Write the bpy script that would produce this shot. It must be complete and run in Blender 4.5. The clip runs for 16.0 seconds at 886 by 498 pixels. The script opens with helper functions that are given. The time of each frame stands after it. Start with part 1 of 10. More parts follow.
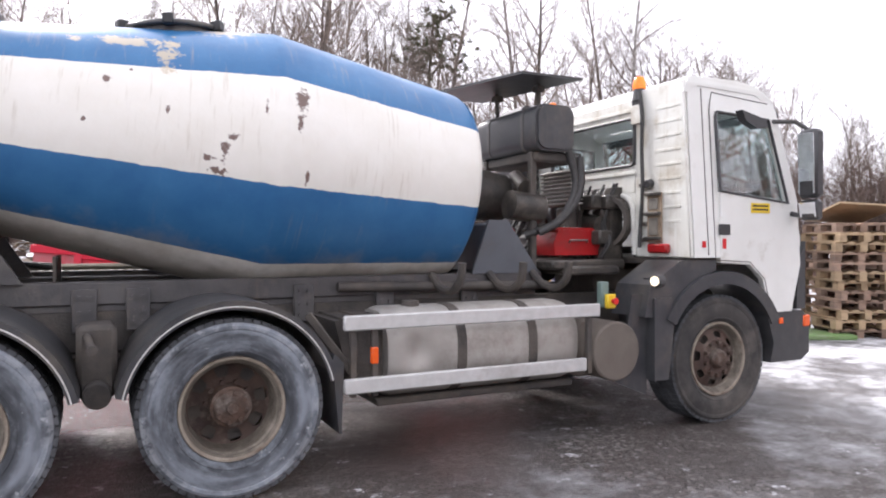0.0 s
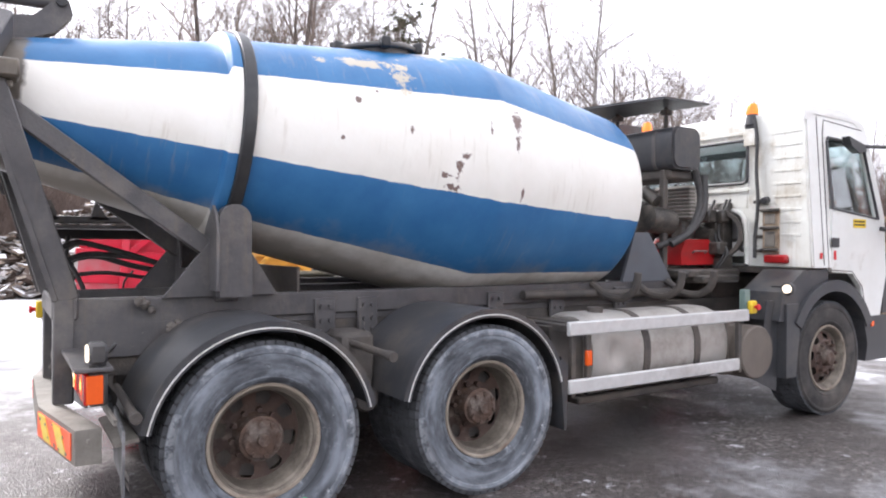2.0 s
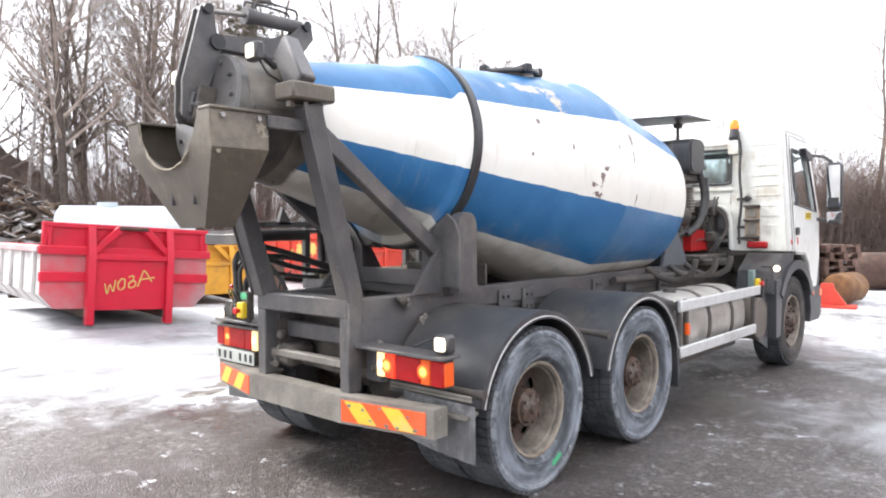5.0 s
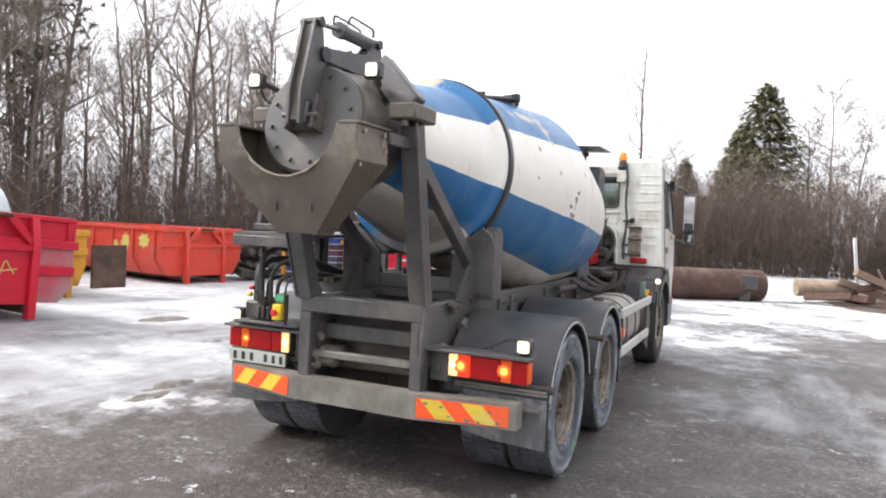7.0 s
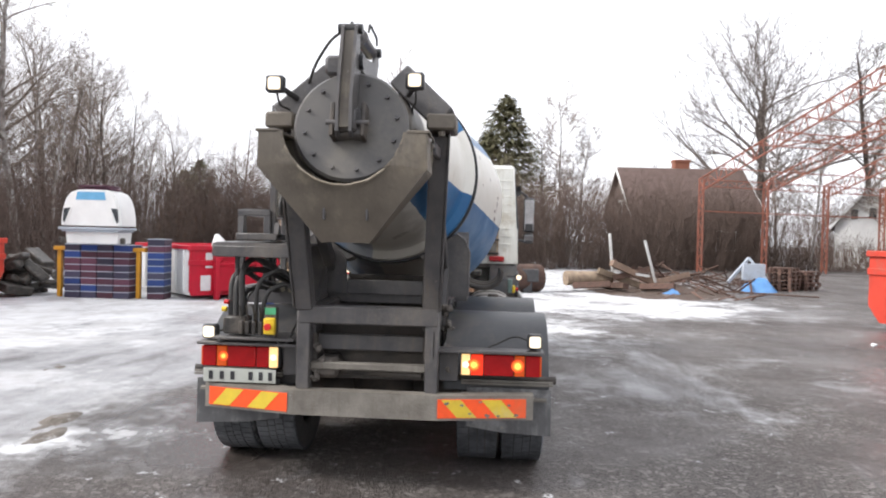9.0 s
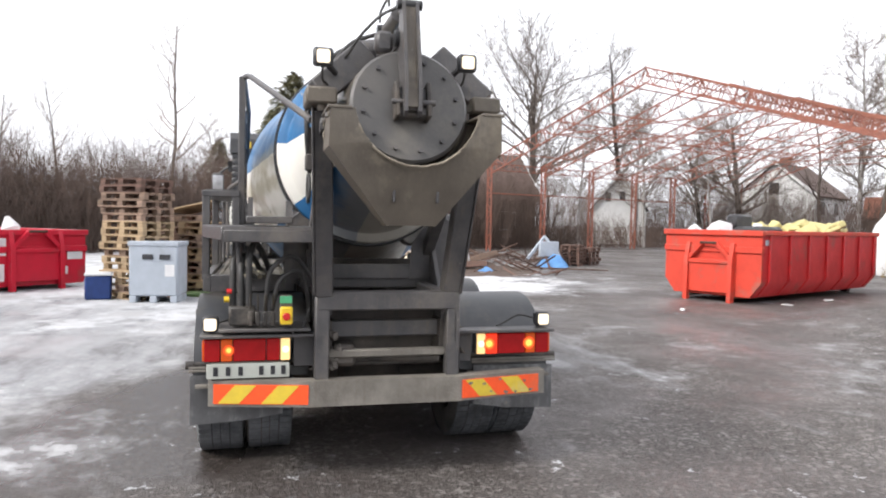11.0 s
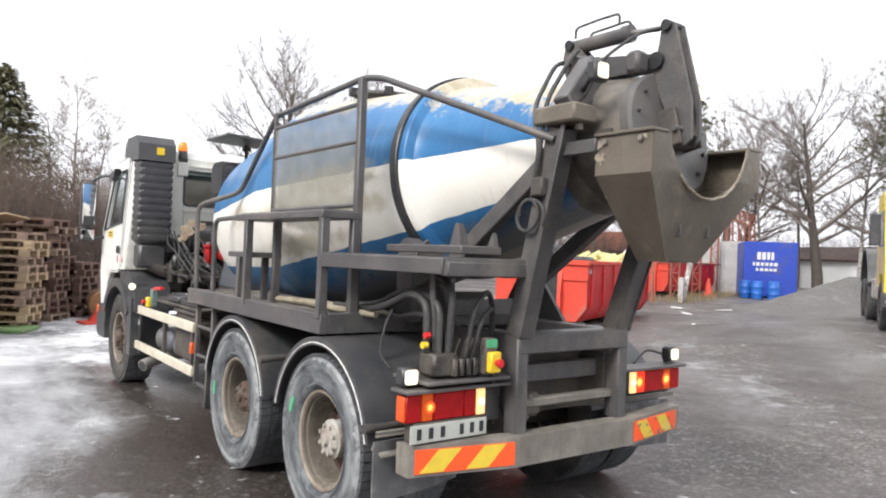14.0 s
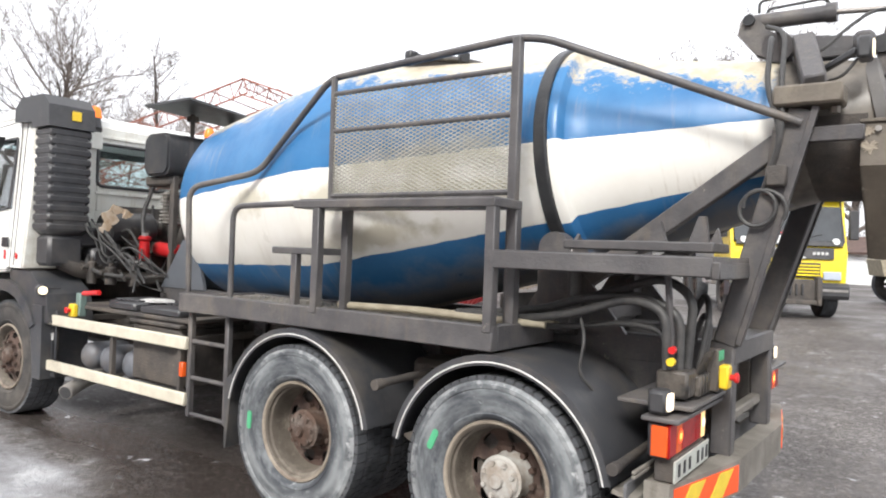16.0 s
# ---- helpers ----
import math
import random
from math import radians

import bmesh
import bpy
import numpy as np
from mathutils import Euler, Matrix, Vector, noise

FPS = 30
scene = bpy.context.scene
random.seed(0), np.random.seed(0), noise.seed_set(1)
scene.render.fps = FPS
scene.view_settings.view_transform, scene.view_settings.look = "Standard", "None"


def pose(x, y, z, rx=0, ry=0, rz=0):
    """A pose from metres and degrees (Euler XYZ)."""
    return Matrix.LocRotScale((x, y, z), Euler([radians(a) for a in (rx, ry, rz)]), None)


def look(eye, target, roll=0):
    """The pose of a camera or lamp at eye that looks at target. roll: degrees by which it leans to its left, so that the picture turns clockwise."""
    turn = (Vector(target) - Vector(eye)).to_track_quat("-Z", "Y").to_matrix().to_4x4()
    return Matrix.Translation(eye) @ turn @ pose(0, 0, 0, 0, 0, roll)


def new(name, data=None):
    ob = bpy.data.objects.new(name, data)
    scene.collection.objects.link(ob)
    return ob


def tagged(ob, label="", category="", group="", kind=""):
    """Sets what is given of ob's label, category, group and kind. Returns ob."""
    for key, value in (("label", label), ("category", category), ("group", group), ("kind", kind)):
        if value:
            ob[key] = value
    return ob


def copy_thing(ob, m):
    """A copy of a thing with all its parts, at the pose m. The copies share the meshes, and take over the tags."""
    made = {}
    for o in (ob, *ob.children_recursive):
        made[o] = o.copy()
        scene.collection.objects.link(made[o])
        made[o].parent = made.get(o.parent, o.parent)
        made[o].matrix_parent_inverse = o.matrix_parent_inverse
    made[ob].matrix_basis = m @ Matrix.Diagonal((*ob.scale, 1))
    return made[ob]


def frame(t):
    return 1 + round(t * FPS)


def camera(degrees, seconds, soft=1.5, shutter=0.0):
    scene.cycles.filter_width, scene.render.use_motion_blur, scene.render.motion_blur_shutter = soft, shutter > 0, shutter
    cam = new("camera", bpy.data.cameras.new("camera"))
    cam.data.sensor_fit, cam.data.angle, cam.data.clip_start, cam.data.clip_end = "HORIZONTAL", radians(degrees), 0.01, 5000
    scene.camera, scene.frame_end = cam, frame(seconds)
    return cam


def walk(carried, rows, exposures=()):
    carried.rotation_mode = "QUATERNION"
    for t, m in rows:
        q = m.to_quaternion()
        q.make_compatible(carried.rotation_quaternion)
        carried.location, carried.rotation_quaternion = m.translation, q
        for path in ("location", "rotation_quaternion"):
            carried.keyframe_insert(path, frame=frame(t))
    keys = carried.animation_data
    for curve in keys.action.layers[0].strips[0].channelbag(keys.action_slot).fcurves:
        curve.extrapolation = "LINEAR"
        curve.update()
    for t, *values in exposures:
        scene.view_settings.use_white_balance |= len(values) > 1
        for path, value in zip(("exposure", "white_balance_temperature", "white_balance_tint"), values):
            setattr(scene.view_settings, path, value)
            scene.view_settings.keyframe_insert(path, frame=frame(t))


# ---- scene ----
cam = camera(64.3, 16.0, soft=2.0)
PATH = [
    (0, (0.668, -5.243, 1.436), (1.558, -3.452, 1.42), -0.1),
    (0.5, (0.177, -5.224, 1.468), (1.103, -3.452, 1.416), -0.2),
    (1, (-0.276, -5.065, 1.483), (0.676, -3.307, 1.423), -1.7),
    (1.5, (-0.714, -4.891, 1.492), (0.291, -3.162, 1.472), -0.3),
    (2, (-1.151, -4.654, 1.505), (-0.079, -2.965, 1.493), 0.3),
    (2.5, (-1.463, -4.409, 1.511), (-0.335, -2.761, 1.413), 0.4),
    (3, (-1.915, -4.227, 1.529), (-0.717, -2.635, 1.361), 0.3),
    (3.5, (-2.269, -4.068, 1.558), (-0.984, -2.544, 1.391), 0.7),
    (4, (-2.645, -3.89, 1.605), (-1.302, -2.416, 1.452), 2.1),
    (4.5, (-3.117, -3.803, 1.626), (-1.718, -2.377, 1.539), 0.4),
    (7, (-4.921, -2.398, 1.712), (-3.098, -1.577, 1.652), 2.6),
    (7.5, (-5.143, -2.025, 1.715), (-3.257, -1.359, 1.678), 2.2),
    (8, (-5.279, -1.621, 1.7), (-3.346, -1.111, 1.648), 1.7),
    (8.5, (-5.433, -1.205, 1.695), (-3.464, -0.857, 1.656), 1.8),
    (9, (-5.502, -0.783, 1.688), (-3.506, -0.655, 1.655), 1.4),
    (9.5, (-5.514, -0.4, 1.702), (-3.514, -0.427, 1.692), 1.4),
    (10, (-5.532, 0.042, 1.692), (-3.543, -0.174, 1.66), 0.5),
    (12.5, (-4.751, 1.994, 1.642), (-2.938, 1.15, 1.614), 2.7),
    (13, (-4.483, 2.431, 1.658), (-2.74, 1.451, 1.659), 2.0),
    (13.5, (-4.127, 2.747, 1.648), (-2.456, 1.647, 1.663), 2.6),
    (14, (-3.738, 3.154, 1.633), (-2.14, 1.951, 1.649), 2.3),
    (14.5, (-3.307, 3.452, 1.63), (-1.842, 2.091, 1.634), 2.0),
    (15, (-2.807, 3.74, 1.625), (-1.459, 2.262, 1.627), 2.0),
    (15.5, (-2.309, 3.976, 1.643), (-1.073, 2.404, 1.634), 1.5),
    (16, (-1.733, 4.084, 1.604), (-0.568, 2.459, 1.61), 2.1),
]
walk(cam, [(t, look(eye, target, roll)) for t, eye, target, roll in PATH],
     [(0, 0.98, 6280, 17), (1.5, 1.19, 6200, 16), (2.5, 1.28, 6150, 14), (3.5, 1.55, 6180, 12), (4.5, 1.52, 6220, 11), (7, 0.86, 6350, 11), (10, 0.63, 6350, 11), (12.5, 0.63, 6350, 10), (16, 0.79, 6350, 10)])

# ---- light ----
SUN_AZ, SUN_EL = radians(343), radians(40)
world = bpy.data.worlds.new("overcast")
scene.world = world
world.use_nodes = True
wn, wl = world.node_tree.nodes, world.node_tree.links
sky = wn.new("ShaderNodeTexSky")
sky.sky_type, sky.sun_disc, sky.sun_elevation, sky.sun_rotation = "NISHITA", False, SUN_EL, SUN_AZ
sky.air_density, sky.dust_density = 1.0, 4.0
grey = wn.new("ShaderNodeHueSaturation")
grey.inputs["Saturation"].default_value = 0.2
wl.new(sky.outputs[0], grey.inputs["Color"])
grey.inputs["Value"].default_value = 0.12
cloud = wn.new("ShaderNodeMix")
cloud.data_type = "RGBA"
cloud.inputs[0].default_value = 0.8
wl.new(grey.outputs[0], cloud.inputs[6])
cloud.inputs[7].default_value = (0.97, 0.97, 1.0, 1)
wl.new(cloud.outputs[2], wn["Background"].inputs["Color"])
wn["Background"].inputs["Strength"].default_value = 1.15
sun_data = bpy.data.lights.new("sun", "SUN")
sun_data.energy, sun_data.angle, sun_data.color = 2.4, radians(15), (1.0, 0.95, 0.88)
sun = new("sun", sun_data)
sun.matrix_world = look((20 * math.sin(SUN_AZ), 20 * math.cos(SUN_AZ), 20 * math.tan(SUN_EL)), (0, 0, 0))
scene.view_settings.exposure = 0.0


# ---- materials ----
def surf(name, base, other=None, scale=6.0, rough=0.6, metal=0.0, bump=0.1, fine=60.0, amount=0.5, grime=None, grime_amount=0.4,
         grime_scale=1.5, spec=0.4, rvar=0.12, emit=None, power=0.0, coat=0.0, vary=0.0, fleck=None, fleck_scale=24.0, fleck_amount=0.5, streak=None):
    """A painted, dirty or weathered surface: two colours mixed at one scale, grime at a larger one, grain in the relief."""
    m = bpy.data.materials.new(name)
    m.use_nodes = True
    n, l = m.node_tree.nodes, m.node_tree.links
    b = n["Principled BSDF"]
    tc = n.new("ShaderNodeTexCoord")
    other = other or tuple(c * 0.75 for c in base)

    def tex(s, detail, rgh=0.6):
        t = n.new("ShaderNodeTexNoise")
        t.inputs["Scale"].default_value, t.inputs["Detail"].default_value, t.inputs["Roughness"].default_value = s, detail, rgh
        l.new(tc.outputs["Object"], t.inputs["Vector"])
        return t

    def ramp(src, lo, hi):
        r = n.new("ShaderNodeMapRange")
        r.inputs["From Min"].default_value, r.inputs["From Max"].default_value = lo, hi
        l.new(src, r.inputs["Value"])
        return r.outputs[0]

    def mix(fac, a, c):
        x = n.new("ShaderNodeMix")
        x.data_type = "RGBA"
        l.new(fac, x.inputs[0])
        for sock, val in ((x.inputs[6], a), (x.inputs[7], c)):
            if isinstance(val, tuple):
                sock.default_value = (*val, 1)
            else:
                l.new(val, sock)
        return x.outputs[2]

    t1, t2, t3 = tex(scale, 6), tex(fine, 3), tex(grime_scale, 8, 0.7)
    col = mix(ramp(t1.outputs[0], 0.5 - amount * 0.3, 0.5 + amount * 0.3), base, other)
    if grime:
        g = ramp(t3.outputs[0], 0.62 - 0.35 * grime_amount, 0.75)
        col = mix(g, col, grime)
    if streak:
        # dirt that has run down: noise drawn out along z
        mp = n.new("ShaderNodeMapping")
        mp.inputs["Scale"].default_value = (1.0, 1.0, 0.08)
        l.new(tc.outputs["Object"], mp.inputs[0])
        ts = tex(22, 5, 0.65)
        l.new(mp.outputs[0], ts.inputs["Vector"])
        run = ramp(ts.outputs[0], 0.52, 0.72)
        ax = n.new("ShaderNodeMath")
        ax.operation = "MULTIPLY"
        l.new(run, ax.inputs[0])
        l.new(ramp(t3.outputs[0], 0.35, 0.7), ax.inputs[1])
        col = mix(ax.outputs[0], col, streak)
    if fleck:
        # chips and splashes with crisp edges, gathered in patches
        tf, tz = tex(fleck_scale, 8, 0.78), tex(fleck_scale * 0.16, 3)
        ad = n.new("ShaderNodeMath")
        ad.operation = "MULTIPLY_ADD"
        ad.inputs[1].default_value = 0.45
        l.new(tz.outputs[0], ad.inputs[0])
        l.new(tf.outputs[0], ad.inputs[2])
        cut = 0.98 - 0.16 * fleck_amount
        col = mix(ramp(ad.outputs[0], cut, cut + 0.05), col, fleck)
    if vary:
        oi = n.new("ShaderNodeObjectInfo")
        hs = n.new("ShaderNodeHueSaturation")
        v = n.new("ShaderNodeMapRange")
        v.inputs["To Min"].default_value, v.inputs["To Max"].default_value = 1 - vary, 1 + vary
        l.new(oi.outputs["Random"], v.inputs["Value"])
        l.new(v.outputs[0], hs.inputs["Value"])
        l.new(col, hs.inputs["Color"])
        col = hs.outputs[0]
    l.new(col, b.inputs["Base Color"])
    rr = n.new("ShaderNodeMapRange")
    rr.inputs["To Min"].default_value, rr.inputs["To Max"].default_value = max(0.02, rough - rvar), min(1, rough + rvar)
    l.new(t1.outputs[0], rr.inputs["Value"])
    l.new(rr.outputs[0], b.inputs["Roughness"])
    b.inputs["Metallic"].default_value = metal
    b.inputs["Specular IOR Level"].default_value = spec
    b.inputs["Coat Weight"].default_value = coat
    if bump:
        bp = n.new("ShaderNodeBump")
        bp.inputs["Strength"].default_value, bp.inputs["Distance"].default_value = bump, 0.02
        l.new(t2.outputs[0], bp.inputs["Height"])
        l.new(bp.outputs[0], b.inputs["Normal"])
    if emit:
        b.inputs["Emission Color"].default_value = (*emit, 1)
        b.inputs["Emission Strength"].default_value = power
    return m


M = dict(
    white=surf("white_cab_paint", (0.74, 0.745, 0.715), (0.69, 0.69, 0.655), 3, 0.35, grime=(0.42, 0.38, 0.31), grime_amount=0.15, grime_scale=2.2, bump=0.02, coat=0.2),
    charcoal=surf("charcoal_frame_paint", (0.063, 0.061, 0.064), (0.098, 0.093, 0.093), 5, 0.42, grime=(0.170, 0.153, 0.135), grime_amount=0.34, grime_scale=2.2, bump=0.16, fleck=(0.27, 0.245, 0.21), fleck_amount=0.5, streak=(0.135, 0.112, 0.09)),
    concrete_paint=surf("concrete_stained_steel", (0.086, 0.073, 0.059), (0.140, 0.119, 0.093), 5, 0.5, amount=0.75, grime=(0.235, 0.20, 0.15), grime_amount=0.28, grime_scale=3, bump=0.14, fine=40, spec=0.5, fleck=(0.46, 0.43, 0.37), fleck_scale=30, fleck_amount=0.35, streak=(0.17, 0.15, 0.12)),
    disc=surf("dark_grey_steel_disc", (0.080, 0.077, 0.076), (0.108, 0.101, 0.095), 4, 0.36, grime=(0.17, 0.155, 0.13), grime_amount=0.25, bump=0.08, fleck=(0.24, 0.22, 0.19), fleck_scale=34, fleck_amount=0.35),
    fender=surf("black_plastic_fender", (0.034, 0.036, 0.041), (0.055, 0.056, 0.060), 5, 0.40, fleck=(0.17, 0.16, 0.145), fleck_scale=15, fleck_amount=0.32, grime=(0.105, 0.092, 0.078), grime_amount=0.36, grime_scale=2.0, bump=0.05, spec=0.5, streak=(0.09, 0.08, 0.068)),
    black=surf("black_plastic", (0.034, 0.034, 0.037), (0.05, 0.05, 0.052), 8, 0.42, grime=(0.09, 0.082, 0.074), grime_amount=0.25, bump=0.05, spec=0.5),
    chassis=surf("dirty_black_chassis", (0.046, 0.042, 0.040), (0.088, 0.078, 0.070), 5, 0.7, grime=(0.125, 0.103, 0.082), grime_amount=0.48, grime_scale=2.8, bump=0.3, fleck=(0.22, 0.19, 0.16), fleck_scale=28, fleck_amount=0.4),
    tyre_dark=surf("dark_tyre_rubber", (0.040, 0.039, 0.039), (0.075, 0.070, 0.066), 5, 0.85, grime=(0.13, 0.118, 0.105), grime_amount=0.3, grime_scale=2.2, bump=0.2, spec=0.2),
    tread=surf("black_tread_rubber", (0.048, 0.050, 0.054), (0.090, 0.095, 0.102), 8, 0.9, grime=(0.17, 0.175, 0.185), grime_amount=0.3, bump=0.2, spec=0.2),
    rim=surf("rusty_mud_caked_rim", (0.085, 0.053, 0.040), (0.045, 0.030, 0.026), 7, 0.7, grime=(0.22, 0.18, 0.145), grime_amount=0.28, grime_scale=5, bump=0.3, fleck=(0.30, 0.27, 0.23), fleck_scale=34, fleck_amount=0.45),
    hub=surf("rusty_wheel_hub", (0.10, 0.062, 0.045), (0.05, 0.035, 0.028), 12, 0.8, grime=(0.22, 0.19, 0.165), grime_amount=0.35, grime_scale=8, bump=0.5),
    hub_pale=surf("pale_mud_splashed_hub", (0.42, 0.41, 0.38), (0.26, 0.22, 0.18), 12, 0.7, bump=0.4),
    rail=surf("bare_aluminium_rail", (0.58, 0.58, 0.57), (0.50, 0.50, 0.49), 14, 0.5, 0.3, bump=0.06, grime=(0.34, 0.32, 0.30), grime_amount=0.2),
    rail_cream=surf("cream_painted_rail", (0.60, 0.56, 0.45), (0.50, 0.46, 0.37), 9, 0.5, bump=0.06, grime=(0.3, 0.26, 0.2), grime_amount=0.2),
    tank=surf("dusty_aluminium_tank", (0.36, 0.34, 0.31), (0.44, 0.42, 0.39), 3, 0.55, 0.4, grime=(0.20, 0.175, 0.15), grime_amount=0.35, grime_scale=2, bump=0.06),
    brown=surf("brown_grey_dirty_cover", (0.125, 0.105, 0.09), (0.15, 0.13, 0.11), 5, 0.7, grime=(0.09, 0.08, 0.07), grime_amount=0.3),
    bumper=surf("galvanised_concrete_stained_bumper", (0.255, 0.238, 0.208), (0.165, 0.152, 0.132), 4, 0.6, 0.1, grime=(0.10, 0.088, 0.075), grime_amount=0.46, grime_scale=2.4, bump=0.3, fleck=(0.48, 0.46, 0.42), fleck_scale=18, fleck_amount=0.55, streak=(0.12, 0.10, 0.08)),
    redrefl=surf("fluorescent_red_marker", (0.75, 0.085, 0.02), (0.65, 0.075, 0.02), 20, 0.4, bump=0.0, grime=(0.4, 0.12, 0.06), grime_amount=0.15, emit=(1, 0.12, 0.03), power=0.12),
    yelrefl=surf("yellow_marker_stripe", (0.68, 0.50, 0.05), (0.60, 0.44, 0.05), 20, 0.4, bump=0.0, grime=(0.5, 0.46, 0.3), grime_amount=0.15),
    redlens=surf("red_lamp_lens", (0.30, 0.008, 0.010), (0.24, 0.006, 0.008), 20, 0.2, bump=0.02, spec=0.3, emit=(1, 0.02, 0.015), power=0.04),
    redlit=surf("lit_red_lamp_lens", (0.6, 0.03, 0.02), None, 20, 0.2, bump=0, emit=(1.0, 0.045, 0.008), power=0.55),
    amber=surf("amber_lamp_lens", (0.52, 0.075, 0.012), (0.46, 0.065, 0.012), 20, 0.2, bump=0, emit=(1, 0.14, 0.01), power=0.12),
    lamp=surf("lit_white_lamp", (0.55, 0.46, 0.30), None, 20, 0.2, bump=0, emit=(1.0, 0.86, 0.62), power=0.95),
    beacon=surf("orange_beacon_dome", (0.80, 0.17, 0.02), (0.7, 0.13, 0.02), 20, 0.2, bump=0, emit=(1, 0.25, 0.02), power=0.35),
    plate=surf("white_number_plate", (0.47, 0.49, 0.45), (0.40, 0.41, 0.37), 10, 0.5, bump=0),
    ink=surf("dark_lettering", (0.03, 0.03, 0.035), None, 10, 0.6, bump=0),
    paper=surf("pale_lettering", (0.62, 0.62, 0.60), None, 10, 0.6, bump=0),
    yellow=surf("yellow_plastic", (0.78, 0.55, 0.03), (0.7, 0.48, 0.03), 10, 0.4, bump=0),
    redbtn=surf("red_plastic", (0.62, 0.02, 0.02), (0.5, 0.02, 0.02), 10, 0.35, bump=0),
    greenbox=surf("grey_green_switch_box", (0.16, 0.22, 0.20), (0.13, 0.19, 0.17), 10, 0.5, bump=0),
    greenmark=surf("green_tyre_mark", (0.085, 0.40, 0.20), (0.07, 0.32, 0.16), 20, 0.6, bump=0),
    whitestrip=surf("white_edge_trim", (0.66, 0.66, 0.64), (0.5, 0.49, 0.46), 18, 0.5, bump=0.02),
    redtool=surf("red_enamel_box", (0.40, 0.013, 0.015), (0.30, 0.012, 0.013), 6, 0.35, bump=0.03, grime=(0.2, 0.05, 0.04), grime_amount=0.2),
    hose=surf("black_hydraulic_hose", (0.034, 0.034, 0.035), (0.06, 0.058, 0.055), 25, 0.5, bump=0.1),
    bare=surf("bare_grey_steel", (0.36, 0.35, 0.34), (0.24, 0.22, 0.20), 10, 0.45, 0.7, bump=0.1),
    mirror=surf("mirror_glass", (0.85, 0.86, 0.88), None, 4, 0.03, 1.0, bump=0, rvar=0.01),
    pipe=surf("beige_dirty_pipe", (0.30, 0.27, 0.20), (0.22, 0.19, 0.14), 8, 0.7),
    ringsteel=surf("greased_dark_ring", (0.030, 0.031, 0.034), (0.05, 0.05, 0.05), 8, 0.4, 0.3, bump=0.1),
)


def glass(name, tint=(0.75, 0.80, 0.78), rough=0.02):
    m = bpy.data.materials.new(name)
    m.use_nodes = True
    n, l = m.node_tree.nodes, m.node_tree.links
    n.remove(n["Principled BSDF"])
    tr, gl, mx, lw = n.new("ShaderNodeBsdfTransparent"), n.new("ShaderNodeBsdfGlossy"), n.new("ShaderNodeMixShader"), n.new("ShaderNodeLayerWeight")
    tr.inputs[0].default_value = (*tint, 1)
    gl.inputs["Roughness"].default_value = rough
    lw.inputs[0].default_value = 0.5
    pw, ad = n.new("ShaderNodeMath"), n.new("ShaderNodeMath")
    pw.operation, pw.inputs[1].default_value = "POWER", 2.6
    ad.operation, ad.use_clamp = "MULTIPLY_ADD", True
    ad.inputs[1].default_value, ad.inputs[2].default_value = 0.75, 0.05
    l.new(lw.outputs["Facing"], pw.inputs[0])
    l.new(pw.outputs[0], ad.inputs[0])
    l.new(ad.outputs[0], mx.inputs[0])
    l.new(tr.outputs[0], mx.inputs[1])
    l.new(gl.outputs[0], mx.inputs[2])
    l.new(mx.outputs[0], n["Material Output"].inputs[0])
    return m


M["glass"] = glass("tinted_cab_glass", (0.86, 0.91, 0.91))
M["rimlip"] = surf("pale_mud_caked_rim_edge", (0.32, 0.28, 0.225), (0.20, 0.165, 0.13), 7, 0.75, grime=(0.12, 0.085, 0.065), grime_amount=0.35, grime_scale=5, bump=0.3)
M["bulb"] = surf("glowing_bulb_behind_lens", (0.7, 0.2, 0.03), None, 20, 0.3, bump=0, emit=(1.0, 0.40, 0.07), power=1.5)
M["glow_low"] = surf("lens_glow_round_a_bulb", (0.6, 0.06, 0.02), None, 20, 0.2, bump=0, emit=(1.0, 0.085, 0.012), power=0.5)
M["glow_mid"] = surf("bright_lens_glow_round_a_bulb", (0.65, 0.12, 0.02), None, 20, 0.2, bump=0, emit=(1.0, 0.20, 0.03), power=0.85)
M["lampwarm"] = surf("lit_cream_reversing_lens", (0.55, 0.40, 0.20), None, 20, 0.2, bump=0, emit=(1.0, 0.62, 0.25), power=0.75)
M["meshsteel"] = surf("pale_dusty_expanded_metal", (0.33, 0.32, 0.28), (0.25, 0.24, 0.20), 6, 0.6, grime=(0.16, 0.15, 0.12), grime_amount=0.3, bump=0.0)
M["oily"] = surf("oily_black_engine", (0.030, 0.028, 0.027), (0.07, 0.062, 0.053), 9, 0.38, grime=(0.15, 0.13, 0.11), grime_amount=0.35, grime_scale=6, bump=0.3)
M["flap"] = surf("scuffed_grey_rubber_flap", (0.095, 0.096, 0.100), (0.16, 0.16, 0.163), 4, 0.6, grime=(0.36, 0.365, 0.37), grime_amount=0.34, grime_scale=4, bump=0.1, fleck=(0.5, 0.5, 0.5), fleck_scale=18, fleck_amount=0.6, streak=(0.30, 0.30, 0.30))
M["whiteback"] = surf("grimy_white_cab_back", (0.73, 0.735, 0.69), (0.66, 0.655, 0.60), 3, 0.4, grime=(0.36, 0.30, 0.21), grime_amount=0.36, grime_scale=2.2, bump=0.04, fleck=(0.16, 0.10, 0.06), fleck_scale=12, fleck_amount=0.42, streak=(0.42, 0.36, 0.26))
M["shield"] = surf("crumpled_heat_shield", (0.42, 0.33, 0.24), (0.26, 0.19, 0.13), 8, 0.6, 0.2, bump=0.4)
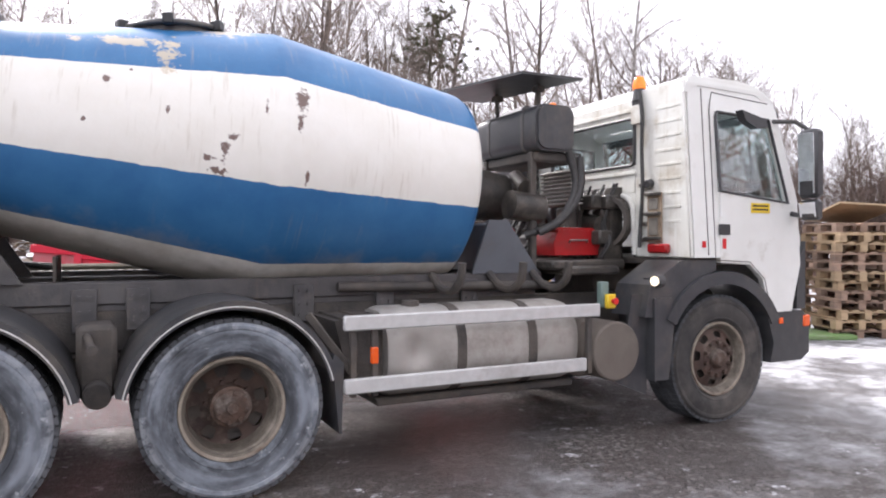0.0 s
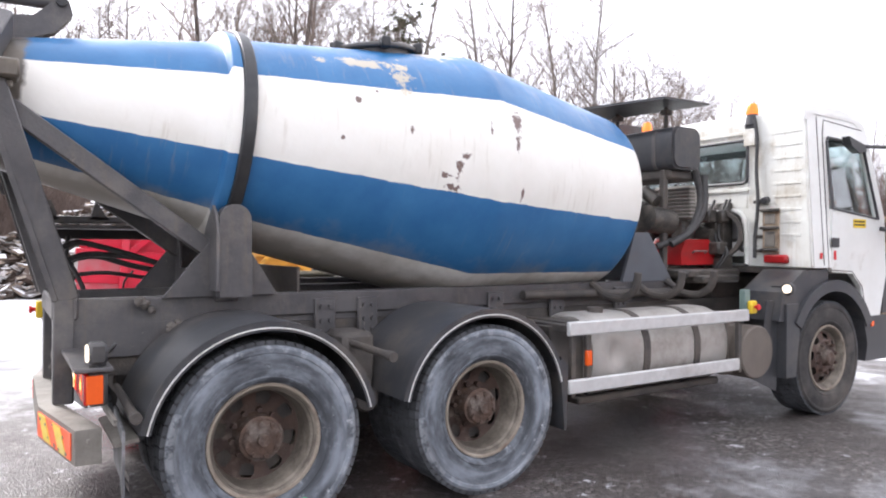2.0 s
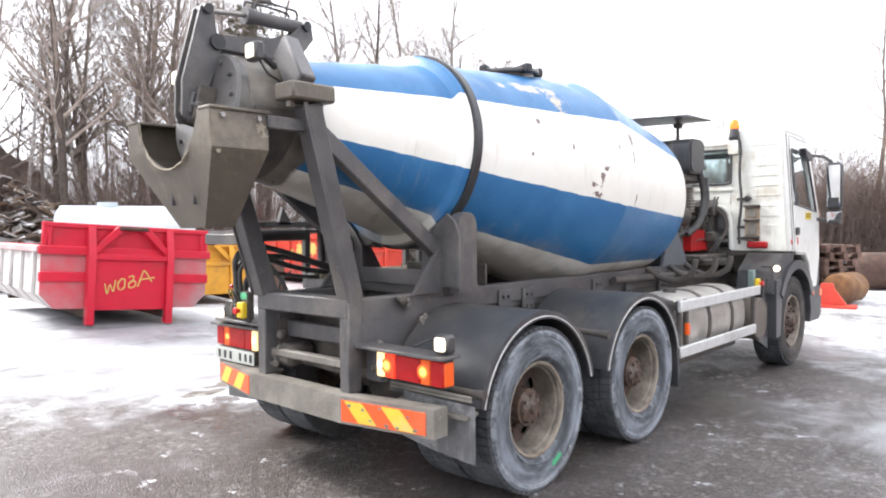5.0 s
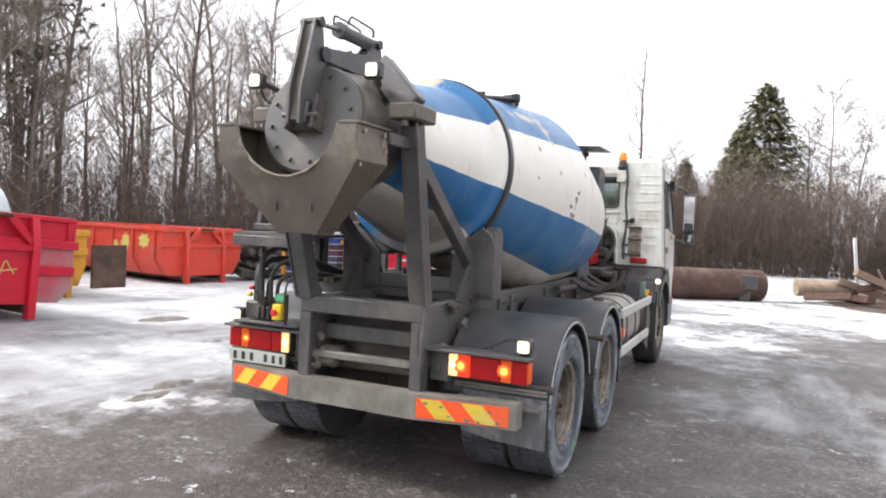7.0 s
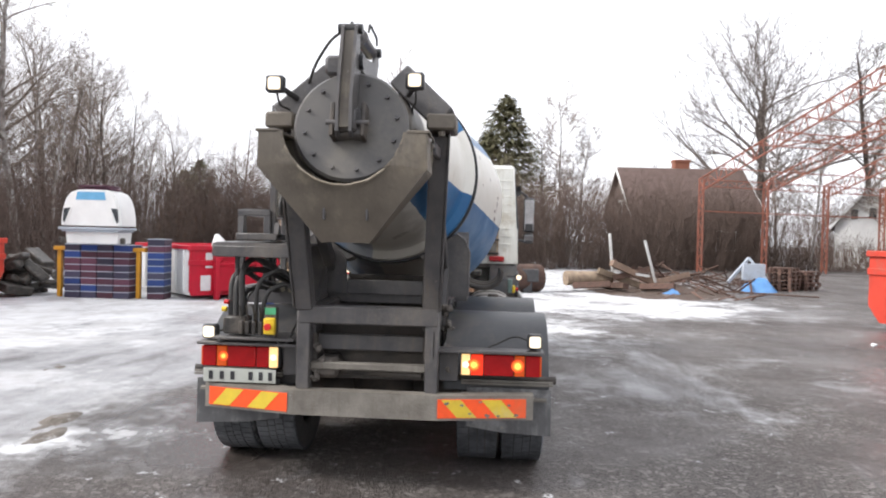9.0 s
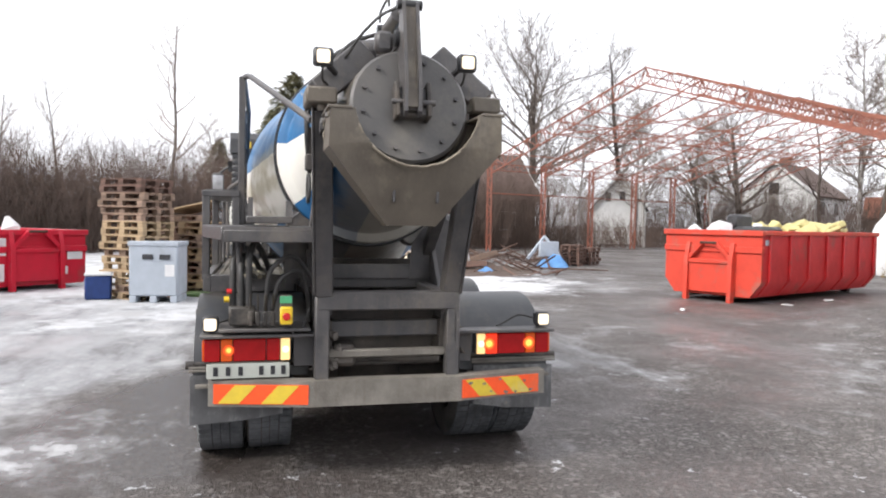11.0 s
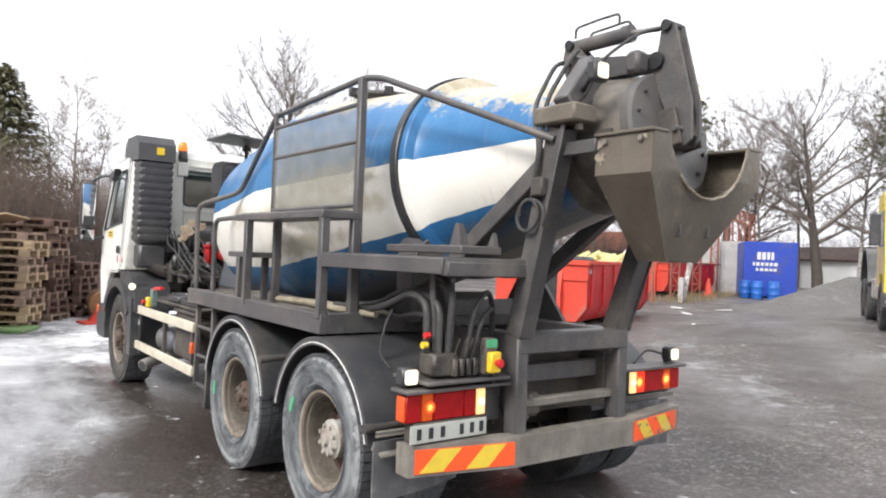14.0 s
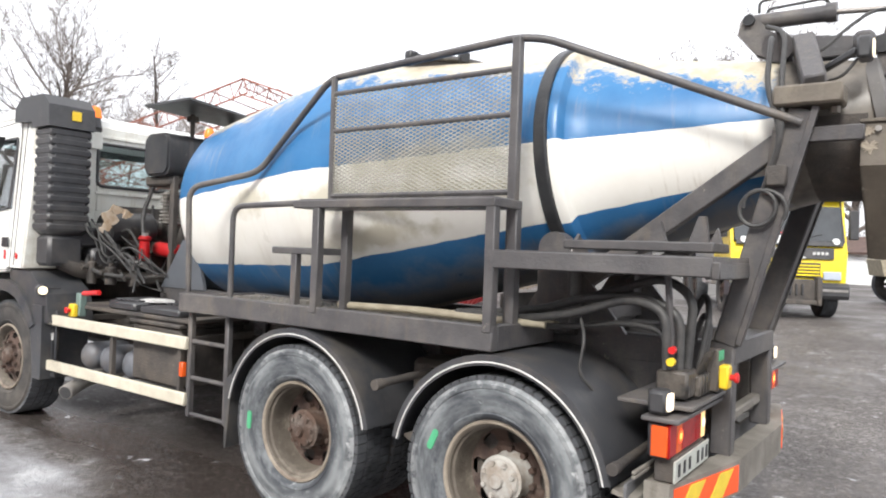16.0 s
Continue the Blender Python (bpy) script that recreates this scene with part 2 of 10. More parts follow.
M["barrel_rim"] = surf("dusty_rim_well", (0.135, 0.117, 0.094), (0.075, 0.062, 0.050), 5, 0.7, grime=(0.30, 0.265, 0.215), grime_amount=0.34, grime_scale=3, bump=0.3, fleck=(0.40, 0.37, 0.32), fleck_scale=40, fleck_amount=0.4)
M["lining"] = surf("grey_cab_lining", (0.42, 0.42, 0.43), (0.36, 0.36, 0.37), 5, 0.8, bump=0.05)


def drum_paint():
    """Blue and white stripes along the drum, by the angle round its axis (local x), with concrete dirt, rust runs and a bare rear end."""
    m = bpy.data.materials.new("striped_drum_paint")
    m.use_nodes = True
    n, l = m.node_tree.nodes, m.node_tree.links
    b = n["Principled BSDF"]
    tc = n.new("ShaderNodeTexCoord")
    sep = n.new("ShaderNodeSeparateXYZ")
    l.new(tc.outputs["Object"], sep.inputs[0])

    def math_(op, a, c=None, clamp=False):
        x = n.new("ShaderNodeMath")
        x.operation, x.use_clamp = op, clamp
        for i, v in enumerate((a, c)):
            if v is None:
                continue
            if isinstance(v, (int, float)):
                x.inputs[i].default_value = v
            else:
                l.new(v, x.inputs[i])
        return x.outputs[0]

    def mix(fac, a, c):
        x = n.new("ShaderNodeMix")
        x.data_type = "RGBA"
        if isinstance(fac, (int, float)):
            x.inputs[0].default_value = fac
        else:
            l.new(fac, x.inputs[0])
        for sock, val in ((x.inputs[6], a), (x.inputs[7], c)):
            if isinstance(val, tuple):
                sock.default_value = (*val, 1)
            else:
                l.new(val, sock)
        return x.outputs[2]

    def noise_(scale, detail=5, vec=None, rgh=0.6):
        t = n.new("ShaderNodeTexNoise")
        t.inputs["Scale"].default_value, t.inputs["Detail"].default_value, t.inputs["Roughness"].default_value = scale, detail, rgh
        l.new(vec or tc.outputs["Object"], t.inputs["Vector"])
        return t.outputs[0]

    def rng(v, lo, hi):
        x = n.new("ShaderNodeMapRange")
        x.inputs["From Min"].default_value, x.inputs["From Max"].default_value = lo, hi
        l.new(v, x.inputs["Value"])
        return x.outputs[0]

    # angle from the top in degrees, positive towards the right-hand side (local -y)
    ang = math_("MULTIPLY", math_("ARCTAN2", math_("MULTIPLY", sep.outputs[1], -1.0), sep.outputs[2]), 57.29578)
    edge = math_("MULTIPLY", math_("SUBTRACT", noise_(9, 3), 0.5), 2.0)
    ang = math_("ADD", ang, edge)

    def within(lo, hi):
        return math_("MULTIPLY", math_("GREATER_THAN", ang, lo), math_("LESS_THAN", ang, hi))

    blue = math_("ADD", math_("ADD", within(-86, 59.5), within(104, 140.5)), within(-172, -126), clamp=True)
    bl = mix(rng(noise_(3, 6), 0.35, 0.7), (0.024, 0.122, 0.285), (0.042, 0.168, 0.355))
    wh = mix(rng(noise_(2.2, 7), 0.35, 0.75), (0.78, 0.765, 0.715), (0.69, 0.665, 0.60))
    col = mix(blue, wh, bl)
    # pale dried concrete on the crest
    top = math_("SUBTRACT", 1.0, math_("DIVIDE", math_("ABSOLUTE", math_("ADD", ang, 12.0)), 42.0), clamp=True)
    crest = rng(math_("ADD", math_("MULTIPLY", top, 0.55), noise_(5, 8, rgh=0.75)), 0.72, 0.84)
    col = mix(crest, col, (0.48, 0.43, 0.33))
    rearward = rng(sep.outputs[0], 0.2, -0.9)
    crust = rng(math_("ADD", math_("MULTIPLY", math_("SUBTRACT", 1.0, math_("DIVIDE", math_("ABSOLUTE", math_("ADD", ang, 22.0)), 52.0), clamp=True), 0.5), math_("ADD", math_("MULTIPLY", rearward, 0.16), noise_(7, 9, rgh=0.78))), 0.80, 0.90)
    col = mix(crust, col, mix(rng(noise_(14, 5), 0.4, 0.6), (0.52, 0.48, 0.38), (0.40, 0.345, 0.25)))
    # grey film on the underside
    under = rng(math_("ADD", math_("DIVIDE", math_("ABSOLUTE", ang), 180.0), math_("MULTIPLY", noise_(3, 6), 0.3)), 0.90, 1.02)
    col = mix(math_("MULTIPLY", under, 0.75), col, (0.27, 0.245, 0.205))
    # streaks that run down round the drum: stretched noise
    mp = n.new("ShaderNodeMapping")
    cmb = n.new("ShaderNodeCombineXYZ")
    l.new(sep.outputs[0], cmb.inputs[0])
    l.new(math_("MULTIPLY", ang, 0.012), cmb.inputs[1])
    mp.inputs["Scale"].default_value = (30, 3.0, 1)
    l.new(cmb.outputs[0], mp.inputs[0])
    st = rng(noise_(1.0, 6, mp.outputs[0]), 0.56, 0.72)
    zone = rng(noise_(1.1, 3), 0.48, 0.62)
    col = mix(math_("MULTIPLY", math_("MULTIPLY", st, zone), 0.40), col, (0.34, 0.28, 0.19))
    # rust spots
    sp = rng(noise_(11, 9, rgh=0.85), 0.715, 0.75)
    sp2 = rng(noise_(2.3, 2), 0.52, 0.6)
    col = mix(math_("MULTIPLY", sp, sp2), col, (0.085, 0.035, 0.022))
    for s0, a0, ws, wa in ((1.84, 69, 0.065, 8), (1.83, 78, 0.03, 7), (1.36, 102, 0.09, 2.5), (1.40, 94, 0.04, 6), (1.44, 88, 0.05, 2.5), (1.30, 97, 0.05, 2), (1.06, 80, 0.022, 3.5), (0.72, 68, 0.03, 3), (0.85, 62, 0.03, 2), (0.62, 88, 0.022, 2), (1.90, 100, 0.02, 5), (1.62, 74, 0.018, 4)):
        ds = math_("DIVIDE", math_("SUBTRACT", sep.outputs[0], s0), ws)
        da = math_("DIVIDE", math_("SUBTRACT", ang, a0), wa)
        dist = math_("SQRT", math_("ADD", math_("MULTIPLY", ds, ds), math_("MULTIPLY", da, da)))
        spot = rng(math_("ADD", dist, math_("MULTIPLY", math_("SUBTRACT", noise_(26, 6), 0.5), 2.6)), 0.62, 0.36)
        col = mix(math_("MULTIPLY", spot, 0.9), col, (0.10, 0.045, 0.035))
    # crust round the filling hatch
    for s0, a0, ws, wa in ((0.75, 12, 0.40, 9), (1.42, 22, 0.22, 12), (0.25, 8, 0.30, 6), (1.55, -20, 0.35, 14), (2.1, 12, 0.25, 6), (1.05, 50, 0.10, 14), (0.8, 42, 0.30, 5)):
        ds = math_("DIVIDE", math_("SUBTRACT", sep.outputs[0], s0), ws)
        da = math_("DIVIDE", math_("SUBTRACT", ang, a0), wa)
        dist = math_("SQRT", math_("ADD", math_("MULTIPLY", ds, ds), math_("MULTIPLY", da, da)))
        spot = rng(math_("ADD", dist, math_("MULTIPLY", math_("SUBTRACT", noise_(11, 9, rgh=0.72), 0.5), 4.2)), 0.75, 0.45)
        col = mix(math_("MULTIPLY", spot, 0.85), col, (0.50, 0.43, 0.31))
    # broad faint stains low on the left-hand side
    for s0, a0, ws, wa in ((0.95, -102, 0.55, 10), (1.5, -98, 0.30, 9), (2.3, -95, 0.25, 8), (0.75, -88, 0.65, 11), (0.45, -104, 0.30, 7), (1.2, -118, 0.5, 6)):
        ds = math_("DIVIDE", math_("SUBTRACT", sep.outputs[0], s0), ws)
        da = math_("DIVIDE", math_("SUBTRACT", ang, a0), wa)
        dist = math_("SQRT", math_("ADD", math_("MULTIPLY", ds, ds), math_("MULTIPLY", da, da)))
        spot = rng(math_("ADD", dist, math_("MULTIPLY", math_("SUBTRACT", noise_(6, 8), 0.5), 2.4)), 1.0, 0.4)
        col = mix(math_("MULTIPLY", spot, 0.55), col, (0.37, 0.33, 0.21))
    # bare, concrete-coated rear neck
    neck = rng(math_("ADD", sep.outputs[0], math_("MULTIPLY", noise_(8, 5), 0.12)), -0.97, -1.0)
    col = mix(neck, col, mix(rng(noise_(6, 6), 0.35, 0.65), (0.075, 0.068, 0.06), (0.17, 0.15, 0.125)))
    l.new(col, b.inputs["Base Color"])
    l.new(rng(noise_(4, 5), -0.2, 1.6), b.inputs["Roughness"])
    b.inputs["Specular IOR Level"].default_value = 0.4
    bp = n.new("ShaderNodeBump")
    bp.inputs["Strength"].default_value, bp.inputs["Distance"].default_value = 0.045, 0.02
    l.new(noise_(35, 4), bp.inputs["Height"])
    l.new(bp.outputs[0], b.inputs["Normal"])
    return m


M["drum"] = drum_paint()


def tyre_rubber(name, film, pale):
    """A tyre wall seen round its axle (local y): a wiped mud film, a darker ring by the rim, scuffed pale shoulders."""
    m = bpy.data.materials.new(name)
    m.use_nodes = True
    n, l = m.node_tree.nodes, m.node_tree.links
    b = n["Principled BSDF"]
    tc, sep = n.new("ShaderNodeTexCoord"), n.new("ShaderNodeSeparateXYZ")
    l.new(tc.outputs["Object"], sep.inputs[0])

    def op(o, *args):
        x = n.new("ShaderNodeMath")
        x.operation = o
        for i, v in enumerate(args):
            if isinstance(v, (int, float)):
                x.inputs[i].default_value = v
            else:
                l.new(v, x.inputs[i])
        return x.outputs[0]

    def rng(v, lo, hi, a=0.0, c=1.0):
        x = n.new("ShaderNodeMapRange")
        for k, val in (("From Min", lo), ("From Max", hi), ("To Min", a), ("To Max", c)):
            x.inputs[k].default_value = val
        l.new(v, x.inputs["Value"])
        return x.outputs[0]

    def mix(fac, a, c):
        x = n.new("ShaderNodeMix")
        x.data_type = "RGBA"
        l.new(fac, x.inputs[0])
        for sock, val in ((x.inputs[6], a), (x.inputs[7], c)):
            if isinstance(val, tuple):
                sock.default_value = (*val, 1)
            else:
                l.new(val, sock)
        return x.outputs[2]

    def noise_(vec, scale, detail, rgh=0.6):
        t = n.new("ShaderNodeTexNoise")
        t.inputs["Scale"].default_value, t.inputs["Detail"].default_value, t.inputs["Roughness"].default_value = scale, detail, rgh
        l.new(vec, t.inputs["Vector"])
        return t.outputs[0]

    r = op("SQRT", op("ADD", op("MULTIPLY", sep.outputs[0], sep.outputs[0]), op("MULTIPLY", sep.outputs[2], sep.outputs[2])))
    # direction round the axle and radius, so that dirt lies in rings
    ring = n.new("ShaderNodeCombineXYZ")
    l.new(op("DIVIDE", sep.outputs[0], r), ring.inputs[0])
    l.new(op("MULTIPLY", r, 9.0), ring.inputs[1])
    l.new(op("DIVIDE", sep.outputs[2], r), ring.inputs[2])
    obj = tc.outputs["Object"]
    rings, blot, fine = noise_(ring.outputs[0], 1.5, 6, 0.55), noise_(obj, 3.2, 5), noise_(obj, 45, 6, 0.7)
    wet = mix(rng(rings, 0.35, 0.65), (0.046, 0.050, 0.057), (0.082, 0.089, 0.099))
    body = rng(r, 0.335, 0.385)
    cover = op("MULTIPLY", rng(op("ADD", rings, op("MULTIPLY", blot, 0.35)), 0.48, 0.80), body)
    col = mix(op("MULTIPLY", cover, 0.70), wet, film)
    near = op("MULTIPLY", rng(op("ADD", rings, op("MULTIPLY", fine, 0.3)), 0.62, 0.78), 0.5)
    col = mix(near, col, film)
    edge = op("MULTIPLY", rng(r, 0.425, 0.475), rng(op("ADD", noise_(obj, 13, 7, 0.72), op("MULTIPLY", blot, 0.4)), 0.66, 0.74))
    col = mix(op("MULTIPLY", edge, 0.36), col, pale)
    scuff = rng(op("ADD", noise_(obj, 21, 8, 0.76), op("MULTIPLY", noise_(obj, 2.6, 3), 0.5)), 0.92, 0.96)
    col = mix(op("MULTIPLY", scuff, 0.6), col, pale)
    col = mix(op("MULTIPLY", rng(fine, 0.60, 0.72), 0.35), col, (0.05, 0.048, 0.046))
    # the grooves between the tread blocks: their shade mixed in as near-black
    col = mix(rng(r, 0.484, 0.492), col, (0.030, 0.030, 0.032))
    l.new(col, b.inputs["Base Color"])
    b.inputs["Roughness"].default_value, b.inputs["Specular IOR Level"].default_value = 0.72, 0.3
    bp = n.new("ShaderNodeBump")
    bp.inputs["Strength"].default_value, bp.inputs["Distance"].default_value = 0.25, 0.01
    l.new(fine, bp.inputs["Height"])
    l.new(bp.outputs[0], b.inputs["Normal"])
    return m


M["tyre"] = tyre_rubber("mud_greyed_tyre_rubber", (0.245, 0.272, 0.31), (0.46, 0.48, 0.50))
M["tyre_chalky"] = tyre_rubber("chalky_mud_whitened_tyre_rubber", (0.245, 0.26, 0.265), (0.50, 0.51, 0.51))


# ---- mesh helpers ----
class G:
    """A growing mesh: vertices and faces."""

    def __init__(self):
        self.v, self.f = [], []

    def add(self, v, f):
        o = len(self.v)
        self.v += [tuple(p) for p in v]
        self.f += [tuple(i + o for i in q) for q in f]
        return self

    def box(self, x0, x1, y0, y1, z0, z1, b=0.006, m=None):
        c, h = Vector(((x0 + x1) / 2, (y0 + y1) / 2, (z0 + z1) / 2)), (abs(x1 - x0) / 2, abs(y1 - y0) / 2, abs(z1 - z0) / 2)
        b = min(b, min(h) * 0.45)
        idx, v = {}, []
        for sx in (-1, 1):
            for sy in (-1, 1):
                for sz in (-1, 1):
                    s = (sx, sy, sz)
                    for a in range(3):
                        idx[s, a] = len(v)
                        v.append(c + Vector([s[k] * (h[k] - (0 if k == a else b)) for k in range(3)]))
        f = []
        for a in range(3):
            p, q = [k for k in range(3) if k != a]
            for s in (-1, 1):
                ring = []
                for u, w in ((-1, -1), (1, -1), (1, 1), (-1, 1)):
                    t = [0, 0, 0]
                    t[a], t[p], t[q] = s, u, w
                    ring.append(idx[tuple(t), a])
                f.append(ring)
        for a in range(3):
            p, q = [k for k in range(3) if k != a]
            for u in (-1, 1):
                for w in (-1, 1):
                    t, r = [0, 0, 0], [0, 0, 0]
                    t[a], t[p], t[q] = -1, u, w
                    r[a], r[p], r[q] = 1, u, w
                    f.append([idx[tuple(t), p], idx[tuple(r), p], idx[tuple(r), q], idx[tuple(t), q]])
        for sx in (-1, 1):
            for sy in (-1, 1):
                for sz in (-1, 1):
                    f.append([idx[(sx, sy, sz), a] for a in range(3)])
        if m:
            v = [m @ p for p in v]
        return self.add(v, f)

    def block(self, x0, x1, y0, y1, z0, z1, m):
        """A plain box of eight corners, for many small alike pieces."""
        v = [m @ Vector((x, y, z)) for x in (x0, x1) for y in (y0, y1) for z in (z0, z1)]
        return self.add(v, [(0, 1, 3, 2), (4, 6, 7, 5), (0, 4, 5, 1), (2, 3, 7, 6), (0, 2, 6, 4), (1, 5, 7, 3)])

    def beam(self, p, q, w, h, up=(0, 0, 1), b=0.006):
        """A box beam from p to q: w across, h along up."""
        p, q = Vector(p), Vector(q)
        x = (q - p).normalized()
        y = Vector(up).cross(x)
        if y.length < 1e-4:
            y = Vector((0, 1, 0)).cross(x) if abs(x.y) < 0.9 else Vector((1, 0, 0)).cross(x)
        y.normalize()
        z = x.cross(y)
        m = Matrix((x, y, z)).transposed().to_4x4()
        m.translation = p
        return self.box(0, (q - p).length, -w / 2, w / 2, -h / 2, h / 2, b, m)

    def ring(self, c, a, r, n, up=None):
        a = Vector(a).normalized()
        u = Vector(up) if up else (Vector((0, 0, 1)) if abs(a.z) < 0.9 else Vector((1, 0, 0)))
        u = (u - a * u.dot(a)).normalized()
        w = a.cross(u)
        return [Vector(c) + r * (math.cos(2 * math.pi * i / n) * u + math.sin(2 * math.pi * i / n) * w) for i in range(n)]

    def lathe(self, prof, o=(0, 0, 0), a=(1, 0, 0), n=32, close=True):
        """prof: (s along a, radius)."""
        a, o = Vector(a).normalized(), Vector(o)
        v, f = [], []
        for s, r in prof:
            v += self.ring(o + a * s, a, max(r, 1e-4), n)
        for i in range(len(prof) - 1):
            for j in range(n):
                k = (j + 1) % n
                f.append((i * n + j, i * n + k, (i + 1) * n + k, (i + 1) * n + j))
        if close:
            f.append(tuple(range(n)))
            f.append(tuple(range((len(prof) - 1) * n, len(prof) * n)))
        return self.add(v, f)

    def cyl(self, p, q, r, r2=None, n=16, b=0.0):
        p, q = Vector(p), Vector(q)
        length, r2 = (q - p).length, r if r2 is None else r2
        prof = [(0, r - b), (b, r), (length - b, r2), (length, r2 - b)] if b else [(0, r), (length, r2)]
        return self.lathe(prof, p, q - p, n)

    def tube(self, pts, r, n=8, taper=None):
        pts = [Vector(p) for p in pts]
        v, f = [], []
        ref = None
        for i, p in enumerate(pts):
            a = (pts[min(i + 1, len(pts) - 1)] - pts[max(i - 1, 0)]).normalized()
            if ref is None:
                ref = Vector((0, 0, 1)) if abs(a.z) < 0.9 else Vector((1, 0, 0))
            ref = (ref - a * ref.dot(a)).normalized()
            v += self.ring(p, a, r if taper is None else r + (taper - r) * i / (len(pts) - 1), n, ref)
        for i in range(len(pts) - 1):
            for j in range(n):
                k = (j + 1) % n
                f.append((i * n + j, i * n + k, (i + 1) * n + k, (i + 1) * n + j))
        f.append(tuple(range(n)))
        f.append(tuple(range((len(pts) - 1) * n, len(pts) * n)))
        return self.add(v, f)

    def prism(self, poly, axis, a, b):
        """A polygon of two coordinates drawn out along an axis from a to b."""
        k = "xyz".index(axis)
        n = len(poly)
        v = []
        for w in (a, b):
            for p, q in poly:
                t = [p, q]
                t.insert(k, w)
                v.append(tuple(t))
        f = [tuple(range(n)), tuple(range(n, 2 * n))] + [(i, (i + 1) % n, (i + 1) % n + n, i + n) for i in range(n)]
        return self.add(v, f)

    def moved(self, m):
        self.v = [tuple(m @ Vector(p)) for p in self.v]
        return self


def arc_pts(c, r, a0, a1, n):
    return [(c[0] + r * math.cos(radians(a0 + (a1 - a0) * i / n)), c[1] + r * math.sin(radians(a0 + (a1 - a0) * i / n))) for i in range(n + 1)]


def smooth_path(pts, rad=0.06, n=5):
    """Rounds the corners of a line of points."""
    pts = [Vector(p) for p in pts]
    out = [pts[0]]
    for a, b, c in zip(pts, pts[1:], pts[2:]):
        d1, d2 = (a - b), (c - b)
        k = min(rad, d1.length * 0.45, d2.length * 0.45)
        p, q = b + d1.normalized() * k, b + d2.normalized() * k
        for i in range(n + 1):
            t = i / n
            out.append((1 - t) ** 2 * p + 2 * t * (1 - t) * b + t * t * q)
    return out + [pts[-1]]


def mesh_of(name, g, mat, angle=38, recalc=True):
    me = bpy.data.meshes.new(name)
    me.from_pydata(g.v, [], g.f)
    if recalc:
        bm = bmesh.new()
        bm.from_mesh(me)
        bmesh.ops.recalc_face_normals(bm, faces=bm.faces)
        bm.to_mesh(me)
        bm.free()
    me.polygons.foreach_set("use_smooth", [True] * len(me.polygons))
    me.set_sharp_from_angle(angle=radians(angle))
    me.materials.append(mat)
    return me


def part(name, g, mat, parent=None, label="", m=None, angle=38):
    """Links a mesh as one object, under its thing or part."""
    me = g if isinstance(g, bpy.types.Mesh) else mesh_of(name, g, mat, angle)
    ob = new(name, me)
    ob.parent = parent
    if m is not None:
        ob.matrix_basis = m
    if label:
        tagged(ob, label)
    return ob


def thing(name, label, category, m=None, group="", kind=""):
    ob = new(name)
    ob.empty_display_size = 0.2
    if m is not None:
        ob.matrix_basis = m
    return tagged(ob, label, category, group, kind)

# ---- the mixer truck (x ahead, y to its left, rear axle at x = 0) ----
truck = thing("concrete_mixer_truck", "concrete mixer truck with white cab and blue striped drum", "truck")


def tp(name, g, mat, label="", parent=None, m=None, angle=38):
    return part(name, g, M[mat], parent or truck, label, m, angle)


# chassis
for s in (-1, 1):
    g = G().prism([(-0.80, 0.78), (5.8, 0.78), (5.9, 0.86), (5.9, 1.02), (-0.80, 1.02)], "y", s * 0.36, s * 0.43)
    tp("chassis_rail", g, "chassis")
    g = G().box(-0.85, 3.95, s * 0.36, s * 0.45, 1.06, 1.205, 0.01)
    g.box(-0.80, 3.9, s * 0.37, s * 0.43, 1.02, 1.062, 0.004)
    for x in (0.55, 0.85, 1.9, 2.5, 3.2):
        g.box(x, x + 0.14, s * 0.445, s * 0.475, 0.9, 1.16, 0.006)
        for dz in (0.95, 1.02, 1.11):
            g.cyl((x + 0.04, s * 0.47, dz), (x + 0.04, s * 0.492, dz), 0.014, n=6)
            g.cyl((x + 0.10, s * 0.47, dz), (x + 0.10, s * 0.492, dz), 0.014, n=6)
    tp("subframe_beam", g, "charcoal", "charcoal steel subframe beam with bolted brackets")
for x in (-0.5, 0.68, 2.1, 3.4, 4.6, 5.7):
    tp("cross_member", G().box(x - 0.06, x + 0.06, -0.37, 0.37, 0.80, 0.98, 0.012), "chassis")
tp("gearbox", G().lathe([(0, 0.15), (0.1, 0.24), (0.5, 0.27), (0.8, 0.2), (0.9, 0.1)], (3.7, 0, 0.75), (1, 0, 0), 20), "chassis")
tp("engine_block", G().box(4.6, 5.7, -0.33, 0.33, 0.55, 1.25, 0.05), "chassis")
for a, b in (((0.15, 0, 0.6), (1.2, 0, 0.62)), ((1.5, 0, 0.62), (3.7, 0, 0.75))):
    tp("drive_shaft", G().cyl(a, b, 0.055, n=14), "chassis")
for x in (0.0, 1.37):
    g = G().cyl((x, -0.95, 0.505), (x, 0.95, 0.505), 0.08, n=18)
    g.lathe([(-0.24, 0.07), (-0.19, 0.16), (-0.07, 0.215), (0.07, 0.215), (0.19, 0.16), (0.24, 0.07)], (x, 0, 0.505), (0, 1, 0), 24)
    tp("drive_axle", g, "chassis")
tp("front_axle", G().box(5.10, 5.22, -0.85, 0.85, 0.40, 0.52, 0.03), "chassis")
for s in (-1, 1):
    g = G()
    for i in range(6):
        k = 0.9 - i * 0.13
        g.box(0.685 - k, 0.685 + k, s * 0.46, s * 0.55, 0.60 + 0.028 * i, 0.625 + 0.028 * i, 0.004)
    g.box(0.58, 0.79, s * 0.44, s * 0.57, 0.56, 0.88, 0.02)
    tp("leaf_spring", g, "chassis")


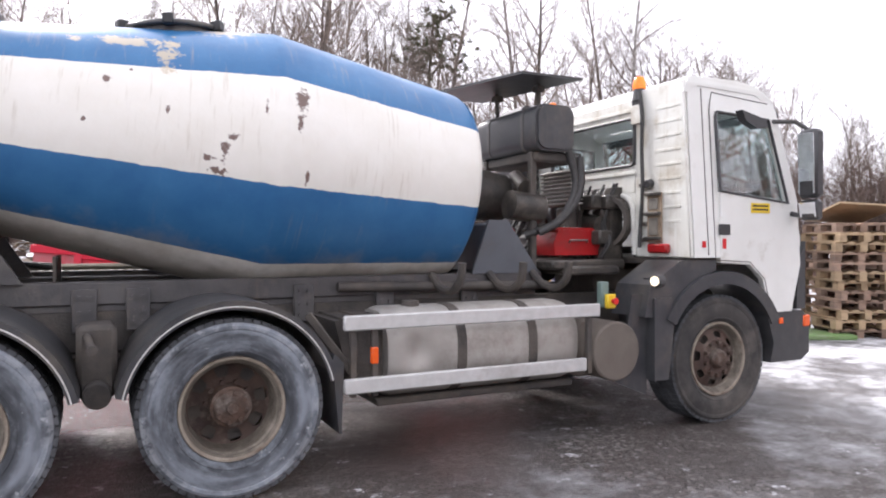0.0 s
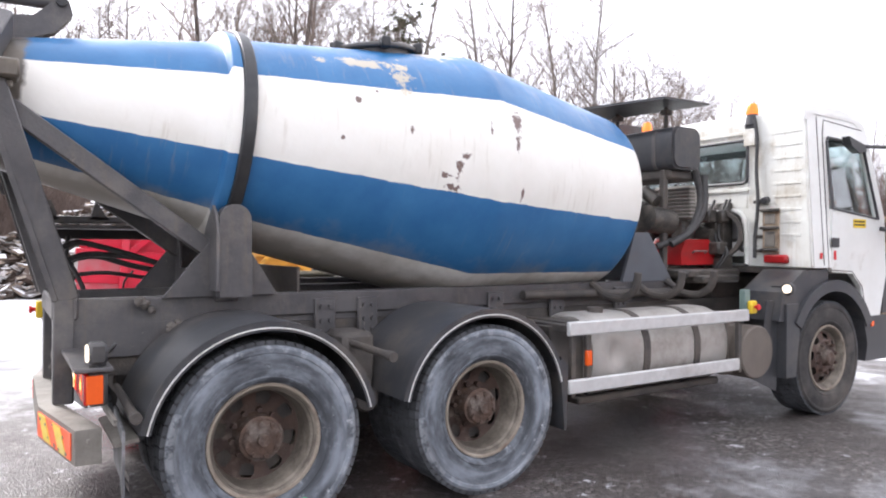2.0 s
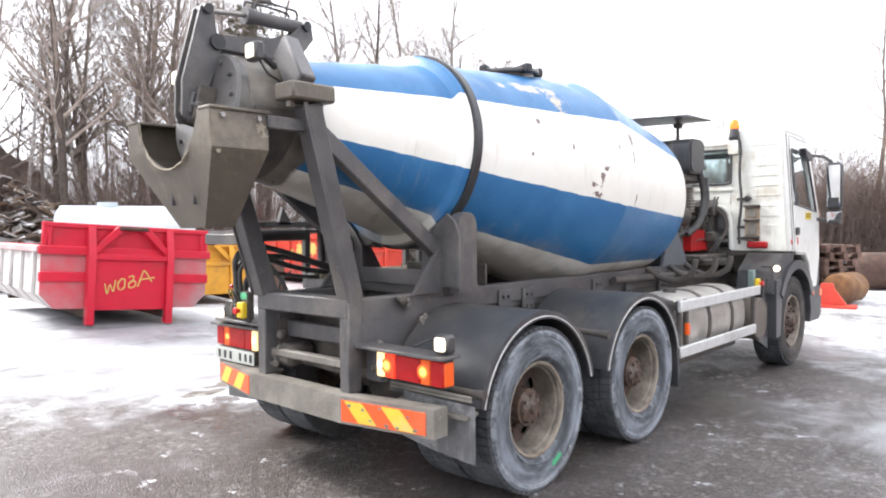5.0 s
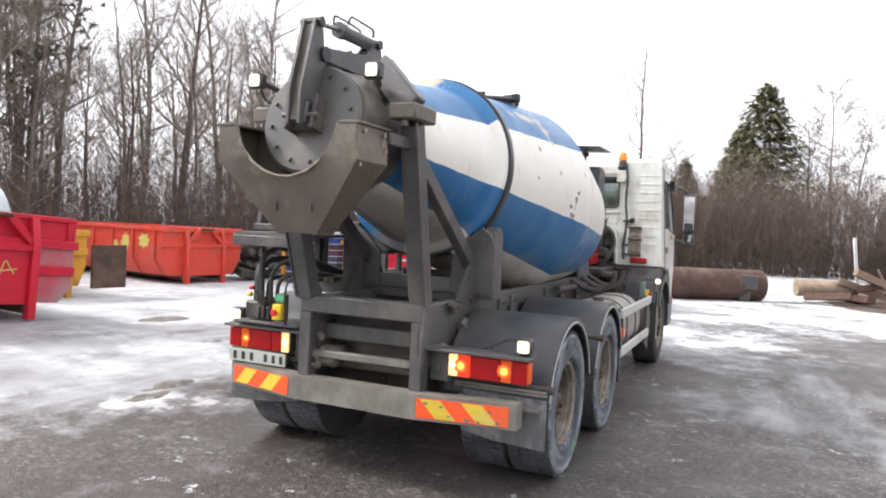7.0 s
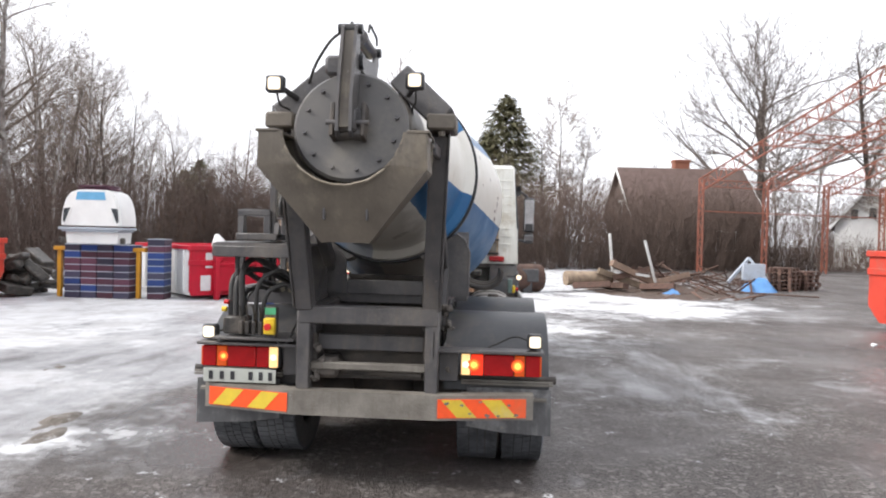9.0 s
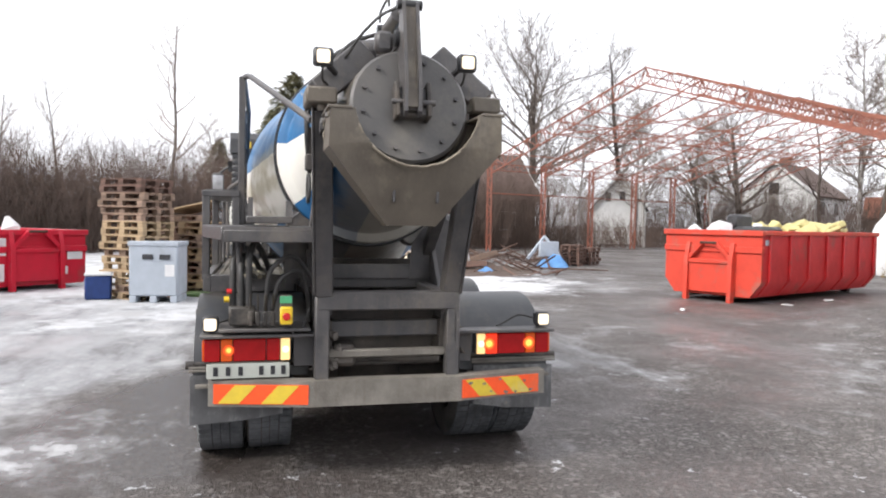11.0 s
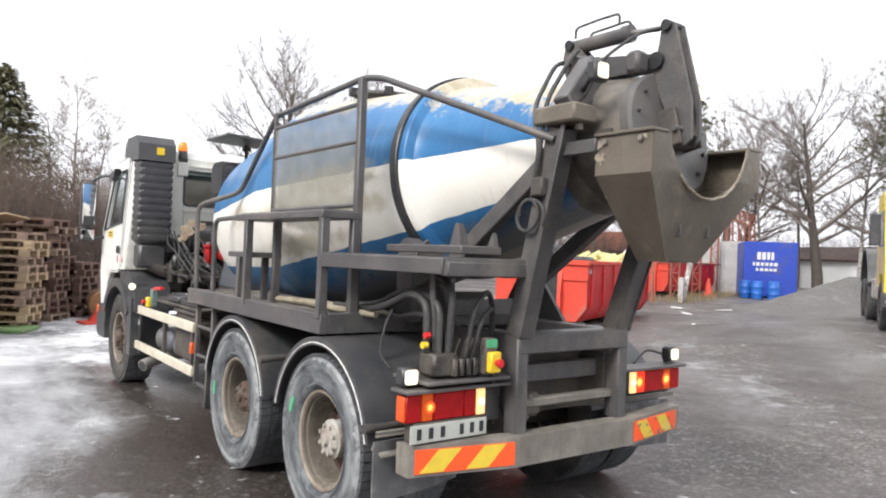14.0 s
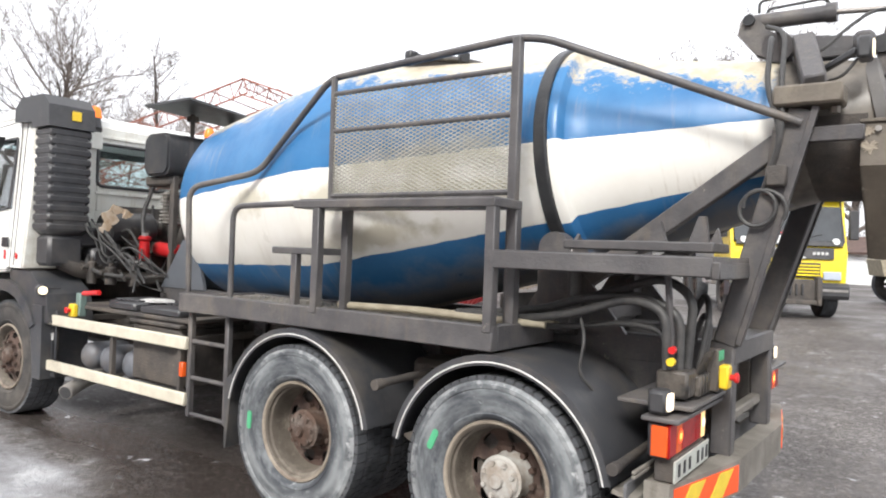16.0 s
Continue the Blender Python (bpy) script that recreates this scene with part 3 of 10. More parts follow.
# wheels, built along y with the outer face at +y
def lens_square(x0, x1, y, z, h, r=0.014):
    poly = []
    for cy, cz, a0 in ((h - r, h - r, 0), (r - h, h - r, 90), (r - h, r - h, 180), (h - r, r - h, 270)):
        poly += [(y + p, z + q) for p, q in arc_pts((cy, cz), r, a0, a0 + 90, 4)]
    return G().prism(poly, "x", x0, x1)


def tyre_mesh():
    w, r = 0.145, 0.512
    prof = [(-w + 0.035, 0.292), (-w + 0.005, 0.31), (-w - 0.012, 0.37), (-w - 0.008, 0.44), (-w + 0.008, 0.488), (-w + 0.016, 0.504),
            (w - 0.016, 0.504), (w - 0.004, 0.494), (w + 0.004, 0.476), (w + 0.010, 0.472), (w + 0.009, 0.452), (w + 0.005, 0.448), (w + 0.011, 0.41), (w + 0.012, 0.37),
            (w + 0.004, 0.335), (w + 0.007, 0.330), (w - 0.002, 0.31), (w - 0.035, 0.292)]
    return G().lathe(prof, (0, 0, 0), (0, 1, 0), 56, close=False)


def tread_mesh(lugs=60):
    g = G()
    for i in range(lugs):
        a = 360 * i / lugs
        for y0, y1, off in ((-0.140, -0.062, 0.0), (0.062, 0.140, 0.0), (-0.054, 0.0, 0.5), (0.006, 0.054, 0.2)):
            m = Matrix.Rotation(radians(a + off * 360 / lugs), 4, "Y")
            g.block(-0.0225, 0.0225, y0, y1, 0.496, 0.511, m)
        for y0, y1 in ((-0.1435, -0.125), (0.125, 0.1435)):
            m = Matrix.Rotation(radians(a), 4, "Y")
            g.block(-0.017, 0.017, y0, y1, 0.489, 0.503, m)
    return g


def rim_drive_mesh():
    """A deep dished disc with hand holes, as on the outer wheel of a pair."""
    g = G()
    n = 96
    v, f = [], []
    for r, y in ((0.236, -0.045), (0.226, -0.048), (0.217, -0.051), (0.202, -0.054), (0.178, -0.058), (0.164, -0.060), (0.156, -0.060), (0.145, -0.060), (0.10, -0.055)):
        for j in range(n):
            a = 2 * math.pi * j / n
            v.append((r * math.cos(a), y, r * math.sin(a)))
    for i in range(8):
        for j in range(n):
            if j % 12 in {1: (4, 5, 6, 7), 2: (3, 4, 5, 6, 7, 8), 3: (3, 4, 5, 6, 7, 8), 4: (3, 4, 5, 6, 7, 8), 5: (4, 5, 6, 7)}.get(i, ()):
                continue
            k = (j + 1) % n
            f.append((i * n + j, i * n + k, (i + 1) * n + k, (i + 1) * n + j))
    g.add(v, f)
    for i in range(10):
        a = 2 * math.pi * i / 10
        c = Vector((0.128 * math.cos(a), -0.06, 0.128 * math.sin(a)))
        g.cyl(c, c + Vector((0, 0.035, 0)), 0.016, n=6)
    return g


def rim_front_mesh():
    g = G()
    n = 96
    v, f = [], []
    for r, y in ((0.236, 0.075), (0.216, 0.085), (0.209, 0.088), (0.200, 0.092), (0.182, 0.100), (0.174, 0.104), (0.168, 0.106), (0.15, 0.118), (0.07, 0.118)):
        for j in range(n):
            a = 2 * math.pi * j / n
            v.append((r * math.cos(a), y, r * math.sin(a)))
    for i in range(8):
        for j in range(n):
            if j % 12 in {1: (4, 5, 6, 7), 2: (3, 4, 5, 6, 7, 8), 3: (3, 4, 5, 6, 7, 8), 4: (3, 4, 5, 6, 7, 8), 5: (4, 5, 6, 7)}.get(i, ()):
                continue
            k = (j + 1) % n
            f.append((i * n + j, i * n + k, (i + 1) * n + k, (i + 1) * n + j))
    g.add(v, f)
    for i in range(10):
        a = 2 * math.pi * i / 10
        c = Vector((0.135 * math.cos(a), 0.115, 0.135 * math.sin(a)))
        g.cyl(c, c + Vector((0, 0.035, 0)), 0.017, n=6)
    return g


def hub_drive_mesh():
    g = G().lathe([(-0.06, 0.117), (-0.045, 0.119), (-0.03, 0.112), (0.035, 0.107), (0.04, 0.116), (0.058, 0.116), (0.064, 0.104), (0.078, 0.096), (0.088, 0.070), (0.092, 0.0)], (0, 0, 0), (0, 1, 0), 28, close=False)
    for i in range(8):
        a = 2 * math.pi * i / 8
        c = Vector((0.084 * math.cos(a), 0.066, 0.084 * math.sin(a)))
        g.cyl(c, c + Vector((0, 0.03, 0)), 0.013, n=6)
    g.cyl((0, 0.08, 0), (0, 0.112, 0), 0.04, 0.032, n=12)
    return g


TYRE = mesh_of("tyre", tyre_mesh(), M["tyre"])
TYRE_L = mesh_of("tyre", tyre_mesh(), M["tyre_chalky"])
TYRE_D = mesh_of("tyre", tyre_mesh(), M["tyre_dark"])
TREAD = mesh_of("tread", tread_mesh(), M["tread"])
RIM_D, RIM_F = mesh_of("rim", rim_drive_mesh(), M["rim"], 30), mesh_of("rim", rim_front_mesh(), M["rim"], 30)
LIP_D = mesh_of("rim_lip", G().lathe([(0.112, 0.290), (0.118, 0.298), (0.128, 0.292), (0.126, 0.280), (0.116, 0.274)], (0, 0, 0), (0, 1, 0), 64, close=False), M["rimlip"], 30)
LIP_F = mesh_of("rim_lip", G().lathe([(0.125, 0.290), (0.13, 0.298), (0.145, 0.292), (0.143, 0.280), (0.132, 0.272)], (0, 0, 0), (0, 1, 0), 64, close=False), M["rimlip"], 30)
WELL_D = mesh_of("rim_well", G().lathe([(0.118, 0.2745), (0.110, 0.266), (0.092, 0.263), (0.084, 0.253), (0.078, 0.251), (0.03, 0.249), (-0.02, 0.244), (-0.046, 0.235)], (0, 0, 0), (0, 1, 0), 64, close=False), M["barrel_rim"], 30)
WELL_F = mesh_of("rim_well", G().lathe([(0.134, 0.2725), (0.12, 0.262), (0.08, 0.250), (0.074, 0.235)], (0, 0, 0), (0, 1, 0), 64, close=False), M["barrel_rim"], 30)
DRUM_D = mesh_of("brake_drum", G().cyl((0, -0.16, 0), (0, -0.085, 0), 0.225, n=32), M["chassis"], 30)
DRUM_F = mesh_of("brake_drum", G().cyl((0, -0.10, 0), (0, 0.045, 0), 0.215, n=32), M["chassis"], 30)
HUB_D = mesh_of("hub", hub_drive_mesh(), M["hub"], 30)
HUB_P = mesh_of("hub", hub_drive_mesh(), M["hub_pale"], 30)
HUB_F = mesh_of("hub", G().lathe([(0.10, 0.08), (0.15, 0.075), (0.17, 0.06), (0.175, 0.0)], (0, 0, 0), (0, 1, 0), 24, close=False), M["hub"], 30)
MARK = mesh_of("tyre_mark", G().prism(arc_pts((0.038, 0), 0.018, -90, 90, 6) + arc_pts((-0.038, 0), 0.018, 90, 270, 6), "y", 0, 0.004), M["greenmark"])


def drive_wheel(x, s, turn, pale, mark):
    m = pose(x, s * 1.06, 0.508, 0, 0, 0 if s > 0 else 180) @ Matrix.Rotation(radians(turn), 4, "Y")
    w = new("rear_wheel")
    w.parent, w.matrix_basis = truck, m
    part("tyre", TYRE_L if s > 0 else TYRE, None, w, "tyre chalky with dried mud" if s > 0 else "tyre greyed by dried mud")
    part("tread", TREAD, None, w)
    part("rim", RIM_D, None, w, "rusty mud-caked steel rim")
    part("rim_lip", LIP_D, None, w, "pale mud-caked rim edge")
    part("rim_well", WELL_D, None, w)
    part("brake_drum", DRUM_D, None, w)
    part("hub", HUB_P if pale else HUB_D, None, w)
    if mark is not None:
        part("tyre_mark", MARK, None, w, "small green mark on the tyre wall", Matrix.Rotation(radians(mark - turn), 4, "Y") @ pose(0, 0.1565, 0.375))
    inner = new("inner_wheel")
    inner.parent, inner.matrix_basis = truck, pose(x, s * 0.735, 0.508, 0, 0, 0 if s > 0 else 180) @ Matrix.Rotation(radians(turn * 1.7), 4, "Y")
    part("tyre", TYRE_D, None, inner)
    part("tread", TREAD, None, inner)
    part("rim", RIM_F, None, inner)
    part("rim_lip", LIP_F, None, inner)
    part("rim_well", WELL_F, None, inner)


drive_wheel(0.0, -1, 10, False, 205)
drive_wheel(1.37, -1, 33, False, None)
drive_wheel(0.0, 1, 21, True, 66)
drive_wheel(1.37, 1, 5, False, 88)
for s in (-1, 1):
    w = new("front_wheel")
    w.parent, w.matrix_basis = truck, pose(5.16, s * 1.03, 0.508, 0, 0, (0 if s > 0 else 180)) @ Matrix.Rotation(radians(14), 4, "Y")
    part("tyre", TYRE_D, None, w, "dusty dark front tyre")
    part("tread", TREAD, None, w)
    part("rim", RIM_F, None, w, "rusty front rim with wheel nuts")
    part("rim_lip", LIP_F, None, w)
    part("rim_well", WELL_F, None, w)
    part("brake_drum", DRUM_F, None, w)
    part("hub", HUB_F, None, w)

# rear mudguards with a pale edge trim
for s in (-1, 1):
    for x in (0.0, 1.37):
        c, y0, y1 = (x, 0.505), s * 0.50, s * 1.225
        outer, inner_ = arc_pts(c, 0.615, 12, 168, 26), arc_pts(c, 0.600, 12, 168, 26)
        g = G().prism(outer + inner_[::-1], "y", y0, y1)
        lip = G().prism(arc_pts(c, 0.612, 12, 168, 26) + arc_pts(c, 0.565, 12, 168, 26)[::-1], "y", y1 - s * 0.014, y1 + s * 0.004)
        g.add(lip.v, lip.f)
        web = G().prism(arc_pts(c, 0.605, 12, 168, 20) + [(x - 0.4, 0.72), (x + 0.4, 0.72)], "y", y0 - s * 0.004, y0 + s * 0.012)
        g.add(web.v, web.f)
        fen = tp("mudguard", g, "fender", "black arched mudguard over a rear wheel")
        t = G().tube([(p, y1 + s * 0.004, q) for p, q in arc_pts(c, 0.580, 12, 168, 30)], 0.0042, 6)
        tp("edge_trim", t, "whitestrip", "pale trim along the mudguard's edge", fen)
    # filler between the guards, with a pipe stub
    g = G().box(0.58, 0.79, s * 0.55, s * 0.84, 0.56, 0.98, 0.03).cyl((0.685, s * 0.84, 0.60), (0.685, s * 0.95, 0.60), 0.075, n=20, b=0.01)
    tp("mudguard_filler", g, "chassis")
    tp("mudguard_stay", G().cyl((0.62, s * 0.5, 0.93), (0.66, s * 1.28, 0.90), 0.022, n=12).cyl((0.66, s * 1.25, 0.90), (0.66, s * 1.31, 0.898), 0.028, n=12), "chassis")
    tp("mudguard_stay", G().cyl((-0.60, s * 0.5, 0.73), (-0.62, s * 1.25, 0.72), 0.02, n=12).cyl((-0.62, s * 1.22, 0.72), (-0.62, s * 1.27, 0.72), 0.027, n=12), "chassis")
    # plate and flap behind the last wheel
    tp("guard_plate", G().prism([(-0.60, 0.62), (-0.70, 0.60), (-0.70, 0.585), (-0.595, 0.60)], "y", s * 0.62, s * 1.205), "bumper", "dirty aluminium strip below the mudguard")
    g = G().prism([(s * 0.66, 0.385), (s * 0.90, 0.35), (s * 1.16, 0.345), (s * 1.238, 0.345), (s * 1.236, 0.66), (s * 0.66, 0.66)], "x", -0.634, -0.622)
    g.v = [(x - 0.05 * max(0.0, abs(y) - 1.15) / 0.11, y, z) for x, y, z in g.v]
    flap = tp("mud_flap", g, "flap", "grey mud flap with worn pale lettering")
    random.seed(4)
    for row, n in ((0.415, 5), (0.375, 9)):
        y = 1.18
        for i in range(n if s < 0 else 1):
            w = random.uniform(0.012, 0.03)
            tp("letter", G().box(-0.6395, -0.6365, s * y, s * (y - w), row, row + (0.026 if n == 5 else 0.018), 0.0005), "tank", "", flap)
            y -= w + 0.012
    tp("front_flap", G().prism([(1.98, 0.30), (1.995, 0.30), (2.01, 0.72), (1.95, 0.78), (1.94, 0.74)], "y", s * 0.62, s * 1.21), "fender")

# rear under-ride beam: straight middle and swept ends
BUMP = [(-0.815, 1.12), (-0.95, 0.50), (-0.965, -0.465), (-0.85, -1.105)]
for (xa, ya), (xb, yb) in zip(BUMP, BUMP[1:]):
    g = G().prism([(xa, ya), (xb, yb), (xb + 0.11, yb), (xa + 0.11, ya)], "z", 0.498, 0.66)
    tp("rear_bumper", g, "bumper", "concrete-stained steel rear bumper section")
for (xa, ya), (xb, yb) in ((BUMP[0], BUMP[1]), (BUMP[2], BUMP[3])):
    a, b = Vector((xa, ya, 0)), Vector((xb, yb, 0))
    d = (b - a).normalized()
    nrm = Vector((d.y, -d.x, 0))
    if nrm.x > 0:
        nrm = -nrm
    left = ya > 0
    p0 = a + d * (0.035 if left else 0.015)
    length = 0.585

    def on_plate(u, z, off, p0=p0, d=d, nrm=nrm):
        return p0 + d * u + nrm * off + Vector((0, 0, z))

    def slab(poly, o0, o1):
        n = len(poly)
        v = [on_plate(u, z, o) for o in (o0, o1) for u, z in poly]
        return v, [tuple(range(n)), tuple(range(n, 2 * n))] + [(i, (i + 1) % n, (i + 1) % n + n, i + n) for i in range(n)]

    mk = tp("marker_plate", G().add(*slab([(0, 0.515), (length, 0.515), (length, 0.638), (0, 0.638)], 0.001, 0.006)), "redrefl", "red and yellow striped rear marker plate")
    for i in range(2):
        u = (0.08 if left else 0.075) + i * 0.265
        sl = -0.105 if not left else 0.105
        lo, hi = u, u + 0.13
        poly = [(min(max(lo - sl / 2, 0.004), length - 0.004), 0.519), (min(max(hi - sl / 2, 0.004), length - 0.004), 0.519),
                (min(max(hi + sl / 2, 0.004), length - 0.004), 0.634), (min(max(lo + sl / 2, 0.004), length - 0.004), 0.634)]
        tp("stripe", G().add(*slab(poly, 0.006, 0.0085)), "yelrefl", "", mk)
    random.seed(12)
    for u, z, r in () if left else ((0.06, 0.612, 0.013), (0.16, 0.60, 0.011), (0.21, 0.545, 0.009), (0.33, 0.53, 0.014), (0.40, 0.528, 0.010), (0.47, 0.60, 0.010), (0.52, 0.532, 0.014), (0.28, 0.622, 0.008)):
        chip = [(u + r * k * 1.5 * math.cos(a), z + r * k * math.sin(a)) for a, k in ((2 * math.pi * i / 14, random.uniform(0.5, 1.1)) for i in range(14))]
        tp("chip", G().add(*slab(chip, 0.0085, 0.0093)), "bumper", "", mk)

# rear frame
for s in (-1, 1):
    g = G().box(-0.90, -0.80, s * 0.385, s * 0.475, 0.655, 1.21, 0.008)
    g.box(-0.90, -0.10, s * 0.435, s * 0.45, 0.88, 1.07, 0.004)
    tp("frame_upright", g, "charcoal", "scuffed charcoal frame upright")
    tp("lamp_bracket", G().box(-0.86, -0.70, s * 0.47, s * 1.17, 0.925, 0.945, 0.004).box(-0.76, -0.70, s * 0.47, s * 0.6, 0.72, 0.93, 0.004), "charcoal")
g = G().box(-0.905, -0.78, -0.47, 0.47, 1.095, 1.215, 0.01)
tp("rear_cross_beam", g, "charcoal", "dusty charcoal cross beam of the rear frame")
tp("frame_bar", G().box(-0.86, -0.80, -0.39, 0.39, 0.785, 0.835, 0.008), "bumper")
tp("frame_bar", G().box(-0.74, -0.70, -0.39, 0.39, 0.90, 1.01, 0.008), "charcoal")
tp("tow_coupling", G().box(-0.84, -0.62, 0.20, 0.36, 0.72, 0.86, 0.03).cyl((-0.80, -0.36, 0.76), (-0.70, 0.36, 0.76), 0.03, n=12), "chassis")
tp("inner_plate", G().box(-0.60, -0.585, -0.38, 0.38, 0.68, 1.08, 0.004), "chassis")

random.seed(71)
g = G()
M["frame_crust"] = surf("grey_concrete_crust", (0.15, 0.135, 0.118), (0.09, 0.08, 0.072), 12, 0.9, bump=0.7, fine=30)
for x, y, z, k in ((-0.82, 0.365, 0.76, 9), (-0.80, 0.33, 0.84, 8), (-0.80, 0.36, 0.92, 6), (-0.72, -0.51, 0.90, 8), (-0.74, -0.53, 0.78, 8), (-0.45, -0.50, 1.16, 8), (-0.30, -0.50, 1.05, 8), (-0.72, 0.50, 0.74, 6)):
    for _ in range(k):
        c = Vector((x + random.uniform(-0.04, 0.04), y + random.uniform(-0.03, 0.03), z + random.uniform(-0.045, 0.03)))
        r = random.uniform(0.012, 0.03)
        d = Vector((random.uniform(-1, 1), random.uniform(-1, 1), random.uniform(-1, 1))).normalized()
        g.lathe([(-r, r * 0.3), (-r * 0.5, r * random.uniform(0.7, 1.1)), (r * 0.3, r * random.uniform(0.6, 1.2)), (r, r * 0.3)], c, d, 7)
tagged(tp("concrete_crust", g, "frame_crust"), "crust of dried concrete on the frame", kind="stuff")

# tail lamps
for s in (-1, 1):
    hs = tp("tail_lamp", G().box(-0.80, -0.72, s * 0.615, s * 1.145, 0.765, 0.922, 0.012), "black", "rectangular tail lamp with red, amber and lit white lenses")
    y = 0.622
    mid = "redlit" if s < 0 else "redlens"
    for w, mt, lab in ((0.062, "lampwarm", "lit white reversing lens"), (0.085, mid, "glowing red lens"), (0.20, "redlens", "red lens"), (0.072, "amber", "amber indicator lens"), (0.098, "redlens", "red lens")):
        tp("lens", G().box(-0.818, -0.798, s * (y + 0.002), s * (y + w - 0.002), 0.775, 0.913, 0.006), mt, lab, hs)
        y += w + 0.002
    for yb, hot in (((0.708, True),) if s < 0 else ()) + ((0.998, s < 0), ):
        for i, (r, mt) in enumerate(((0.044, "glow_low"), (0.034, "glow_mid"), (0.022, "bulb")) if hot else ((0.034, "glow_low"), (0.024, "glow_mid"), (0.014, "bulb"))):
            tp("bulb_glow", G().cyl((-0.817, s * yb, 0.845), (-0.8188 - 0.0006 * i, s * yb, 0.845), r, n=20), mt, "", hs)
    tp("bulb", G().cyl((-0.8175, s * 0.652, 0.845), (-0.8205, s * 0.652, 0.845), 0.022, n=18), "lamp", "", hs)
    tp("guard_strip", G().box(-0.71, -0.695, s * 0.62, s * 1.245, 0.692, 0.706, 0.002).box(-0.71, -0.695, s * 0.62, s * 1.245, 0.711, 0.724, 0.002), "bumper", "dull dirty edge strip")
    tp("side_lens", G().box(-0.81, -0.74, s * 1.144, s * 1.156, 0.78, 0.908, 0.004), "amber", "", hs)
    wl_ = tp("work_lamp", G().box(-0.80, -0.72, s * 1.06, s * 1.16, 0.955, 1.055, 0.015).cyl((-0.74, s * 1.1, 0.96), (-0.74, s * 1.1, 0.94), 0.02, n=10), "black", "small square work lamp, lit")
    tp("lamp_glass", lens_square(-0.807, -0.798, s * 1.11, 1.005, 0.037), "lamp", "", wl_)
    tp("lamp_cable", G().tube(smooth_path([(-0.72, s * 1.08, 1.0), (-0.66, s * 0.98, 1.03), (-0.68, s * 0.86, 0.97), (-0.7, s * 0.8, 0.95)], 0.06), 0.008, 6), "hose", "", wl_)
npl = tp("number_plate", G().box(-0.838, -0.83, 0.628, 1.128, 0.672, 0.764, 0.003), "plate", "white number plate with dark characters")
for y in (1.075, 1.0, 0.925, 0.80, 0.73, 0.665):
    tp("character", G().box(-0.841, -0.8385, y - 0.014, y + 0.014, 0.690, 0.746, 0.001), "ink", "", npl)
tp("plate_holder", G().box(-0.829, -0.74, 0.66, 1.10, 0.665, 0.77, 0.004), "chassis")

# rear legs that carry the drum's neck, with forward stays
for s in (-1, 1):
    foot, head = Vector((-0.86, s * 0.425, 1.20)), Vector((-1.17, s * 0.47, 2.32))
    if s < 0:
        foot = Vector((-0.83, -0.415, 1.20))
    g = G().beam(foot, head, 0.115, 0.12, (1, 0, 0), 0.008)
    side = 0.062 * s
    g.beam(foot + Vector((-0.06, side, 0)), head + Vector((-0.06, side, 0)), 0.012, 0.03, (1, 0, 0), 0.003)
    tp("rear_leg", g, "charcoal", "leaning charcoal box-section leg that carries the drum neck")
    tp("stay", G().beam((-1.10, s * 0.43, 2.20), (-0.03, s * 0.44, 1.42), 0.075, 0.10, (0, 0, 1), 0.006), "charcoal")
    tp("saddle_bracket", G().box(-1.34, -1.05, s * 0.40, s * 0.575, 2.325, 2.42, 0.012).cyl((-1.30, s * 0.49, 2.32), (-1.30, s * 0.49, 2.29), 0.022, n=6).cyl((-1.10, s * 0.49, 2.32), (-1.10, s * 0.49, 2.29), 0.022, n=6), "concrete_paint")
    tp("saddle_arm", G().beam((-1.22, s * 0.50, 2.40), (-1.12, s * 0.21, 2.685), 0.16, 0.10, (1, 0, 0.0), 0.01), "charcoal")
    # drum roller stand
    g = G().prism([(-0.085, 1.20)] + arc_pts((0.005, 1.64), 0.092, 180, 0, 12) + [(0.097, 1.20)], "y", s * 0.545, s * 0.63)
    tp("roller_stand", g, "charcoal", "charcoal roller stand beside the drum ring")
    g = G().prism([(-0.36, 1.20), (0.30, 1.20), (0.10, 1.52), (-0.10, 1.52)], "y", s * 0.455, s * 0.485)
    tp("gusset", g, "charcoal")
    tp("roller", G().cyl((-0.02, s * 0.34, 1.60), (0.14, s * 0.34, 1.585), 0.11, n=24, b=0.01).cyl((0.05, s * 0.34, 1.59), (0.05, s * 0.5, 1.59), 0.03, n=12), "bare", "worn steel drum roller")
for s in (-1, 1):
    g = G().prism([(s * 0.30, 1.235), (s * 0.632, 1.235), (s * 0.637, 1.576), (s * 0.60, 1.665), (s * 0.535, 1.715), (s * 0.46, 1.665), (s * 0.385, 1.60), (s * 0.31, 1.50)], "x", -0.104, -0.088)
    tp("saddle_plate", g, "charcoal", "upright plate that carries the drum roller")
    tp("plate_edge", G().tube([(-0.096, s * 0.634, 1.24), (-0.096, s * 0.639, 1.576), (-0.096, s * 0.602, 1.668), (-0.096, s * 0.536, 1.719)], 0.011, 8), "charcoal")
tp("saddle_sheet", G().box(-0.105, -0.09, -0.30, 0.30, 1.235, 1.345, 0.004), "charcoal", "low dark sheet between the roller plates")
tp("subframe_sheet", G().box(0.45, 0.47, -0.42, 0.40, 1.18, 1.36, 0.004).box(-0.75, 0.45, -0.42, 0.42, 1.085, 1.095, 0.003), "chassis")
tp("roller_cross_beam", G().box(-0.07, 0.07, -0.46, 0.46, 1.16, 1.24, 0.01), "charcoal")

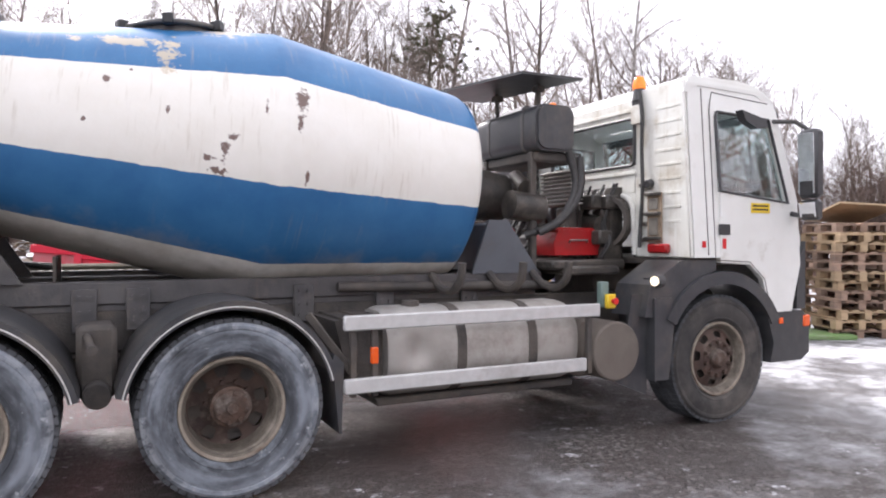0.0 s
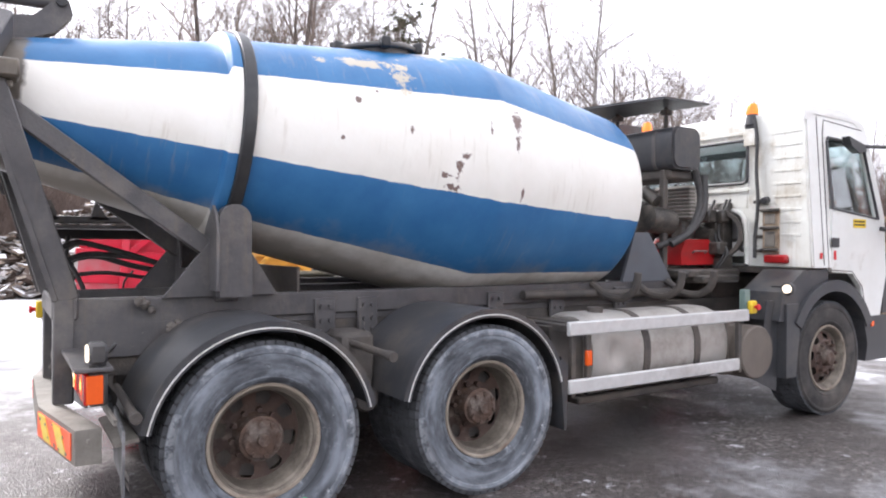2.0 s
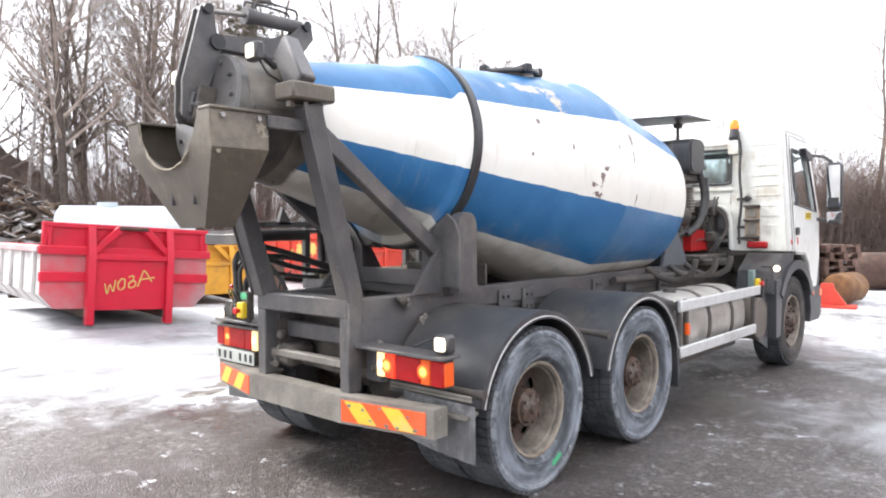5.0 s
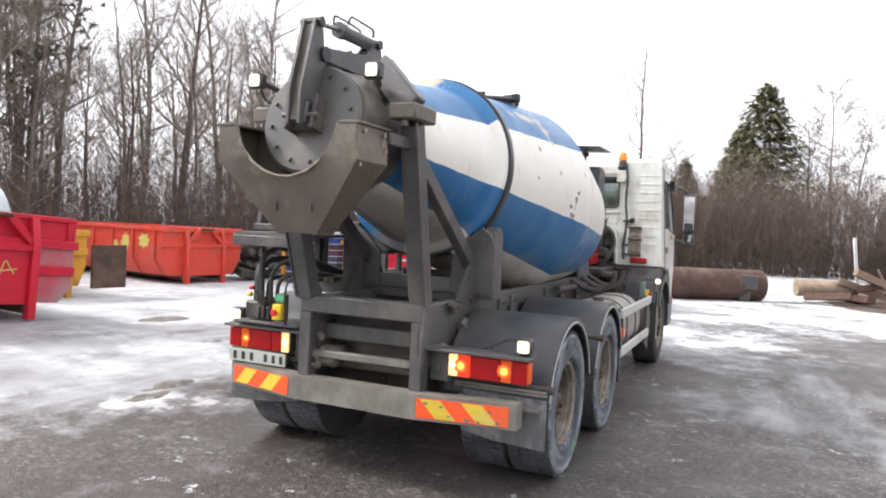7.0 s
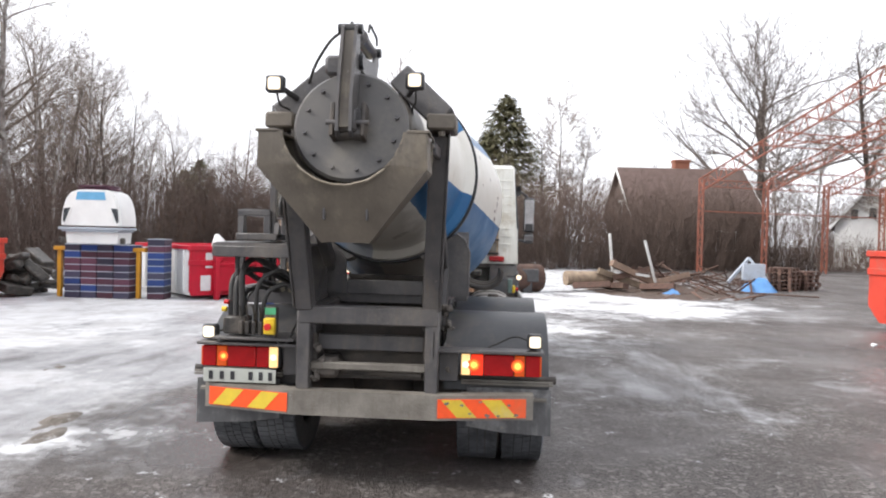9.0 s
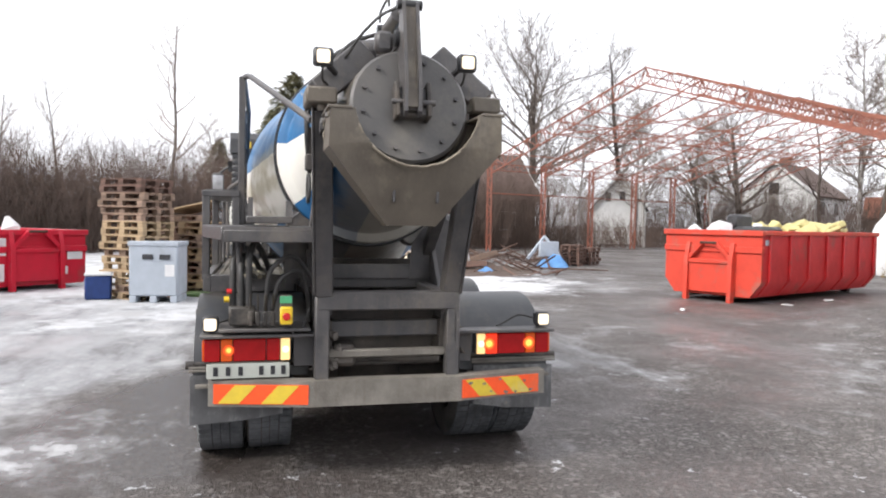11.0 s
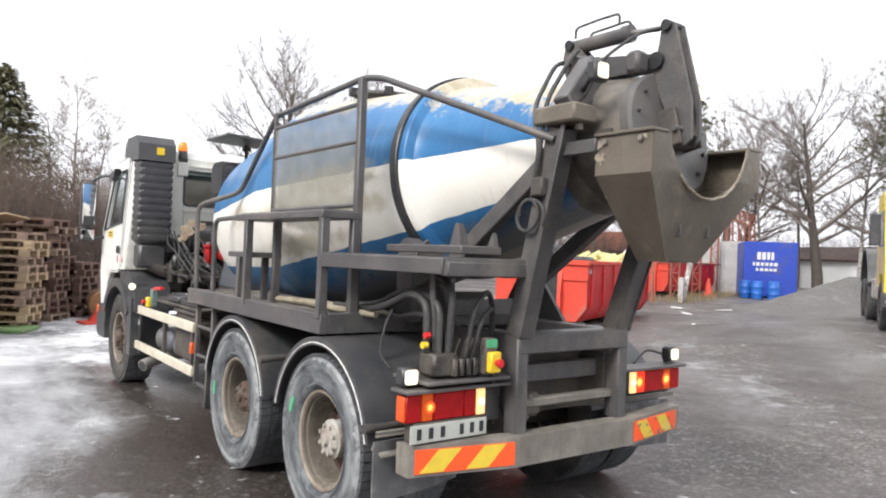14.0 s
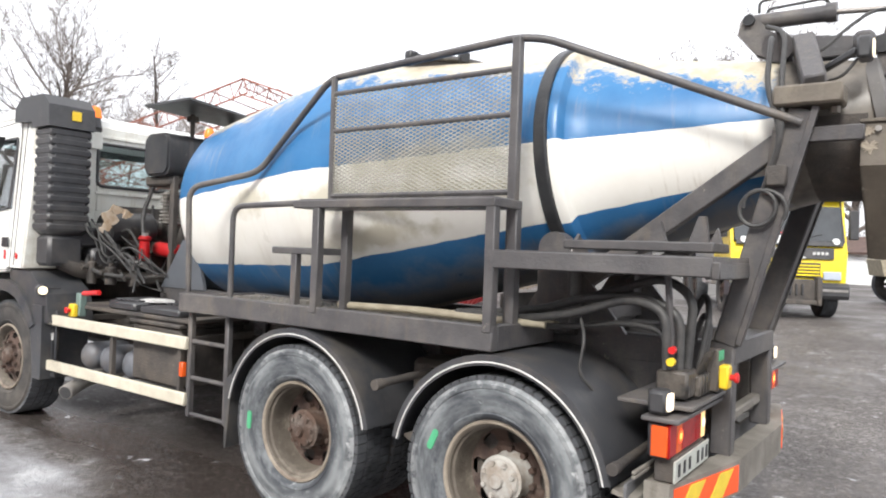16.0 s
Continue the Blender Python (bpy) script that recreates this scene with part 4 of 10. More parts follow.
# the drum: lathe along its own tilted axis
DRUM_M = Matrix.Translation((0, 0.017, 2.181)) @ Matrix.Rotation(math.atan(0.0927), 4, "Y")
prof = [(-1.46, 0.305), (-1.44, 0.315), (-1.30, 0.335), (-1.10, 0.375)]
prof += [(-1.10 + (1.06) * i / 8, 0.375 + 0.235 * i / 8) for i in range(1, 9)]
prof += [(-0.035, 0.618), (-0.03, 0.672), (-0.02, 0.682), (0.03, 0.684), (0.036, 0.66), (0.14, 0.662)]
prof += [(0.14 + 1.58 * i / 8, 0.662 + 0.27 * i / 8) for i in range(1, 9)]
prof += [(1.745, 0.934)] + [(1.77 + 1.42 * i / 6, 0.932 - 0.157 * i / 6) for i in range(0, 7)]
prof += [(3.235, 0.755), (3.27, 0.70), (3.33, 0.52), (3.37, 0.2), (3.40, 0.17), (3.46, 0.16)]
drum = part("drum", mesh_of("drum", G().lathe(prof, n=96), M["drum"], 60), None, truck, "tapered drum striped blue and dirty white, crusted with concrete", DRUM_M)
part("ring", mesh_of("ring", G().lathe([(0.032, 0.655), (0.032, 0.698), (0.04, 0.705), (0.10, 0.705), (0.108, 0.698), (0.108, 0.655)], n=96, close=False), M["ringsteel"], 30), None, drum, "dark greased running ring")
hm = Matrix.Translation((1.12, 0, 0.735)) @ Matrix.Rotation(radians(-10), 4, "Y")
hg = G().cyl((0, 0, -0.06), (0, 0, 0.075), 0.30, n=40).cyl((0, 0, 0.075), (0, 0, 0.105), 0.345, n=40, b=0.008)
hatch = part("hatch", mesh_of("hatch", hg, M["disc"]), None, drum, "dark round filling hatch with clamps", hm)
for a in (15, 75, 140, 200, 260, 320):
    m = Matrix.Rotation(radians(a), 4, "Z")
    cl = G().box(0.31, 0.385, -0.035, 0.035, 0.06, 0.135, 0.01, m)
    cl.box(0.22, 0.36, -0.012, 0.012, 0.09, 0.13, 0.006, m)
    part("clamp", mesh_of("clamp", cl, M["ringsteel"]), None, hatch)
# rear door of the drum
dm = Matrix.Translation((-1.475, 0.018, 2.305)) @ Matrix.Rotation(radians(13), 4, "Y")
door = part("drum_door", mesh_of("drum_door", G().lathe([(-0.035, 0.05), (-0.035, 0.316), (-0.02, 0.332), (0.03, 0.332), (0.03, 0.05)], n=72), M["disc"], 30), None, truck, "round bolted steel door closing the drum's rear", dm)
for i in range(12):
    a = 2 * math.pi * (i + 0.35) / 12
    part("bolt", mesh_of("bolt", G().cyl((-0.055, 0.268 * math.sin(a), 0.268 * math.cos(a)), (-0.034, 0.268 * math.sin(a), 0.268 * math.cos(a)), 0.013, n=6), M["charcoal"]), None, door)
part("door_clamp", mesh_of("door_clamp", G().box(-0.11, -0.034, -0.085, 0.085, -0.09, 0.08, 0.012).box(-0.15, -0.10, -0.05, 0.05, -0.07, 0.06, 0.012)
     .cyl((-0.13, -0.12, -0.02), (-0.13, 0.12, -0.02), 0.016, n=10), M["charcoal"]), None, door)
for s in (-1, 1):
    part("clamp_bolt", mesh_of("clamp_bolt", G().box(-0.14, -0.034, s * 0.075, s * 0.10, -0.10, 0.10, 0.006), M["chassis"]), None, door)

# door lever with its ram, over the neck
for s in (-1, 1):
    y = 0.03 + s * 0.038
    g = G().prism([(-1.44, 2.70), (-1.47, 2.87), (-1.505, 2.895), (-1.545, 2.87), (-1.66, 2.45), (-1.665, 2.26), (-1.63, 2.23), (-1.585, 2.25), (-1.42, 2.62)], "y", y - 0.009, y + 0.009)
    tp("lever_plate", g, "charcoal", "tapered steel lever plate of the drum door")
    g = G().prism([(-0.77, 2.83), (-0.79, 2.91), (-0.84, 2.93), (-0.97, 2.80), (-1.46, 2.73), (-1.48, 2.66), (-1.0, 2.66), (-0.86, 2.72)], "y", y - 0.008, y + 0.008)
    tp("arm_plate", g, "charcoal")
tp("lever_web", G().beam((-1.52, 0.03, 2.85), (-1.64, 0.03, 2.28), 0.068, 0.02, (1, 0, 0)), "concrete_paint")
for x, z, r in ((-1.45, 2.69, 0.045), (-1.505, 2.865, 0.028), (-0.83, 2.90, 0.03)):
    tp("pivot_pin", G().cyl((x, -0.04, z), (x, 0.10, z), r, n=18), "ringsteel")
ram = tp("ram", G().cyl((-0.82, 0.03, 2.90), (-1.22, 0.03, 2.895), 0.042, n=20, b=0.006).cyl((-1.19, 0.03, 2.895), (-1.24, 0.03, 2.895), 0.05, n=20), "charcoal", "hydraulic ram that works the drum door")
tp("piston_rod", G().cyl((-1.24, 0.03, 2.895), (-1.505, 0.03, 2.87), 0.015, n=12), "bare", "", ram)
tp("ram_pipe", G().tube(smooth_path([(-0.88, 0.09, 2.93), (-0.88, 0.09, 2.99), (-1.05, 0.09, 3.0), (-1.20, 0.09, 3.0), (-1.20, 0.09, 2.94)], 0.03), 0.008, 6)
   .tube(smooth_path([(-0.90, -0.02, 2.93), (-0.90, -0.02, 2.98), (-1.18, -0.02, 2.99), (-1.21, -0.02, 2.93)], 0.03), 0.008, 6), "hose", "", ram)
tp("swivel", G().cyl((-1.0, 0.12, 2.72), (-1.0, 0.22, 2.70), 0.075, n=20).box(-1.10, -0.92, 0.02, 0.14, 2.62, 2.78, 0.02), "charcoal")
tp("swivel", G().box(-1.42, -1.33, 0.1, 0.2, 2.62, 2.74, 0.02), "charcoal")
for i, (a, b, c) in enumerate((((-0.93, 0.12, 2.84), (-1.05, 0.3, 2.75), (-1.08, 0.52, 2.45)), ((-0.96, 0.16, 2.74), (-1.0, 0.36, 2.72), (-1.02, 0.55, 2.42)))):
    tp("hose", G().tube(smooth_path([a, b, c, (-1.10, 0.56, 2.2), (-1.02, 0.53, 1.95)], 0.15, 8), 0.013, 8), "hose")
tp("hose", G().tube(smooth_path([(-1.49, 0.075, 2.86), (-1.40, 0.17, 2.83), (-1.30, 0.28, 2.72), (-1.22, 0.34, 2.62), (-1.12, 0.38, 2.60)], 0.12, 6), 0.009, 6), "hose")
for s, y, z in ((-1, -0.335, 2.59), (1, 0.49, 2.565)):
    wlamp = tp("work_lamp", G().box(-1.44, -1.38, y - 0.055, y + 0.055, z - 0.05, z + 0.05, 0.012).beam((-1.38, y, z), (-1.24, y * 0.82, z - 0.05), 0.03, 0.03), "black", "square work lamp on a bracket, lit")
    tp("lamp_glass", lens_square(-1.446, -1.438, y, z, 0.036), "lamp", "", wlamp)
    tp("lamp_cable", G().tube(smooth_path([(-1.38, y, z - 0.04), (-1.33, y, z - 0.11), (-1.24, y * 0.9, z - 0.12), (-1.2, y * 0.9, z - 0.17)], 0.05), 0.007, 6), "hose", "", wlamp)

# discharge hopper: cheeks and two V-shaped walls with a round cut-out
hop = new("hopper")
hop.parent = truck
tagged(hop, "concrete-crusted steel discharge hopper under the drum door")


def v_wall(x_top, x_bot, cut):
    out = [(0.455, 2.245), (0.46, 2.05), (0.13, 1.645), (-0.13, 1.645), (-0.46, 2.05), (-0.455, 2.245)]
    inn = arc_pts((0.0, 2.30), cut, 189, 351, 22)
    poly = out + inn
    g = G()
    n = len(poly)
    xs = lambda z: x_bot + (x_top - x_bot) * min(1, max(0, (z - 1.645) / 0.42))
    v = [(xs(z) + d, y + 0.018, z) for d in (0.0, 0.012) for y, z in poly]
    m = len(inn)
    f = []
    # bands between outer corners and the arc
    pairs = [(6 + i, 6 + i + 1) for i in range(m - 1)]
    for (i, j) in pairs:
        t = (i - 6 + 0.5) / (m - 1)
        k = 5 if t < 0.16 else 4 if t < 0.40 else 3 if t < 0.5 else 2 if t < 0.60 else 1 if t < 0.84 else 0
        f.append((i, j, k))
    def fan(i, k0, k1):
        f.append((i, k0, k1))
    for k0, k1, t in ((5, 4, 0.16), (4, 3, 0.40), (3, 2, 0.5), (2, 1, 0.60), (1, 0, 0.84)):
        i = 6 + min(m - 1, max(0, math.ceil(t * (m - 1) - 0.5)))
        fan(i, k0, k1)
    both = f + [tuple(q + n for q in t) for t in f]
    edge = [(i, (i + 1) % n, (i + 1) % n + n, i + n) for i in range(n)]
    return g.add(v, both + edge)


tp("rear_wall", v_wall(-1.745, -1.60, 0.338), "concrete_paint", "", hop, angle=25)
tp("front_wall", v_wall(-1.415, -1.43, 0.345), "concrete_paint", "", hop, angle=25)
for s in (-1, 1):
    o = 0.018
    v = [(-1.41, s * 0.46 + o, 2.245), (-1.74, s * 0.46 + o, 2.245), (-1.74, s * 0.465 + o, 2.05), (-1.41, s * 0.465 + o, 2.05), (-1.60, s * 0.135 + o, 1.642), (-1.43, s * 0.135 + o, 1.642)]
    v2 = [(x, y - s * 0.012, z) for x, y, z in v]
    f = [(0, 1, 2, 3), (3, 2, 4, 5), (6, 7, 8, 9), (9, 8, 10, 11), (0, 1, 7, 6), (1, 2, 8, 7), (2, 4, 10, 8), (4, 5, 11, 10), (5, 3, 9, 11), (3, 0, 6, 9)]
    tp("cheek", G().add(v + v2, f), "concrete_paint", "", hop, angle=25)
    tp("top_rim", G().box(-1.75, -1.40, s * 0.35 + o, s * 0.475 + o, 2.24, 2.256, 0.004), "concrete_paint", "", hop)
    tp("side_arm", G().beam((-1.42, s * 0.47 + o, 2.20), (-1.14, s * 0.47, 2.20), 0.03, 0.07), "charcoal", "", hop)
    for x in (-1.47, -1.68):
        tp("bolt", G().cyl((x, s * 0.465 + o, 2.21), (x, s * 0.48 + o, 2.21), 0.014, n=6), "bare", "", hop)
    tp("lug", G().box(-1.665, -1.63, s * 0.12, s * 0.12 + 0.015, 1.77, 1.85, 0.003), "charcoal", "", hop)
M["crust"] = surf("dried_concrete_crust", (0.30, 0.265, 0.21), (0.20, 0.17, 0.13), 14, 0.9, bump=0.6, fine=30)
for x0, cut in ((-1.742, 0.338), (-1.412, 0.345)):
    # dried concrete along the cut-out's edge
    random.seed(31)
    line = arc_pts((0.018, 2.30), cut + 0.004, 189, 351, 60)
    tp("edge_crust", G().tube([(x0 + random.uniform(-0.004, 0.004) + 0.006, y, z + random.uniform(-0.003, 0.002)) for y, z in line], 0.0075, 6), "crust", "uneven brown concrete crust on the cut edge", hop)


def splash(u, v, r, seed, n=26):
    """A ragged spatter outline round (u, v)."""
    rng = random.Random(seed)
    return [(u + r * k * 1.3 * math.cos(a), v + r * k * math.sin(a)) for a, k in ((2 * math.pi * i / n, rng.uniform(0.35, 1.15)) for i in range(n))]


for x, z, r, seed in ((-1.455, 2.165, 0.030, 1), (-1.435, 2.125, 0.018, 2), (-1.70, 2.03, 0.014, 3)):
    tp("concrete_splash", G().prism(splash(x, z, r, seed), "y", -0.4475, -0.4495), "crust", "pale spatter of dried concrete", hop)
for x, z, r, seed in ((-1.44, 2.13, 0.030, 5), (-1.43, 2.20, 0.024, 6), (-1.70, 2.22, 0.016, 7)):
    tp("concrete_splash", G().prism(splash(x, z, r, seed), "y", 0.4835, 0.4855), "crust", "pale spatter of dried concrete", hop)
tp("neck_guard", G().prism(arc_pts((0.018, 2.30), 0.372, 180, 360, 20) + arc_pts((0.018, 2.30), 0.357, 360, 180, 20), "x", -1.42, -1.12), "chassis", "", hop)

# left-hand working platform
plat = new("platform")
plat.parent = truck
tagged(plat, "charcoal working platform with steps, rails and mesh guard")


def pp(name, g, mat="charcoal", label="", angle=38):
    return tp(name, g, mat, label, plat, angle=angle)


pp("deck_beam", G().box(0.02, 2.53, 1.155, 1.215, 1.13, 1.255, 0.006))
pp("deck_beam", G().box(0.02, 2.53, 0.56, 0.61, 1.13, 1.24, 0.006))
pp("deck_beam", G().box(2.47, 2.53, 0.6, 1.16, 1.13, 1.24, 0.006))
pp("deck_beam", G().box(0.02, 0.08, 0.6, 1.16, 1.13, 1.255, 0.006))
g = G().box(0.08, 2.48, 0.60, 1.16, 1.215, 1.228, 0.002)
random.seed(9)
for i in range(34):
    for j in range(8):
        x, y = 0.14 + i * 0.069, 0.64 + j * 0.066
        m = Matrix.Translation((x, y, 1.229)) @ Matrix.Rotation(radians(45 if (i + j) % 2 else -45), 4, "Z")
        g.box(-0.016, 0.016, -0.004, 0.004, 0, 0.004, 0.001, m)
pp("deck_plate", g, "bumper", "worn chequer-plate deck")
pp("table_top", G().box(0.02, 1.42, 0.96, 1.225, 1.825, 1.872, 0.006).box(0.05, 1.39, 0.99, 1.2, 1.872, 1.880, 0.002), "charcoal")
pp("step_board", G().box(1.22, 1.62, 0.93, 1.20, 1.555, 1.595, 0.006))
for x, y in ((0.05, 1.195), (0.05, 0.985), (1.23, 1.195), (1.20, 0.985)):
    pp("table_leg", G().box(x - 0.027, x + 0.027, y - 0.027, y + 0.027, 1.22, 1.83, 0.005))
for x in (1.43, 1.46):
    pp("step_leg", G().box(x - 0.024, x + 0.024, 1.15 if x < 1.45 else 0.94, 1.195 if x < 1.45 else 0.985, 1.22, 1.56, 0.004))
# rear shelf over the valves
pp("shelf", G().prism([(0.05, 1.225), (-0.94, 1.02), (-0.96, 0.98), (-0.96, 0.47), (0.05, 0.47)], "z", 1.60, 1.622))
pp("shelf_rim", G().beam((0.05, 1.20, 1.575), (-0.93, 1.02, 1.575), 0.05, 0.085))
pp("shelf_rim", G().box(-0.965, -0.90, 0.46, 1.03, 1.525, 1.60, 0.006))
pp("shelf_prop", G().tube([(-0.72, 0.95, 1.56), (-0.76, 0.93, 1.05)], 0.016, 8))
pp("hopper_tray", G().box(-0.90, -0.18, 0.62, 0.90, 1.64, 1.685, 0.006).prism([(-0.88, 1.66), (-0.78, 1.66), (-0.83, 1.80), (-0.86, 1.80)], "y", 0.86, 0.89)
   .prism([(-0.62, 1.66), (-0.50, 1.66), (-0.58, 1.79)], "y", 0.62, 0.65).prism([(-0.88, 1.66), (-0.80, 1.66), (-0.85, 1.76)], "y", 0.62, 0.65), "charcoal")
# rails
R1 = [(2.53, 1.14, 1.23), (2.55, 1.15, 1.98), (2.07, 0.95, 2.09), (1.45, 0.92, 2.66), (0.10, 0.94, 2.715), (-0.05, 0.90, 2.70), (-1.17, 0.53, 2.25)]
pp("hand_rail", G().tube(smooth_path(R1, 0.10, 6), 0.021, 10), "charcoal", "bent tube hand rail")
pp("hand_rail", G().tube(smooth_path([(2.05, 1.16, 1.23), (2.05, 1.16, 1.845), (1.42, 1.16, 1.86)], 0.10, 6), 0.019, 10))
pp("guard_post", G().box(0.06, 0.11, 0.925, 0.975, 1.23, 2.715, 0.006))
pp("guard_post", G().tube([(1.38, 0.95, 1.86), (1.385, 0.95, 2.66)], 0.02, 8))
for z in (1.92, 2.32, 2.55):
    pp("guard_bar", G().tube([(0.09, 0.95, z + (0.005 if z > 2.4 else 0)), (1.385, 0.95, z)], 0.016, 8))


def expanded(x0, x1, z0, z1, y, pitch=0.052, high=0.030):
    g, r = G(), 0.0023
    nx, nz = int((x1 - x0) / pitch), int((z1 - z0) / high)
    dx, dz = (x1 - x0) / nx, (z1 - z0) / nz
    for i in range(nx):
        for j in range(nz):
            a = (x0 + i * dx, z0 + (j + 0.5) * dz)
            for q in ((a[0] + dx / 2, z0 + j * dz), (a[0] + dx / 2, z0 + (j + 1) * dz)):
                for p, w in ((a, q), (q, (a[0] + dx, a[1]))):
                    g.add([(p[0], y - r, p[1] - r), (p[0], y + r, p[1] - r), (p[0], y, p[1] + 1.6 * r), (w[0], y - r, w[1] - r), (w[0], y + r, w[1] - r), (w[0], y, w[1] + 1.6 * r)],
                          [(0, 1, 4, 3), (1, 2, 5, 4), (2, 0, 3, 5)])
    return g


pp("mesh_panel", expanded(0.11, 1.37, 1.93, 2.54, 0.955, 0.050, 0.022), "meshsteel", "pale expanded-metal mesh guard")
# ladder
for x in (2.50, 2.10):
    pp("ladder_rail", G().box(x - 0.02, x + 0.02, 1.10, 1.14, 0.40, 1.15, 0.005))
for z in (0.42, 0.67, 0.92):
    pp("rung", G().cyl((2.10, 1.12, z), (2.50, 1.12, z), 0.016, n=10))
for y, z, r in ((0.86, 1.255, 0.018), (0.95, 1.258, 0.020), (0.80, 1.25, 0.016)):
    pp("loose_pipe", G().tube([(1.25, y + 0.03, z), (0.75, y - 0.02, z + 0.006), (0.3, y + 0.02, z + 0.004), (-0.1, y - 0.05, z - 0.005)], r, 12), "pipe", "dirty beige pipe lying on the deck")

# valves, hoses and switch boxes at the left rear
g = G().box(-0.84, -0.70, 0.84, 1.0, 1.0, 1.12, 0.012)
tp("valve_block", g, "oily", "oily black hydraulic valve block")
for i in range(4):
    y = 0.72 + i * 0.045
    tp("valve_lever", G().box(-0.86, -0.79, y, y + 0.03, 1.0, 1.09, 0.006).cyl((-0.83, y + 0.015, 1.09), (-0.88, y + 0.015, 1.20), 0.006, n=8), "oily", "small valve lever")
tp("valve_shelf", G().box(-0.88, -0.55, 0.5, 1.06, 0.965, 0.985, 0.004), "charcoal")
tp("valve_cap", G().cyl((-0.77, 1.0, 1.16), (-0.77, 1.03, 1.16), 0.018, n=12), "yellow", "yellow valve cap")
tp("valve_cap", G().cyl((-0.77, 0.985, 1.21), (-0.77, 1.015, 1.21), 0.016, n=12), "redbtn", "red valve cap")
RUNS = (
    ((-0.74, 0.98, 1.12), (-0.73, 0.98, 1.38), (-0.55, 0.96, 1.42), (-0.25, 0.93, 1.32), (0.05, 0.90, 1.27), (0.45, 0.88, 1.275)),
    ((-0.78, 0.93, 1.12), (-0.78, 0.93, 1.36), (-0.62, 0.92, 1.43), (-0.30, 0.86, 1.41), (0.00, 0.82, 1.31), (0.45, 0.80, 1.27)),
    ((-0.80, 0.88, 1.12), (-0.82, 0.88, 1.44), (-0.68, 0.85, 1.52), (-0.42, 0.80, 1.45), (-0.10, 0.76, 1.34), (0.4, 0.74, 1.26)),
    ((-0.72, 0.90, 1.12), (-0.70, 0.90, 1.28), (-0.50, 0.86, 1.30), (-0.15, 0.84, 1.24), (0.4, 0.85, 1.255)),
    ((-0.82, 0.78, 1.09), (-0.86, 0.76, 1.36), (-0.80, 0.62, 1.46), (-0.70, 0.48, 1.30), (-0.62, 0.45, 1.05)),
    ((-0.82, 0.74, 1.09), (-0.85, 0.70, 1.30), (-0.78, 0.56, 1.36), (-0.70, 0.50, 1.15), (-0.66, 0.5, 1.0)),
)
for i, pts in enumerate(RUNS):
    tp("hose", G().tube(smooth_path(pts, 0.16, 9), 0.021 if i < 3 else 0.015, 10), "hose", "black hydraulic hose")
tp("hose", G().tube(smooth_path([(-0.30, 0.92, 1.30), (-0.36, 1.0, 1.22), (-0.34, 1.02, 1.06), (-0.40, 0.98, 0.98)], 0.08, 8), 0.008, 8), "hose", "thin hanging hose")
for s, (x, y, z) in ((1, (-0.90, 0.653, 1.07)), ):
    bx_ = tp("switch_box", G().box(x + 0.012, x + 0.07, y - 0.038, y + 0.04, z - 0.07, z + 0.125, 0.008), "chassis", "switch box with yellow emergency stop")
    tp("stop_housing", G().box(x - 0.03, x + 0.014, y - 0.038, y + 0.038, z - 0.055, z + 0.055, 0.008), "yellow", "yellow stop housing", bx_)
    tp("stop_button", G().cyl((x - 0.028, y, z), (x - 0.055, y, z), 0.014, n=14).cyl((x - 0.05, y, z), (x - 0.068, y, z), 0.024, n=18, b=0.004), "redbtn", "red stop button", bx_)
    tp("box_label", G().box(x + 0.008, x + 0.013, y - 0.035, y + 0.04, z + 0.075, z + 0.12, 0.001), "greenmark", "", bx_)
tp("cable", G().tube(smooth_path([(-0.86, 0.63, 1.0), (-0.85, 0.60, 0.93), (-0.80, 0.55, 0.97), (-0.78, 0.5, 1.1)], 0.05), 0.008, 6), "hose")
# hoses and coupling on the left leg
tp("hose_coil", G().tube([(-1.02 + 0.03 * math.sin(a * 0.4) + 0.085 * math.cos(a), 0.535, 1.86 + 0.085 * math.sin(a)) for a in [i * 0.35 for i in range(30)]], 0.010, 8), "hose")
tp("coupling", G().box(-1.12, -1.03, 0.51, 0.56, 1.96, 2.06, 0.01).cyl((-1.05, 0.53, 2.05), (-1.07, 0.53, 2.22), 0.02, n=10), "chassis")

# right-hand fuel tank, straps, guard rails
g = G()
rr, y0, y1, z0, z1 = 0.25, -1.12, -0.50, 0.43, 1.015
poly = arc_pts((y0 + rr, z1 - rr), rr, 180, 90, 9) + arc_pts((y1 - rr, z1 - rr), rr, 90, 0, 9) + arc_pts((y1 - rr, z0 + rr), rr, 0, -90, 9) + arc_pts((y0 + rr, z0 + rr), rr, 270, 180, 9)
rows, cols = [], len(poly)
for i in range(49):
    x = 2.34 + 1.48 * i / 48
    k = 0.93 if i in (0, 48) else 0.975 if i in (1, 47) else 1.0
    for y, z in poly:
        dent = 0.055 * math.exp(-((x - 2.55) / 0.10) ** 2 - ((z - 0.74) / 0.10) ** 2) + 0.03 * math.exp(-((x - 2.70) / 0.07) ** 2 - ((z - 0.62) / 0.07) ** 2) - 0.012 * math.exp(-((x - 2.46) / 0.04) ** 2)
        rows.append((x, -0.81 + (y + 0.81) * k + (dent if y < -0.95 else 0), 0.72 + (z - 0.72) * k))
g.add(rows, [tuple(range(cols)), tuple(range(48 * cols, 49 * cols))] + [(i * cols + j, i * cols + (j + 1) % cols, (i + 1) * cols + (j + 1) % cols, (i + 1) * cols + j) for i in range(48) for j in range(cols)])
